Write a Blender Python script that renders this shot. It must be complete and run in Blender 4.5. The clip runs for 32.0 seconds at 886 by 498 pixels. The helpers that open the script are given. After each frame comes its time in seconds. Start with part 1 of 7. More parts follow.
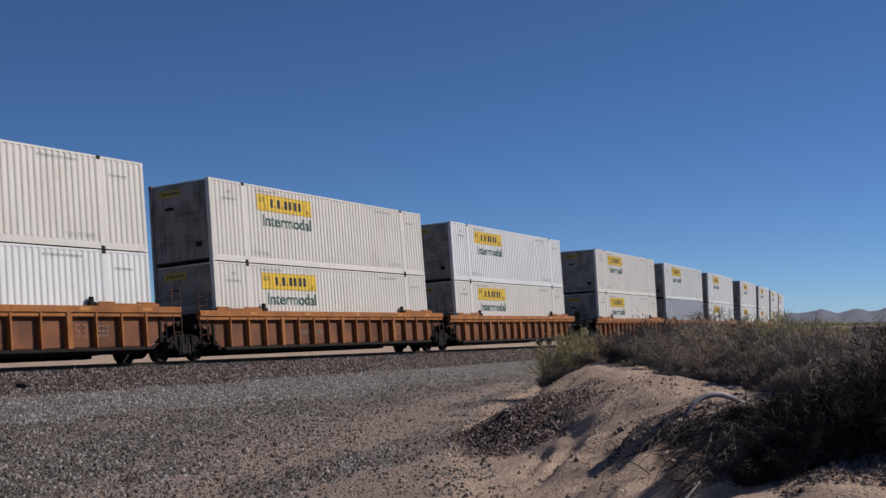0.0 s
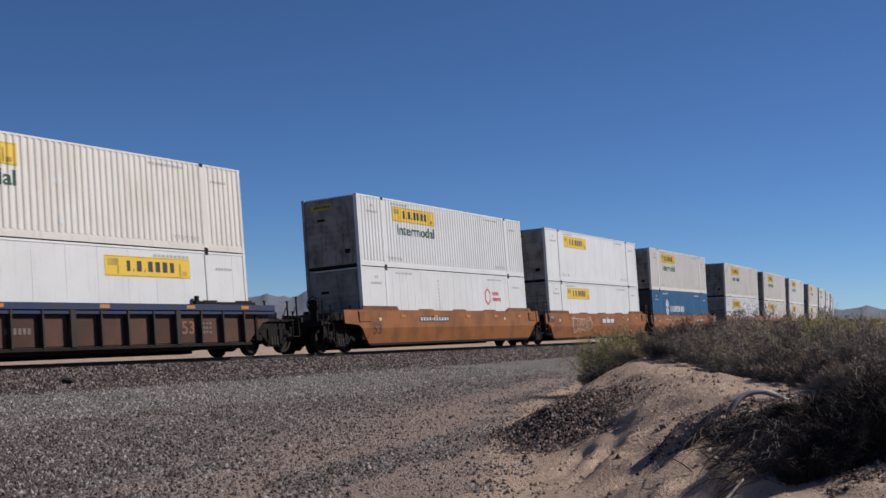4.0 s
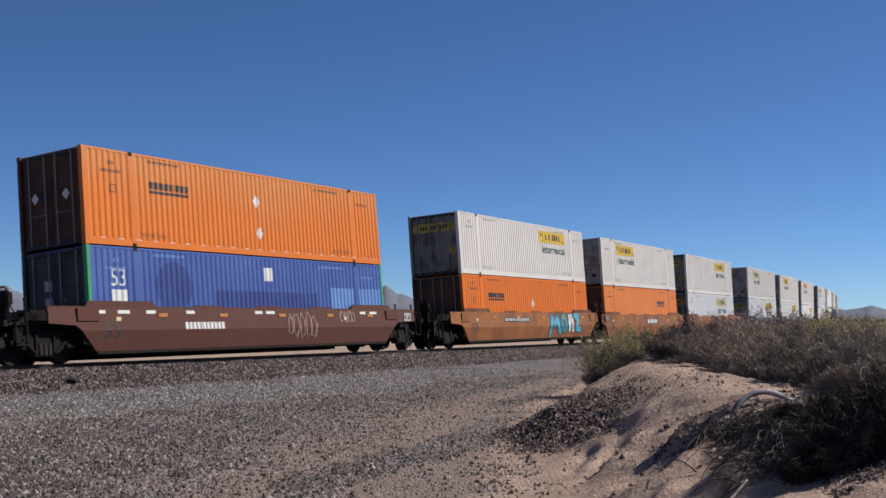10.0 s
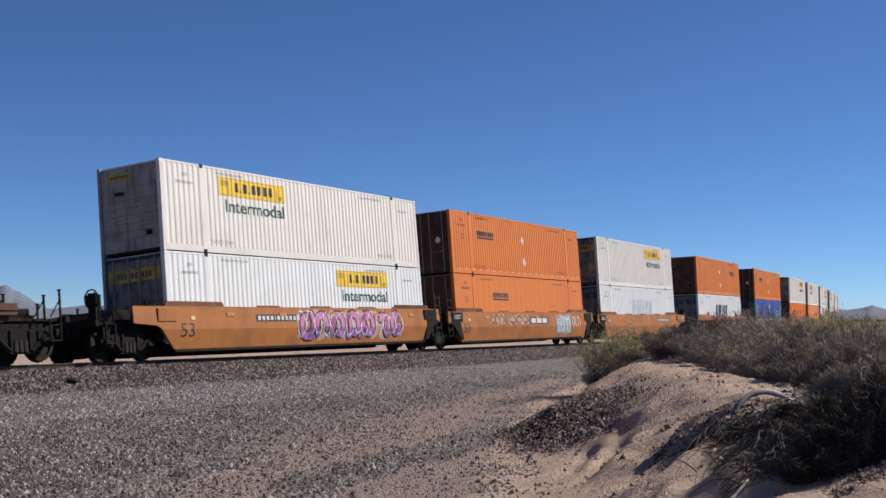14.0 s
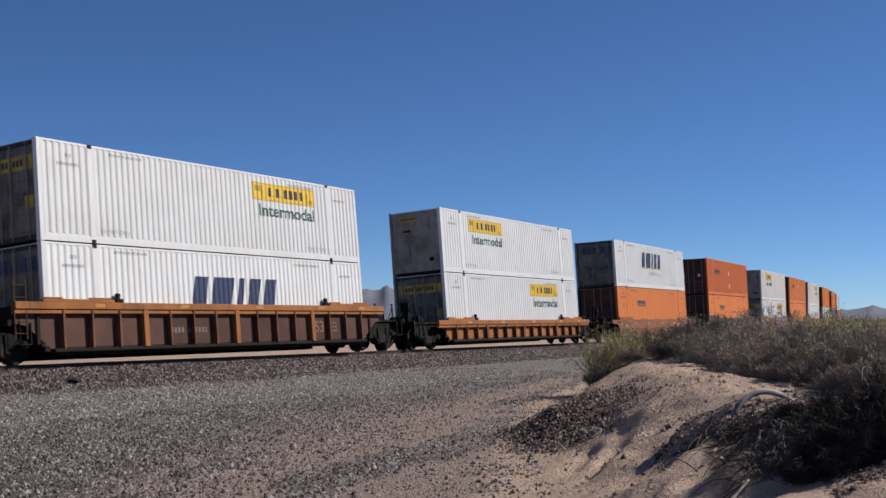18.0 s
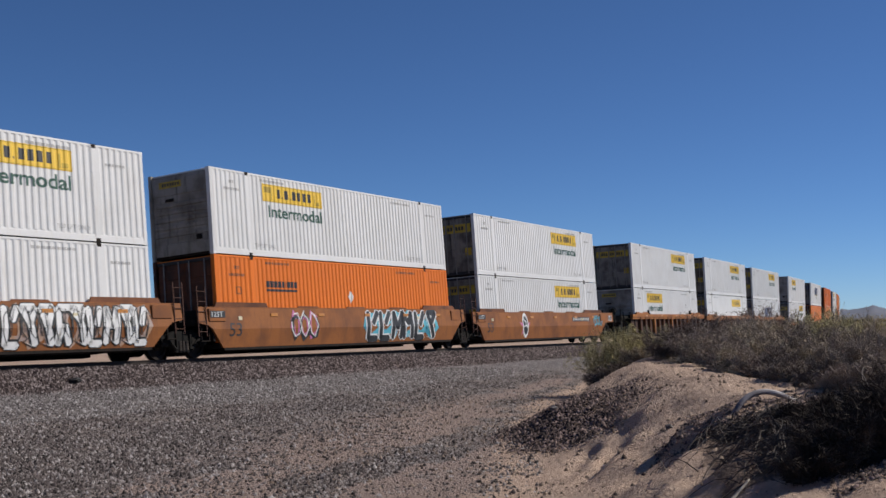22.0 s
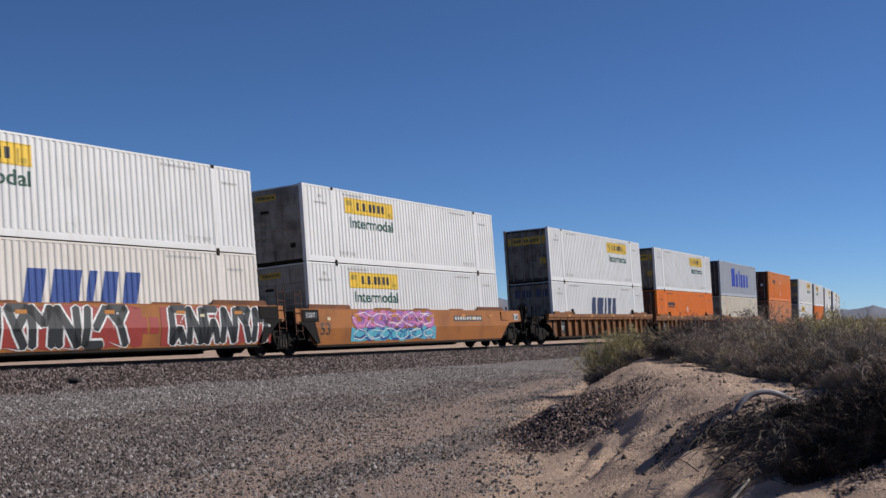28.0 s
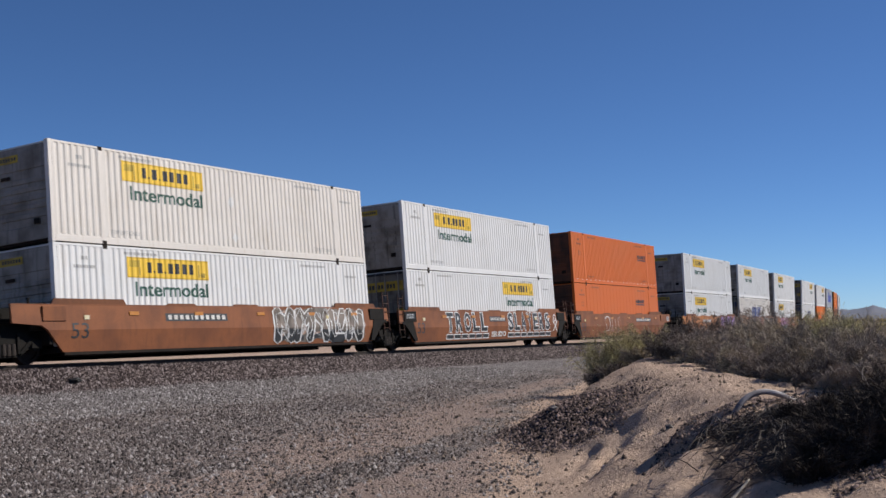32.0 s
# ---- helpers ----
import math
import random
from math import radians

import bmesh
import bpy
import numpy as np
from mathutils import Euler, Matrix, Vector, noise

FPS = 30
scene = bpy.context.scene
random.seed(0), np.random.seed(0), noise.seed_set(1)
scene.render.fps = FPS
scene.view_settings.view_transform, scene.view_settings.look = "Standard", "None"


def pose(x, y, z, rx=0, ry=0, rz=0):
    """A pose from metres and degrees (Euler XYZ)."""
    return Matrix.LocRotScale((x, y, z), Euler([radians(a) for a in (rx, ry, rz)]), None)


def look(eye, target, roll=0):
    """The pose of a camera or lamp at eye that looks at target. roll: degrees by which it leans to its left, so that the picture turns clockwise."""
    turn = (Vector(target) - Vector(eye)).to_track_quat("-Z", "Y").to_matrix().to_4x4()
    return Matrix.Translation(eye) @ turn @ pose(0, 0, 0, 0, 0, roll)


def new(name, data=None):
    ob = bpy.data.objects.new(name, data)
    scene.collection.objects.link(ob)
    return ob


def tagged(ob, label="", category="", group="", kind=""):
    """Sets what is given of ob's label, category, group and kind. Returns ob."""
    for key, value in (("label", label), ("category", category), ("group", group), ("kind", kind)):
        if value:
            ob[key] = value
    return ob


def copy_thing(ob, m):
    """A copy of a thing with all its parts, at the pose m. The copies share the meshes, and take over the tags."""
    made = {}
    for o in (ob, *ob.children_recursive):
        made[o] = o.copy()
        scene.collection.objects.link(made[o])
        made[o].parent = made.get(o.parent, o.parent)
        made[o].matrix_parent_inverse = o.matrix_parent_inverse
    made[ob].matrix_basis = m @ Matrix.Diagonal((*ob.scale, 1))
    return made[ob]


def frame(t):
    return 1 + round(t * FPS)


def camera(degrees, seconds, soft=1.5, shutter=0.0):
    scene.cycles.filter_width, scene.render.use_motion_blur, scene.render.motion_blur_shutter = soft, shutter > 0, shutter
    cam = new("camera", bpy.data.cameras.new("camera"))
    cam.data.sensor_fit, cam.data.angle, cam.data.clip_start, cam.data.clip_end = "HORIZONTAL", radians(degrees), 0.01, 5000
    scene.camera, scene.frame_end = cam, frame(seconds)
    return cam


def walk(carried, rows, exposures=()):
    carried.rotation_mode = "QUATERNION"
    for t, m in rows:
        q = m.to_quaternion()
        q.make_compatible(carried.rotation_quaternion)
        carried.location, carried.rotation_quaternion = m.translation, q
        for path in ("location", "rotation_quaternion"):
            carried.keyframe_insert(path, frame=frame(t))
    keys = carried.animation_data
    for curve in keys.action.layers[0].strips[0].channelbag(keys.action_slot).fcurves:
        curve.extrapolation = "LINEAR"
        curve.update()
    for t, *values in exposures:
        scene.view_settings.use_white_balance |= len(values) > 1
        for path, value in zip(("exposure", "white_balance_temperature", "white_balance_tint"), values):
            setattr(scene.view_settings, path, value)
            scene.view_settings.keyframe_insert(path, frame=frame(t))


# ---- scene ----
cam = camera(40.64, 32.0, soft=1.5, shutter=0.06)
EYE = (0.0, 0.0, 1.95)


def aim(yaw, pitch, roll=0.0):
    """The camera's pose on its tripod: yaw from the x axis, pitch above the level, in degrees."""
    a, b = radians(yaw), radians(pitch)
    return look(EYE, (EYE[0] + math.cos(a) * math.cos(b) * 10, EYE[1] + math.sin(a) * math.cos(b) * 10, EYE[2] + math.sin(b) * 10), roll)


PAN = [(0.0, 30.944, 3.386), (0.5, 31.048, 3.355), (1.0, 31.573, 3.320), (1.5, 32.147, 3.278), (2.0, 32.429, 3.258),
       (2.5, 32.612, 3.238), (3.0, 32.754, 3.222), (3.5, 32.847, 3.218), (4.5, 32.925, 3.218), (5.5, 32.970, 3.218),
       (7.0, 33.006, 3.218), (8.5, 33.070, 3.222), (11.0, 33.088, 3.224), (14.0, 33.113, 3.223), (17.0, 33.140, 3.221),
       (20.0, 33.166, 3.219), (26.0, 33.168, 3.218), (32.0, 33.169, 3.218)]
walk(cam, [(t, aim(a, b)) for t, a, b in PAN], exposures=((0.0, -0.18), (1.0, -0.19), (2.0, -0.10), (3.0, -0.08), (6.0, -0.10), (8.0, -0.10), (9.0, -0.06), (10.0, 0.12), (11.0, 0.34), (12.0, 0.35), (14.0, 0.24), (17.0, 0.23), (18.0, 0.10), (19.0, 0.02), (20.0, -0.05), (23.0, -0.08), (24.0, 0.08), (25.0, 0.26), (28.0, 0.02), (30.0, -0.08), (31.0, 0.12), (32.0, 0.10)))

# ---- the track's line: a left-hand curve with its cant and slope ----
KNOT_S = (-400.0, -120.0, -40.0, 0.0, 40.0, 80.0, 120.0, 180.0, 500.0, 640.0)
KNOT_K = (0.0, 0.0, 0.0012, 0.00384, 0.00084, 0.00081, 0.00095, 0.00063, 0.00063, 0.0)
LINE_S = np.arange(-900.0, 1300.0, 1.0)
_turn = np.cumsum(np.interp(LINE_S, KNOT_S, KNOT_K))
_zero = int(np.argmin(np.abs(LINE_S)))
_turn -= _turn[_zero]
LINE_X = np.cumsum(np.cos(_turn))
LINE_Y = np.cumsum(np.sin(_turn))
LINE_X -= LINE_X[_zero]
LINE_Y += 27.237 - LINE_Y[_zero]
SLOPE = -0.00411
BASE = EYE[2] - 1.155
SPEED, GAIN = 21.978, 0.00057
BOX_L, BOX_W, BOX_H = 16.154, 2.591, 2.896
RAIL_TOP = -0.15


def line_at(s):
    return np.interp(s, LINE_S, LINE_X), np.interp(s, LINE_S, LINE_Y)


def slope_z(s):
    return SLOPE * min(max(s, -60.0), 420.0)


def cant_at(s):
    return float(np.interp(s, (-160, -60, 10, 60, 150, 200), (0.0, 0.09, 0.1118, 0.0719, 0.001, 0.0)))


def ride(s):
    """The pose of a car whose load's rear end is s metres along the track: x ahead, z up off the tilted track."""
    ax, ay = line_at(s)
    bx, by = line_at(s + BOX_L)
    return Matrix.Translation(((ax + bx) / 2, (ay + by) / 2, BASE + slope_z(s))) @ pose(0, 0, 0, 0, 0, math.degrees(math.atan2(by - ay, bx - ax))) @ pose(0, 0, 0, -math.degrees(cant_at(s + BOX_L / 2)))


# ---- sky and sun ----
SUN_AZ, SUN_EL = -38.0, 38.0
world = bpy.data.worlds.new("sky")
scene.world = world
world.use_nodes = True
_n = world.node_tree.nodes
_sky = _n.new("ShaderNodeTexSky")
_sky.sky_type = "NISHITA"
_sky.sun_disc = False
_sky.sun_elevation = radians(SUN_EL)
_sky.sun_rotation = radians(90 - SUN_AZ)
_sky.altitude = 2200
_sky.air_density, _sky.dust_density, _sky.ozone_density = 0.72, 0.0, 10.0
world.node_tree.links.new(_sky.outputs[0], _n["Background"].inputs[0])
_n["Background"].inputs[1].default_value = 0.085
sun_data = bpy.data.lights.new("sun", "SUN")
sun_data.energy, sun_data.angle, sun_data.color = 4.8, radians(0.53), (1.0, 0.935, 0.85)
sun = new("sun", sun_data)
_a, _e = radians(SUN_AZ), radians(SUN_EL)
_to = Vector((math.cos(_a) * math.cos(_e), math.sin(_a) * math.cos(_e), math.sin(_e)))
sun.matrix_world = look(_to * 400, (0, 0, 0))


# ---- materials ----
def material(name, base, second=None, amount=0.5, rough=0.6, metal=0.0, scale=3.0, fine=40.0, grain=0.12, streak=0.0, streak_colour=(0.12, 0.07, 0.04), bump=0.15, vary=0.0, spec=0.5, faded=None):
    """A painted, rusty, mineral or plant surface: broad patches of a second colour, fine grain, streaks that run down, relief; faded: the sun-bleached colour towards the top."""
    m = bpy.data.materials.new(name)
    m.use_nodes = True
    nt = m.node_tree
    n, ln = nt.nodes, nt.links
    bsdf = n["Principled BSDF"]
    bsdf.inputs["Roughness"].default_value = rough
    bsdf.inputs["Metallic"].default_value = metal
    bsdf.inputs["Specular IOR Level"].default_value = spec
    tc, info = n.new("ShaderNodeTexCoord"), n.new("ShaderNodeObjectInfo")
    shift = n.new("ShaderNodeVectorMath")
    shift.operation = "MULTIPLY_ADD"
    shift.inputs[0].default_value = (31.0, 17.0, 11.0)
    ln.new(info.outputs["Random"], shift.inputs[1])
    ln.new(tc.outputs["Object"], shift.inputs[2])
    where = shift.outputs[0]

    def noisy(sc, detail=4.0, source=None):
        t = n.new("ShaderNodeTexNoise")
        t.inputs["Scale"].default_value, t.inputs["Detail"].default_value = sc, detail
        ln.new(source or where, t.inputs["Vector"])
        return t.outputs[0]

    def mixed(fac, a, b, kind="MIX"):
        x = n.new("ShaderNodeMix")
        x.data_type, x.blend_type = "RGBA", kind
        for value, slot in ((fac, 0), (a, 6), (b, 7)):
            if isinstance(value, (int, float)):
                x.inputs[slot].default_value = value
            elif isinstance(value, tuple):
                x.inputs[slot].default_value = (*value, 1.0)
            else:
                ln.new(value, x.inputs[slot])
        return x.outputs[2]

    def ramp(value, lo, hi, top):
        r = n.new("ShaderNodeMapRange")
        r.inputs[1].default_value, r.inputs[2].default_value, r.inputs[4].default_value = lo, hi, top
        ln.new(value, r.inputs[0])
        return r.outputs[0]

    broad = noisy(scale)
    small = noisy(fine, 5.0)
    colour = mixed(ramp(broad, 0.42, 0.68, amount), tuple(base), tuple(second or [c * 0.72 for c in base]))
    if faded:
        cut, patch = n.new("ShaderNodeSeparateXYZ"), n.new("ShaderNodeMath")
        ln.new(tc.outputs["Object"], cut.inputs[0])
        patch.operation = "MULTIPLY_ADD"
        patch.inputs[1].default_value = 3.2
        ln.new(noisy(0.35, 3.0), patch.inputs[0])
        ln.new(cut.outputs[2], patch.inputs[2])
        colour = mixed(ramp(patch.outputs[0], 3.0, 4.6, 0.8), colour, tuple(faded))
    if streak:
        mp = n.new("ShaderNodeMapping")
        mp.inputs["Scale"].default_value = (5.0, 5.0, 0.45)
        ln.new(where, mp.inputs["Vector"])
        colour = mixed(ramp(noisy(1.6, 5.0, mp.outputs[0]), 0.54, 0.78, streak), colour, tuple(streak_colour))
    colour = mixed(1.0, colour, mixed(small, (1 - grain * 2,) * 3, (1 + grain * 2,) * 3), "MULTIPLY")
    if vary:
        colour = mixed(1.0, colour, mixed(info.outputs["Random"], (1 - vary,) * 3, (1 + vary,) * 3), "MULTIPLY")
    ln.new(colour, bsdf.inputs["Base Color"])
    if bump:
        b = n.new("ShaderNodeBump")
        b.inputs["Strength"].default_value, b.inputs["Distance"].default_value = bump, 0.02
        ln.new(small, b.inputs["Height"])
        ln.new(b.outputs[0], bsdf.inputs["Normal"])
    return m


WHITE = material("white_paint", (0.70, 0.70, 0.69), (0.61, 0.605, 0.585), 0.55, 0.45, scale=0.8, fine=18, grain=0.035, streak=0.22, streak_colour=(0.40, 0.30, 0.19), bump=0.04, vary=0.05)
CREAM_WHITE = material("aged_white_paint", (0.68, 0.640, 0.590), (0.60, 0.560, 0.505), 0.6, 0.5, scale=0.7, fine=18, grain=0.04, streak=0.32, streak_colour=(0.36, 0.25, 0.14), bump=0.04, vary=0.05)
ORANGE = material("orange_paint", (0.73, 0.168, 0.008), (0.66, 0.150, 0.012), 0.6, 0.55, scale=0.7, fine=20, grain=0.05, streak=0.18, streak_colour=(0.33, 0.11, 0.03), bump=0.04, vary=0.07, spec=0.3)
SUN_ORANGE = material("sun_faded_orange_paint", (0.68, 0.165, 0.010), (0.62, 0.155, 0.016), 0.6, 0.55, scale=0.7, fine=20, grain=0.05, streak=0.18, streak_colour=(0.33, 0.11, 0.03), bump=0.04, vary=0.07, spec=0.3, faded=(0.60, 0.225, 0.060))
FADED_ORANGE = material("faded_orange_paint", (0.60, 0.172, 0.030), (0.56, 0.145, 0.028), 0.8, 0.6, spec=0.3, scale=0.5, fine=20, grain=0.05, streak=0.15, streak_colour=(0.34, 0.13, 0.05), bump=0.04, vary=0.06)
RED_ORANGE = material("red_orange_paint", (0.56, 0.122, 0.018), (0.52, 0.130, 0.028), 0.7, 0.6, spec=0.3, scale=0.5, fine=20, grain=0.05, streak=0.15, streak_colour=(0.33, 0.09, 0.03), bump=0.04, vary=0.06)
PALE_ORANGE = material("sun_bleached_orange_paint", (0.56, 0.215, 0.085), (0.52, 0.18, 0.06), 0.8, 0.6, spec=0.3, scale=0.5, fine=20, grain=0.05, streak=0.15, streak_colour=(0.34, 0.13, 0.05), bump=0.04, vary=0.06)
RED_INK = material("red_decal", (0.50, 0.055, 0.045), (0.55, 0.16, 0.13), 0.6, 0.5, scale=5, bump=0.0)
BLUE = material("blue_paint", (0.030, 0.075, 0.30), (0.05, 0.12, 0.36), 0.7, 0.5, scale=0.6, fine=20, grain=0.05, streak=0.1, bump=0.04)
PALE_BLUE = material("pale_blue_paint", (0.11, 0.24, 0.52), (0.08, 0.17, 0.45), 0.6, 0.5, scale=1.2, fine=20, bump=0.04)
DEEP_BLUE = material("deep_blue_paint", (0.012, 0.035, 0.19), (0.02, 0.06, 0.25), 0.5, 0.5, scale=1.2, fine=20, bump=0.04)
TEAL = material("teal_blue_paint", (0.018, 0.10, 0.22), (0.03, 0.13, 0.27), 0.6, 0.5, scale=0.7, fine=20, grain=0.05, streak=0.1, bump=0.04)
GREEN = material("green_paint", (0.03, 0.30, 0.12), None, 0.4, 0.5, scale=2, fine=20, bump=0.04)
GREY = material("grey_paint", (0.36, 0.38, 0.42), (0.31, 0.33, 0.37), 0.6, 0.5, scale=0.6, fine=20, grain=0.04, streak=0.12, bump=0.04)
CREAM = material("cream_paint", (0.63, 0.565, 0.45), (0.57, 0.495, 0.375), 0.6, 0.5, scale=0.6, fine=20, grain=0.04, streak=0.2, streak_colour=(0.4, 0.2, 0.06), bump=0.04)
YELLOW = material("yellow_decal", (0.78, 0.50, 0.03), (0.72, 0.46, 0.05), 0.5, 0.45, scale=1.5, fine=30, grain=0.05, bump=0.0)
FADED_YELLOW = material("faded_yellow_decal", (0.60, 0.51, 0.25), (0.63, 0.585, 0.45), 0.9, 0.5, scale=2.5, fine=30, grain=0.05, bump=0.0)
INK = material("black_decal", (0.022, 0.024, 0.026), None, 0.4, 0.5, scale=4, bump=0.0)
INK_GREEN = material("green_decal", (0.015, 0.075, 0.052), (0.03, 0.10, 0.07), 0.5, 0.5, scale=4, bump=0.0)
INK_BLUE = material("blue_decal", (0.018, 0.055, 0.24), (0.03, 0.08, 0.27), 0.5, 0.5, scale=4, bump=0.0)
INK_NAVY = material("navy_decal", (0.020, 0.030, 0.085), (0.03, 0.045, 0.11), 0.5, 0.5, scale=4, bump=0.0)
BRIGHT_BLUE = material("bright_blue_decal", (0.012, 0.045, 0.42), (0.02, 0.06, 0.40), 0.5, 0.5, scale=4, bump=0.0)
# Yellow dimmed in colour for the shaded end strips; scroll lines share it.
DIM_YELLOW = material("grimy_yellow_decal", (0.50, 0.345, 0.025), (0.24, 0.165, 0.022), 0.9, 0.6, scale=3, fine=30, grain=0.1, bump=0.0)
INK_PALE = material("worn_blue_decal", (0.40, 0.45, 0.53), (0.64, 0.64, 0.63), 0.95, 0.5, scale=6, bump=0.0)
INK_GREY = material("grey_marking", (0.38, 0.38, 0.37), (0.50, 0.49, 0.46), 0.7, 0.6, scale=9, bump=0.0)
INK_BROWN = material("brown_marking", (0.22, 0.075, 0.025), None, 0.5, 0.6, scale=9, bump=0.0)
STENCIL_DIM = material("worn_stencil", (0.17, 0.125, 0.10), (0.10, 0.07, 0.055), 0.8, 0.6, scale=9, bump=0.0)
RUST_STAIN = material("rust_stain", (0.44, 0.19, 0.045), (0.60, 0.42, 0.22), 0.9, 0.7, scale=3, fine=30, grain=0.15, bump=0.0)
PAPER = material("white_decal", (0.68, 0.68, 0.66), (0.55, 0.55, 0.53), 0.6, 0.5, scale=6, bump=0.0)
STEEL_DARK = material("dark_steel", (0.011, 0.009, 0.008), (0.030, 0.018, 0.012), 0.6, 0.85, scale=3, fine=30, grain=0.25, streak=0.15, bump=0.2, spec=0.2)
STEEL_BLACK = material("black_steel", (0.006, 0.0055, 0.005), (0.014, 0.010, 0.008), 0.6, 0.85, scale=4, fine=30, grain=0.2, bump=0.2, spec=0.2)
WHEEL_STEEL = material("wheel_steel", (0.014, 0.010, 0.008), (0.035, 0.022, 0.016), 0.6, 0.8, scale=3, fine=40, bump=0.1, spec=0.25)
RAIL_STEEL = material("rail_steel", (0.026, 0.018, 0.014), (0.05, 0.035, 0.026), 0.7, 0.7, 0.2, scale=2, fine=40, bump=0.1)
RAIL_HEAD = material("polished_rail_head", (0.42, 0.40, 0.38), None, 0.3, 0.25, 0.9, scale=6, bump=0.0)
BAR_STEEL = material("galvanised_bar", (0.26, 0.25, 0.24), (0.18, 0.16, 0.14), 0.6, 0.55, 0.3, scale=5, bump=0.05)
REFLECT = material("reflector_yellow", (0.50, 0.21, 0.04), None, 0.3, 0.35, scale=9, bump=0.0)

# Ends turned from the sun: grime, with part of their shade in the colour.
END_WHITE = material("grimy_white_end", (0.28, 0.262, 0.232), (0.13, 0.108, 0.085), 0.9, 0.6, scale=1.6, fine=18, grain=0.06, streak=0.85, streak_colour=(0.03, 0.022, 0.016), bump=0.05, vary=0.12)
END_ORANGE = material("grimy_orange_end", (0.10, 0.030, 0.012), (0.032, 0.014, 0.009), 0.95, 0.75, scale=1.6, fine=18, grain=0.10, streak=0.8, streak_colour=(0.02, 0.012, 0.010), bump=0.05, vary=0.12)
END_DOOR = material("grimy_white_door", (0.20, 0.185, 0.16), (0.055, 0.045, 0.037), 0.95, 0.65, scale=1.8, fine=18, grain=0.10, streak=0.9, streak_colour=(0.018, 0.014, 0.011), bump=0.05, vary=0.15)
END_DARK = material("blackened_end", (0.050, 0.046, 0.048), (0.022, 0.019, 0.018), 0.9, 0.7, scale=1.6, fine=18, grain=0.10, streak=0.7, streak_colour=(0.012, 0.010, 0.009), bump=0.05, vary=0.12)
GASKET = material("black_gasket", (0.02, 0.02, 0.022), None, 0.4, 0.7, scale=5, bump=0.0)

CAR_ORANGE = material("freight_car_orange", (0.285, 0.103, 0.028), (0.16, 0.058, 0.022), 0.9, 0.65, scale=1.1, fine=26, grain=0.10, streak=0.55, streak_colour=(0.11, 0.05, 0.028), bump=0.1, vary=0.06, spec=0.25)
CAR_YELLOW = material("freight_car_yellow", (0.345, 0.128, 0.033), (0.235, 0.088, 0.028), 0.9, 0.65, scale=1.1, fine=26, grain=0.09, streak=0.45, streak_colour=(0.18, 0.08, 0.035), bump=0.1, vary=0.05, spec=0.25)
CAR_BROWN = material("freight_car_brown_orange", (0.23, 0.083, 0.034), (0.145, 0.054, 0.027), 0.9, 0.7, scale=1.1, fine=26, grain=0.10, streak=0.5, streak_colour=(0.09, 0.04, 0.025), bump=0.1, vary=0.06, spec=0.25)
CAR_MAROON = material("freight_car_maroon", (0.098, 0.033, 0.022), (0.080, 0.030, 0.022), 0.8, 0.7, scale=0.8, fine=26, grain=0.08, streak=0.3, streak_colour=(0.10, 0.045, 0.03), bump=0.1, spec=0.25)
CAR_RUST = material("rusty_sill_orange", (0.36, 0.138, 0.038), (0.22, 0.083, 0.030), 0.9, 0.75, scale=1.2, fine=26, grain=0.12, streak=0.6, streak_colour=(0.12, 0.05, 0.025), bump=0.15, vary=0.08, spec=0.25)
CAR_RUST_PANEL = material("rusty_side_panel", (0.19, 0.075, 0.036), (0.10, 0.043, 0.028), 0.9, 0.8, scale=1.4, fine=26, grain=0.12, streak=0.4, streak_colour=(0.07, 0.035, 0.025), bump=0.15, vary=0.25, spec=0.25)
CAR_DARK_PANEL = material("dark_brown_panel", (0.072, 0.036, 0.027), (0.105, 0.050, 0.034), 0.8, 0.8, scale=1.4, fine=26, grain=0.12, streak=0.3, streak_colour=(0.05, 0.03, 0.025), bump=0.15, vary=0.25, spec=0.25)
CAR_TAN_PANEL = material("tan_side_panel", (0.215, 0.090, 0.032), (0.14, 0.060, 0.026), 0.9, 0.75, scale=1.2, fine=26, grain=0.1, streak=0.4, streak_colour=(0.13, 0.06, 0.035), bump=0.12, vary=0.15, spec=0.25)
CAR_BLUE_SILL = material("blue_sill", (0.020, 0.036, 0.10), (0.035, 0.04, 0.055), 0.8, 0.65, scale=1.6, fine=26, grain=0.1, streak=0.4, streak_colour=(0.08, 0.05, 0.04), bump=0.1, vary=0.1, spec=0.25)
CAR_BLACK_RIB = material("black_rib", (0.030, 0.026, 0.026), (0.06, 0.04, 0.03), 0.7, 0.75, scale=2, fine=26, bump=0.12, spec=0.25)


# ---- mesh helpers ----
def mesh_of(name, bm, mat, smooth=False):
    me = bpy.data.meshes.new(name)
    bm.normal_update()
    bm.to_mesh(me)
    bm.free()
    for m in mat if isinstance(mat, (list, tuple)) else (mat,):
        me.materials.append(m)
    if smooth:
        me.shade_smooth()
    return me


def part(name, shape, mat, parent, label="", smooth=False):
    """Links a bmesh (or a ready mesh) as one mesh object under a thing or a part."""
    me = shape if isinstance(shape, bpy.types.Mesh) else mesh_of(name, shape, mat, smooth)
    ob = new(name, me)
    ob.parent = parent
    if label:
        tagged(ob, label)
    return ob


def thing(name, label, category, group="", kind=""):
    return tagged(new(name), label, category, group, kind)


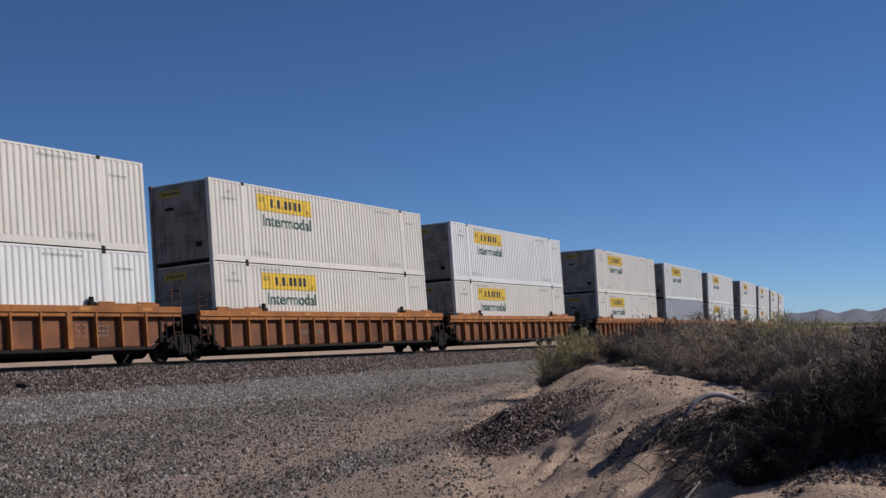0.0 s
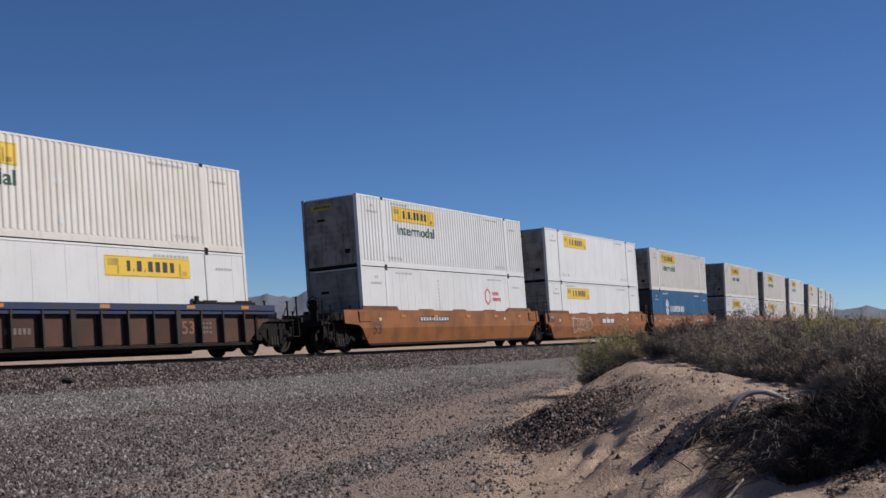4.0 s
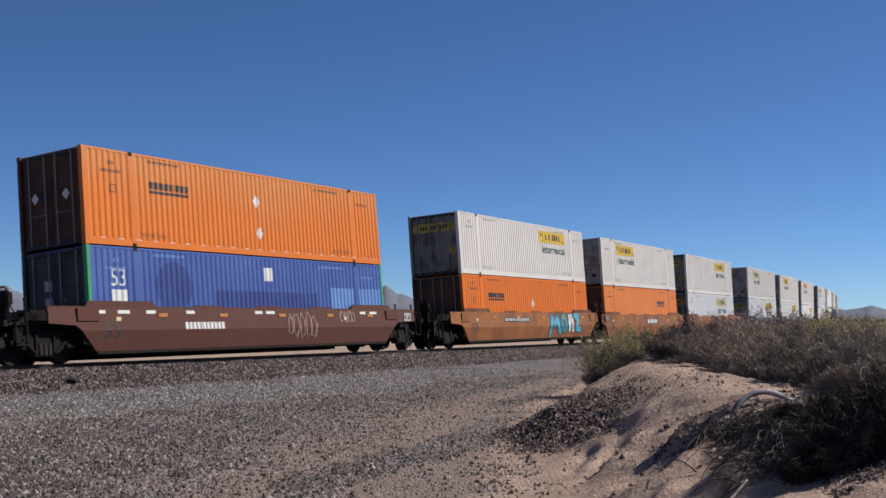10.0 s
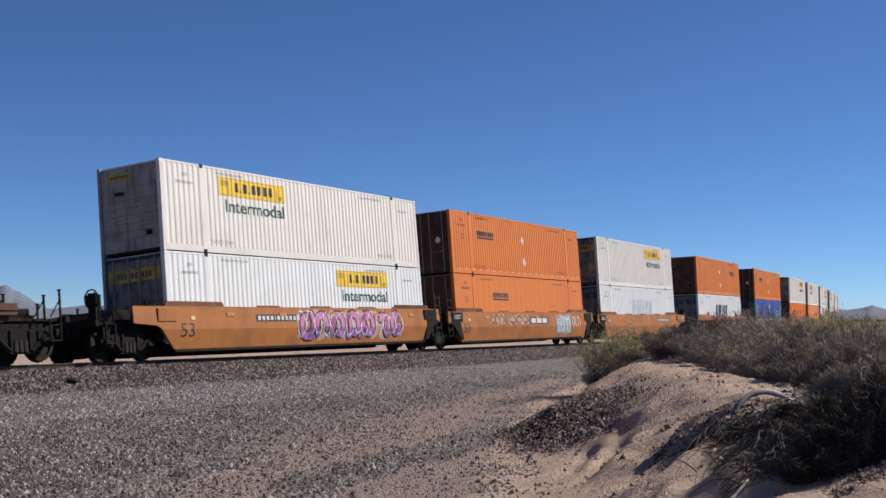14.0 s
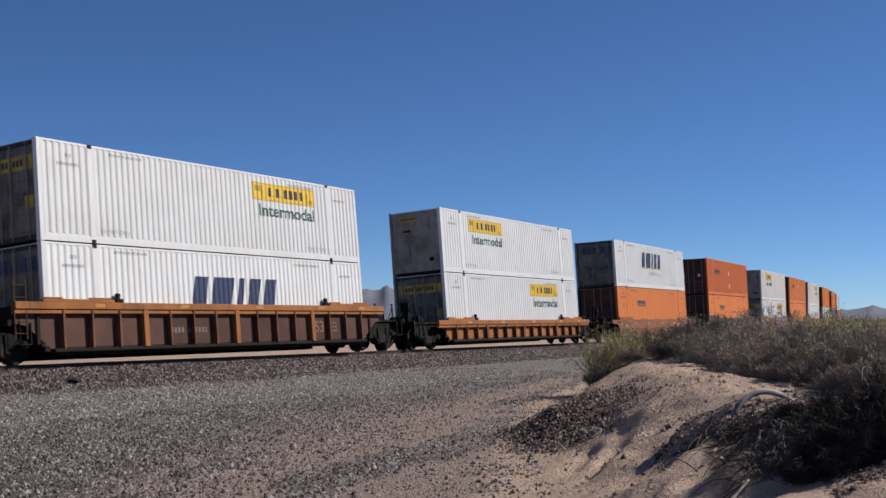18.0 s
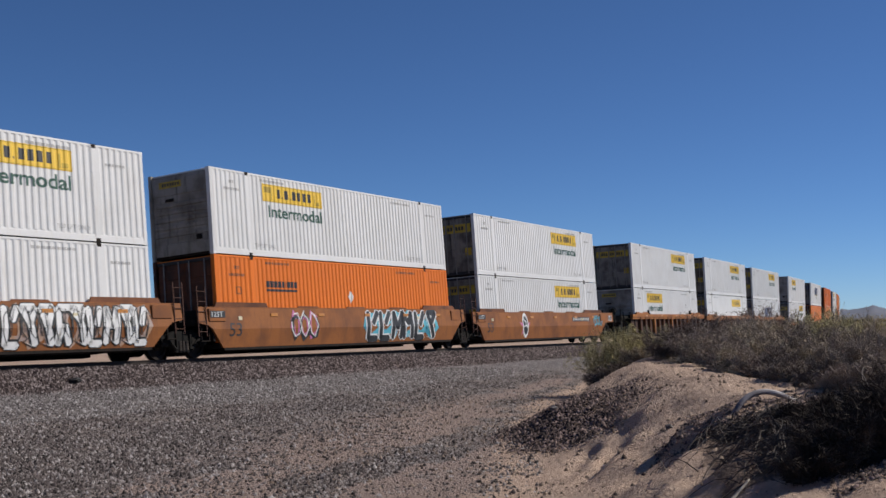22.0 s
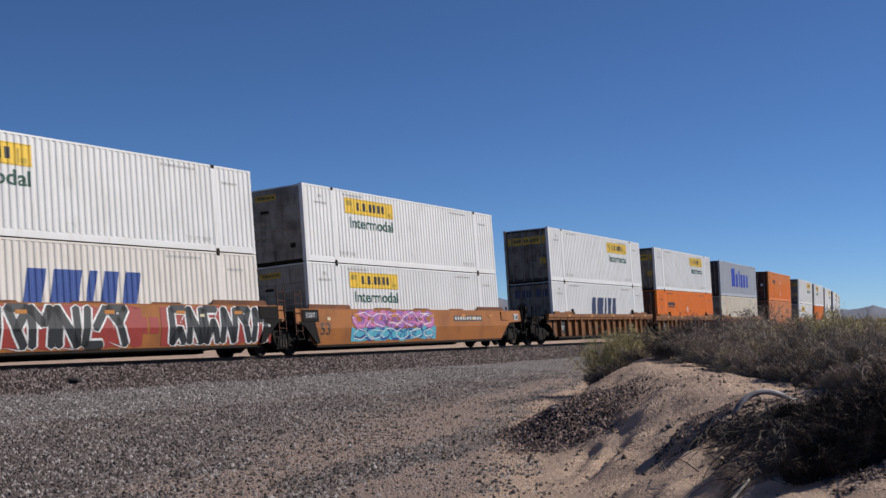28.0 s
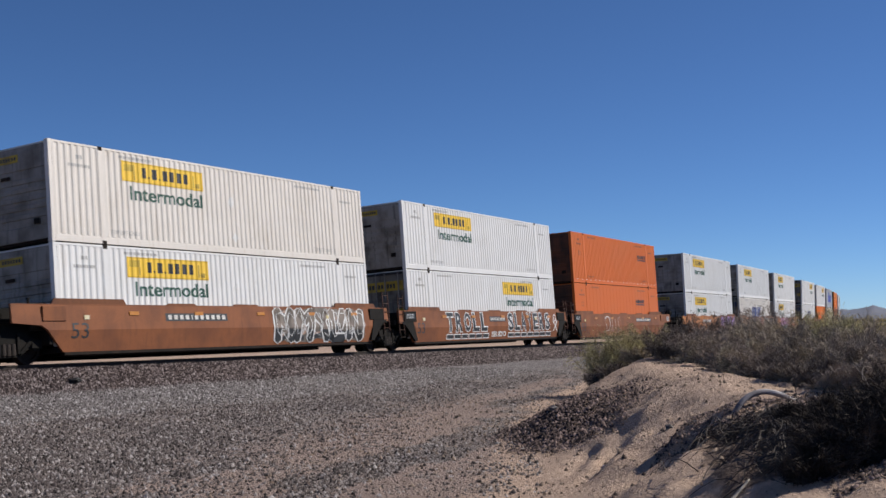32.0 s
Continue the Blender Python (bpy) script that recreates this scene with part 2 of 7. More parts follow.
def block(bm, x0, x1, y0, y1, z0, z1, bevel=0.0):
    made = bmesh.ops.create_cube(bm, size=1.0, matrix=Matrix.Translation(((x0 + x1) / 2, (y0 + y1) / 2, (z0 + z1) / 2)) @ Matrix.Diagonal((abs(x1 - x0), abs(y1 - y0), abs(z1 - z0), 1)))
    if bevel:
        edges = list({e for v in made["verts"] for e in v.link_edges})
        bmesh.ops.bevel(bm, geom=edges, offset=bevel, segments=1, affect="EDGES")
    return bm


def blocks(*rows, bevel=0.0):
    bm = bmesh.new()
    for r in rows:
        block(bm, *r, bevel=bevel)
    return bm


def tube(bm, points, radius, sides=6, taper=1.0):
    """A round bar through points."""
    rings = []
    pts = [Vector(p) for p in points]
    for i, p in enumerate(pts):
        d = (pts[min(i + 1, len(pts) - 1)] - pts[max(i - 1, 0)]).normalized()
        u = d.cross(Vector((0, 0, 1)) if abs(d.z) < 0.9 else Vector((1, 0, 0))).normalized()
        v = d.cross(u)
        r = radius * (1 + (taper - 1) * i / max(1, len(pts) - 1))
        rings.append([bm.verts.new(p + u * r * math.cos(2 * math.pi * k / sides) + v * r * math.sin(2 * math.pi * k / sides)) for k in range(sides)])
    for a, b in zip(rings, rings[1:]):
        for k in range(sides):
            bm.faces.new((a[k], a[(k + 1) % sides], b[(k + 1) % sides], b[k]))
    bm.faces.new(rings[0][::-1])
    bm.faces.new(rings[-1])
    return bm


def slab(bm, outline, y0, y1):
    """A plate from an outline in x and z, between two depths."""
    a = [bm.verts.new((x, y0, z)) for x, z in outline]
    b = [bm.verts.new((x, y1, z)) for x, z in outline]
    bm.faces.new(a)
    bm.faces.new(b[::-1])
    for i in range(len(a)):
        j = (i + 1) % len(a)
        bm.faces.new((a[j], a[i], b[i], b[j]))
    bmesh.ops.recalc_face_normals(bm, faces=bm.faces)
    return bm


def lathe(bm, profile, sides, matrix):
    """Turns a profile of (radius, along) about the local z axis."""
    rings = []
    for r, h in profile:
        rings.append([bm.verts.new(matrix @ Vector((r * math.cos(2 * math.pi * k / sides), r * math.sin(2 * math.pi * k / sides), h))) for k in range(sides)])
    for a, b in zip(rings, rings[1:]):
        for k in range(sides):
            bm.faces.new((a[k], a[(k + 1) % sides], b[(k + 1) % sides], b[k]))
    bm.faces.new(rings[0][::-1])
    bm.faces.new(rings[-1])
    return bm


# ---- containers ----
HALF = BOX_W / 2
PITCH, DEPTH = 0.244, 0.022
PANELS = ((-7.93, -6.20), (-5.96, 5.96), (6.20, 7.93))


def wave_steps(x0, x1):
    """Where the corrugated sheet bends between two posts, with its depth there."""
    n = max(1, round((x1 - x0) / PITCH))
    p = (x1 - x0) / n
    out = []
    for i in range(n):
        a = x0 + i * p
        out += [(a, 0.0), (a + p * 0.36, 0.0), (a + p * 0.54, DEPTH), (a + p * 0.82, DEPTH)]
    out.append((x1, 0.0))
    return out


WAVES = [w for a, b in PANELS for w in wave_steps(a, b)]
WAVE_X, WAVE_D = [w[0] for w in WAVES], [w[1] for w in WAVES]
RIB_X = [x for i in range(-9, 10) for x in (i * 0.62 - 0.05, i * 0.62 - 0.03, i * 0.62 + 0.03, i * 0.62 + 0.05)]
RIB_D = [0.007, 0.0, 0.0, 0.007] * 19


def side_depth(x, style):
    if style == "corrugated":
        return float(np.interp(x, WAVE_X, WAVE_D))
    if style == "ribbed":
        return float(np.interp(x, RIB_X, RIB_D))
    return 0.016


def sheet(steps, z0, z1, y_of):
    bm = bmesh.new()
    low = [bm.verts.new((x, y_of(d), z0)) for x, d in steps]
    top = [bm.verts.new((x, y_of(d), z1)) for x, d in steps]
    for i in range(len(steps) - 1):
        bm.faces.new((low[i], low[i + 1], top[i + 1], top[i]))
    return bm


def drape(bm, style, lift=0.007):
    """Lays flat lettering (in x and z) on the near side of a container, over its corrugation."""
    if style != "smooth":
        xs = WAVE_X if style == "corrugated" else RIB_X
        lo, hi = min(v.co.x for v in bm.verts), max(v.co.x for v in bm.verts)
        for x in xs:
            if lo < x < hi:
                bmesh.ops.bisect_plane(bm, geom=bm.verts[:] + bm.edges[:] + bm.faces[:], plane_co=(x, 0, 0), plane_no=(1, 0, 0))
    for v in bm.verts:
        v.co.y = -HALF + side_depth(v.co.x, style) - lift
    return bm


def rects(rows):
    bm = bmesh.new()
    for x0, x1, z0, z1 in rows:
        bm.faces.new([bm.verts.new((x, 0, z)) for x, z in ((x0, z0), (x1, z0), (x1, z1), (x0, z1))])
    return bm


def polygon(points):
    bm = bmesh.new()
    bm.faces.new([bm.verts.new((x, 0, z)) for x, z in points])
    return bm


def letters(text, x0, x1, z0, z1, thick=0.0):
    """A word in the built-in font, fitted into a rectangle in x and z."""
    cu = bpy.data.curves.new("word", "FONT")
    cu.body, cu.resolution_u, cu.offset = text, 3, thick
    ob = bpy.data.objects.new("word", cu)
    scene.collection.objects.link(ob)
    bpy.context.view_layer.update()
    me = bpy.data.meshes.new_from_object(ob.evaluated_get(bpy.context.evaluated_depsgraph_get()))
    bm = bmesh.new()
    bm.from_mesh(me)
    bpy.data.objects.remove(ob)
    bpy.data.curves.remove(cu)
    bpy.data.meshes.remove(me)
    ax, bx = min(v.co.x for v in bm.verts), max(v.co.x for v in bm.verts)
    ay, by = min(v.co.y for v in bm.verts), max(v.co.y for v in bm.verts)
    for v in bm.verts:
        v.co = Vector((x0 + (v.co.x - ax) / (bx - ax) * (x1 - x0), 0, z0 + (v.co.y - ay) / (by - ay) * (z1 - z0)))
    return bm


def bars(x0, x1, z0, z1, widths, gap=0.25, slant=0.0, stroke=0.0):
    """Plain bars of a word's size: one block a letter, or two bars one over the other."""
    total = sum(widths) + gap * (len(widths) - 1)
    k, x = (x1 - x0) / total, x0
    bm = bmesh.new()
    for w in widths:
        def corner(u, v, x=x, w=w):
            return bm.verts.new((x + u * w * k + slant * v, 0, z0 + v * (z1 - z0)))
        if stroke and w * k > 2.4 * stroke:
            for low, high in ((0.0, 0.40), (0.60, 1.0)):
                bm.faces.new([corner(*q) for q in ((0.06, low), (0.94, low), (0.94, high), (0.06, high))])
        else:
            bm.faces.new([corner(*q) for q in ((0, 0), (1, 0), (1, 1), (0, 1))])
        x += (w + gap) * k
    return bm


def blocks_of(x0, x1, z0, z1, widths, gap=0.3, slant=0.0, heights=None):
    """Plain solid blocks of a word's size, one a letter, with a low dot where one is narrow."""
    total = sum(widths) + gap * (len(widths) - 1)
    k, x = (x1 - x0) / total, x0
    bm = bmesh.new()
    for i, w in enumerate(widths):
        top = (z1 - z0) * (0.2 if w < 0.2 else heights[i] if heights else 1.0)
        bm.faces.new([bm.verts.new((u + slant * v, 0, z0 + v)) for u, v in ((x, 0), (x + w * k, 0), (x + w * k, top), (x, top))])
        x += (w + gap) * k
    return bm


SHAPES = {}


def shared(key, make, mat, smooth=False):
    """One mesh for all alike parts."""
    full = (key, mat.name)
    if full not in SHAPES:
        SHAPES[full] = mesh_of(key.split(":")[0], make(), mat, smooth)
    return SHAPES[full]


def container_shell(paint, style, nose_at_rear, corner=None, roof=None, name="shipping_container", label="", group="containers on the train", grime=None):
    """A 53-foot container: sheet sides, rails, posts, castings, a closed end and a door end with its lock rods."""
    c = thing(name, label, "container", group)
    corner = corner or paint
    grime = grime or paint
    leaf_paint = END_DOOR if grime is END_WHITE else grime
    for side in (-1, 1):
        k = "near" if side < 0 else "far"

        def wall(side=side):
            if style == "corrugated":
                bms = WAVES
            elif style == "ribbed":
                bms = [(-7.93, 0.007)] + list(zip(RIB_X, RIB_D)) + [(7.93, 0.007)]
            else:
                bms = [(-7.93, 0.016)] + [(x + e, d) for x in np.arange(-7.3, 7.4, 1.22) for e, d in ((-0.012, 0.016), (0.0, 0.022), (0.012, 0.016))] + [(7.93, 0.016)]
            bm = sheet(bms, 0.24, BOX_H - 0.07, lambda d: side * (HALF - d))
            if side > 0:
                bmesh.ops.reverse_faces(bm, faces=bm.faces)
            return bm
        part("side_panel", shared(f"side_panel:{style}{k}", wall, paint), paint, c)
        part("top_rail", shared(f"top_rail:{k}", lambda s=side: blocks((-7.93, 7.93, s * (HALF - 0.06), s * HALF, BOX_H - 0.075, BOX_H - 0.005), bevel=0.008), paint), paint, c)
        part("bottom_rail", shared(f"bottom_rail:{k}", lambda s=side: blocks((-7.93, 7.93, s * (HALF - 0.07), s * (HALF + 0.002), 0.022, 0.205), (-7.93, 7.93, s * (HALF - 0.05), s * (HALF - 0.012), 0.2, 0.245), bevel=0.006), paint), paint, c)
        if side > 0:
            def far_frame():
                outline = [(-8.077, 0.0), (8.077, 0.0), (8.077, BOX_H), (7.923, BOX_H)]
                for x in (6.165, -5.995):
                    outline += [(x + (1.758 if x > 0 else 11.99), 0.06), (x, 0.06), (x, BOX_H - 0.07), (x - 0.17, BOX_H - 0.07)]
                return slab(bmesh.new(), outline + [(-6.165, 0.06), (-7.923, 0.06), (-7.923, BOX_H), (-8.077, BOX_H)], HALF - 0.12, HALF + 0.003)
            part("side_frame", shared("side_frame:box", far_frame, grime), grime, c)
            continue
        for x in (-6.08, 6.08):
            part("lift_post", shared(f"lift_post:{k}{x}", lambda s=side, x=x: blocks((x - 0.085, x + 0.085, s * (HALF - 0.09), s * (HALF + 0.004), 0.06, BOX_H - 0.07), (x - 0.1, x - 0.08, s * (HALF - 0.09), s * (HALF + 0.007), 0.2, BOX_H - 0.08), bevel=0.005), paint), paint, c)
            for z in (0.0, BOX_H - 0.118):
                part("lift_casting", shared(f"lift_casting:{k}{x}{z}", lambda s=side, x=x, z=z: blocks((x - 0.09, x + 0.09, s * (HALF - 0.16), s * (HALF + 0.009), z, z + 0.122), bevel=0.008), STEEL_DARK), STEEL_DARK, c, "dark steel lifting casting")
        for x in (-8.0, 8.0):
            part("corner_post", shared(f"corner_post:{k}{x}", lambda s=side, x=x: blocks((x - 0.075, x + 0.075, s * (HALF - 0.15), s * (HALF + 0.001), 0.1, BOX_H - 0.1), bevel=0.012), corner), corner, c)
            for z in (0.0, BOX_H - 0.118):
                part("corner_casting", shared(f"corner_casting:{k}{x}{z}", lambda s=side, x=x, z=z: blocks((x - 0.077, x + 0.077, s * (HALF - 0.16), s * (HALF + 0.003), z, z + 0.118), bevel=0.01), corner), corner, c)
    part("roof", shared("roof", lambda: blocks((-7.98, 7.98, -HALF + 0.05, HALF - 0.05, BOX_H - 0.06, BOX_H - 0.02), *[(x, x + 0.12, -HALF + 0.1, HALF - 0.1, BOX_H - 0.025, BOX_H - 0.008) for x in np.arange(-7.8, 7.8, 0.55)]), roof or paint), roof or paint, c)
    part("floor", shared("floor", lambda: blocks((-8.0, 8.0, -HALF + 0.06, HALF - 0.06, 0.04, 0.16)), STEEL_DARK), STEEL_DARK, c)
    d = 1 if nose_at_rear else -1

    def nose_wall():
        face = [(8.06, 0.12), (8.06, 0.5), (8.03, 0.52)]
        for z in (0.75, 1.0, 1.25, 1.5, 1.75):
            face += [(8.03, z - 0.01), (8.056, z + 0.01), (8.056, z + 0.12), (8.03, z + 0.14)]
        face += [(8.03, 2.14), (8.05, 2.16), (8.05, 2.70), (8.03, 2.72), (8.03, BOX_H - 0.08)]
        return slab(bmesh.new(), [(-d * x, z) for x, z in [(7.96, BOX_H - 0.08), (7.96, 0.12)] + face], -HALF + 0.14, HALF - 0.14)
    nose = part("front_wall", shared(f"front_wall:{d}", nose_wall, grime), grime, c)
    part("vent", shared(f"vent:{d}", lambda: blocks((-d * 8.05, -d * 8.075, 0.25, 0.62, 1.93, 2.03), bevel=0.006), STEEL_DARK), STEEL_DARK, nose)
    part("vent", shared(f"lower_vent:{d}", lambda: blocks((-d * 8.05, -d * 8.075, -0.85, -0.62, 0.55, 0.72), bevel=0.006), STEEL_DARK), STEEL_DARK, nose)
    part("door_header", shared(f"door_header:{d}", lambda: blocks((d * 7.92, d * 8.05, -HALF + 0.14, HALF - 0.14, BOX_H - 0.17, BOX_H - 0.06), bevel=0.008), GASKET), GASKET, c, "black door header")
    part("door_sill", shared(f"door_sill:{d}", lambda: blocks((d * 7.92, d * 8.05, -HALF + 0.14, HALF - 0.14, 0.06, 0.2), bevel=0.008), GASKET), GASKET, c, "black door sill")
    for s in (-1, 1):
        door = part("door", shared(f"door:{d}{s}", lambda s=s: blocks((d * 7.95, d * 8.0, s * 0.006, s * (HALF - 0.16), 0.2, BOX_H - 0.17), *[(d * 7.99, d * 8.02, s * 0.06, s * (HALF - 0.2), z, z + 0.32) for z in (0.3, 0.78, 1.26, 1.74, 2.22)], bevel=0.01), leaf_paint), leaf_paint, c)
        for y in (0.22, 0.86):
            part("lock_rod", shared(f"lock_rod:{d}{s}{y}", lambda s=s, y=y: tube(tube(bmesh.new(), [(d * 8.055, s * y, 0.1), (d * 8.055, s * y, BOX_H - 0.1)], 0.022, 6), [(d * 8.065, s * y, 1.05), (d * 8.065, s * (y + 0.28 if y < 0.5 else y - 0.28), 1.02)], 0.014, 5), BAR_STEEL), BAR_STEEL, door, "bright steel lock rod")
    return c


def nose_x(a, b, nose_at_rear):
    """Metres from the closed end, as x on the side that is seen."""
    return (-8.077 + a, -8.077 + b) if nose_at_rear else (8.077 - b, 8.077 - a)


def side_mark(c, key, make, ink, label, style, name="decal", lift=0.007):
    ob = part(name, shared(f"{name}:{key}{style}{lift}", lambda: drape(make(), style, lift), ink), ink, c, label)
    return tagged(ob, kind="stuff") if name == "stencil" else ob


def small_marks(c, ink, style):
    """The small stencils by the posts: codes too small to read, and a lifting note."""
    for key, x0, x1 in (("rear", -5.8, -4.55), ("front", 4.55, 5.8)):
        side_mark(c, "lift" + key, lambda: letters("TOP LIFT ONLY", x0, x1, 0.33, 0.46), ink, "small stencilled lifting note", style, "stencil", 0.006)
    side_mark(c, "code", lambda: bars(-7.35, -6.5, 2.2, 2.29, (1, 1, 1, 1, 1, 1, 1), 0.35), ink, "small unreadable code", style, "stencil")
    side_mark(c, "codeb", lambda: bars(-7.02, -6.78, 2.44, 2.55, (1, 1), 0.5), ink, "small unreadable code", style, "stencil")
    side_mark(c, "codec", lambda: bars(3.6, 5.2, 2.62, 2.70, (1, 1, 1, 1, 1, 1, 1, 1, 1), 0.35), ink, "small unreadable code", style, "stencil")
    side_mark(c, "coded", lambda: bars(6.5, 7.3, 2.3, 2.38, (1, 1, 1, 1, 1, 1), 0.35), ink, "small unreadable code", style, "stencil")
    side_mark(c, "codee", lambda: bars(-5.3, -3.9, 2.66, 2.74, (1, 1, 1, 1, 1, 1, 1, 1), 0.35), ink, "small unreadable code", style, "stencil")


def diamond(x, z, r):
    return polygon([(x - r, z), (x, z - r * 1.15), (x + r, z), (x, z + r * 1.15)])


PANEL_BARS = (0.6, 0.18, 0.85, 0.18, 0.85, 0.85, 0.9, 0.75)


def end_panel(c, nose_at_rear, yellow):
    """The yellow strip on the end that faces back along the train."""
    if nose_at_rear:
        p = part("end_panel", shared("end_panel:nose", lambda: blocks((-8.062, -8.07, -0.1, 0.85, 2.40, 2.62)), yellow), yellow, c, "yellow strip on the end wall")
        tagged(part("end_lettering", shared("end_lettering:nose", lambda: blocks(*[(-8.072, -8.076, -0.02 + i * 0.11, 0.05 + i * 0.11, 2.46, 2.56) for i in range(7)]), INK), INK, p), kind="stuff")
    else:
        p = part("end_panel", shared("end_panel:door", lambda: blocks(*[(-8.026, -8.032, a, b, 2.05, 2.45) for a, b in ((-1.08, -0.9), (-0.82, -0.26), (-0.18, 0.18), (0.26, 0.82), (0.9, 1.08))]), yellow), yellow, c, "yellow strip across the doors")
        tagged(part("end_lettering", shared("end_lettering:door", lambda: blocks(*[(-8.034, -8.038, a, a + 0.1, 2.16, 2.34) for a in (-0.7, -0.55, -0.4, -0.12, 0.03, 0.32, 0.47, 0.62)]), INK), INK, p), kind="stuff")
        part("end_panel", shared("end_panel:small", lambda: blocks((-8.026, -8.034, -1.05, -0.72, 0.95, 1.3)), yellow), yellow, c, "small yellow notice on the door")


def panel_box(nose_at_rear, style="corrugated", faded=False, paint=None, word=True):
    paint = paint or WHITE
    yellow = FADED_YELLOW if faded else YELLOW
    text = ("aged off-white" if paint is CREAM_WHITE else "white") + " corrugated container, " + ("worn yellow panel" if faded else "yellow panel") + " over green lettering"
    if style == "smooth":
        text = "white smooth-sided container with a yellow panel and grey top rail"
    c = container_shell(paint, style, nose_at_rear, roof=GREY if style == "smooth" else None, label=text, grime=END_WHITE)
    a, b = nose_x(2.85, 6.55, nose_at_rear)
    k = f"{nose_at_rear}"
    panel = side_mark(c, "yellow" + k, lambda: rects([(a, b, 1.98, 2.60)]), yellow, "yellow brand panel", style, "brand_panel")
    tagged(part("brand_mark", shared(f"brand_mark:{k}{style}", lambda: drape(blocks_of(a + 0.90, b - 0.74, 2.14, 2.46, PANEL_BARS, 0.5), style, 0.011), INK), INK, panel, "dark bars"), kind="stuff")
    tagged(part("brand_mark", shared(f"brand_edge:{k}{style}", lambda: drape(rects([(a + 0.12, a + 0.55, 2.3, 2.5), (a + 0.5, a + 0.56, 2.05, 2.3), (b - 0.5, b - 0.42, 2.05, 2.45), (b - 0.36, b - 0.15, 2.06, 2.2), (a + 0.02, b - 0.02, 2.0, 2.015), (a + 0.02, b - 0.02, 2.565, 2.58)]), style, 0.011), DIM_YELLOW), DIM_YELLOW, panel, "thin scroll lines"), kind="stuff")
    if word:
        side_mark(c, "word" + k, lambda: letters("Intermodal", a + 0.32, b - 0.06, 1.42, 1.86, 0.018), INK_GREEN, "dark green word Intermodal", style, "lettering")
    end_panel(c, nose_at_rear, DIM_YELLOW)
    small_marks(c, INK_GREY, style)
    if style == "corrugated":
        side_mark(c, "placard", lambda: diamond(-0.1, 1.75, 0.17), PAPER, "worn white diamond placard", style, "placard")
        side_mark(c, "placardb", lambda: diamond(0.0, 0.55, 0.16), PAPER, "worn white diamond placard", style, "placard")
    return c


def orange_box(logo_at_rear, style, paint, nose_at_rear, placards):
    c = container_shell(paint, style, nose_at_rear, label="orange " + ("corrugated" if style == "corrugated" else "wide-panelled") + " container with a black brand mark, dusty", grime=END_ORANGE)
    a, b = ((-5.3, -3.5) if logo_at_rear else (4.1, 5.85)) if style == "corrugated" else ((-4.0, -2.2) if logo_at_rear else (3.1, 4.9))
    k = f"{logo_at_rear}"
    side_mark(c, "sname" + k, lambda: blocks_of(a, b, 1.86, 2.08, (0.7, 0.7, 0.75, 0.75, 0.6, 0.25, 0.7, 0.6, 0.7), 0.25), INK, "black bars", style, "brand_mark")
    side_mark(c, "sbar" + k, lambda: rects([(a, b, 1.72, 1.80)]), INK, "black underline bar", style, "brand_bar")
    side_mark(c, "box53", lambda: rects([(-7.0, -6.96, 1.6, 1.85), (-6.76, -6.72, 1.6, 1.85), (-7.0, -6.72, 1.82, 1.85), (-7.0, -6.72, 1.6, 1.63)]), INK_BROWN, "small square stencil", style, "stencil")
    small_marks(c, INK_BROWN, style)
    for i, z in enumerate(placards):
        side_mark(c, f"plac{z}", lambda z=z: diamond(0.05 + 0.1 * i, z, 0.2), PAPER, "white diamond placard", style, "placard")
    if len(placards) == 2 and not nose_at_rear:
        for y in (-0.62, 0.62):
            part("end_placard", shared(f"end_placard:{y}", lambda: slab(bmesh.new(), [(y - 0.15, 1.55), (y, 1.38), (y + 0.15, 1.55), (y, 1.72)], 8.072, 8.078), PAPER), PAPER, c, "white diamond placard on the door").rotation_euler = (0, 0, radians(90))
    if style == "corrugated":
        tagged(part("marker_strip", shared("marker_strip", lambda: blocks(*[(x, x + 0.22, -HALF - 0.006, -HALF + 0.01, 0.215, 0.235) for x in np.arange(-7.5, 7.6, 0.75)]), PAPER), PAPER, c, "row of white marker tape"), kind="stuff")
    return c


def slanted_box(x0, ink, small_word, z0=1.10, paint=None):
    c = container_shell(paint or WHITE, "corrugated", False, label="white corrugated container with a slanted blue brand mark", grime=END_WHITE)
    marks = side_mark(c, f"slant{x0}", lambda: blocks_of(x0, x0 + 4.3, z0, z0 + 1.0, (0.62, 0.98, 0.28, 0.55, 0.58), 0.26, 0.24), ink, "slanted blue bars", "corrugated", "brand_mark", 0.010)
    part("brand_shade", shared(f"brand_shade:{x0}{z0}", lambda: drape(bars(x0 - 0.08, x0 + 4.22, z0 - 0.08, z0 + 0.1, (0.75, 1.15, 0.3, 0.7, 0.8), 0.16, 0.035), "corrugated", 0.007), FADED_YELLOW), FADED_YELLOW, marks, "yellow shade under the bars")
    if small_word:
        side_mark(c, "small_word", lambda: letters("INTERMODAL", x0 + 1.6, x0 + 4.3, 0.88, 1.12), INK_GREY, "small grey word Intermodal", "corrugated", "lettering")
    tagged(part("end_marks", shared("end_marks", lambda: blocks(*[(-8.026, -8.034, 0.85 - i * 0.4, 0.85 - i * 0.4 - w, 2.1, 2.5) for i, w in enumerate((0.3, 0.36, 0.12, 0.3, 0.3))]), INK_NAVY), INK_NAVY, c, "dark blue bars across the doors"), kind="stuff")
    small_marks(c, INK_GREY, "corrugated")
    return c


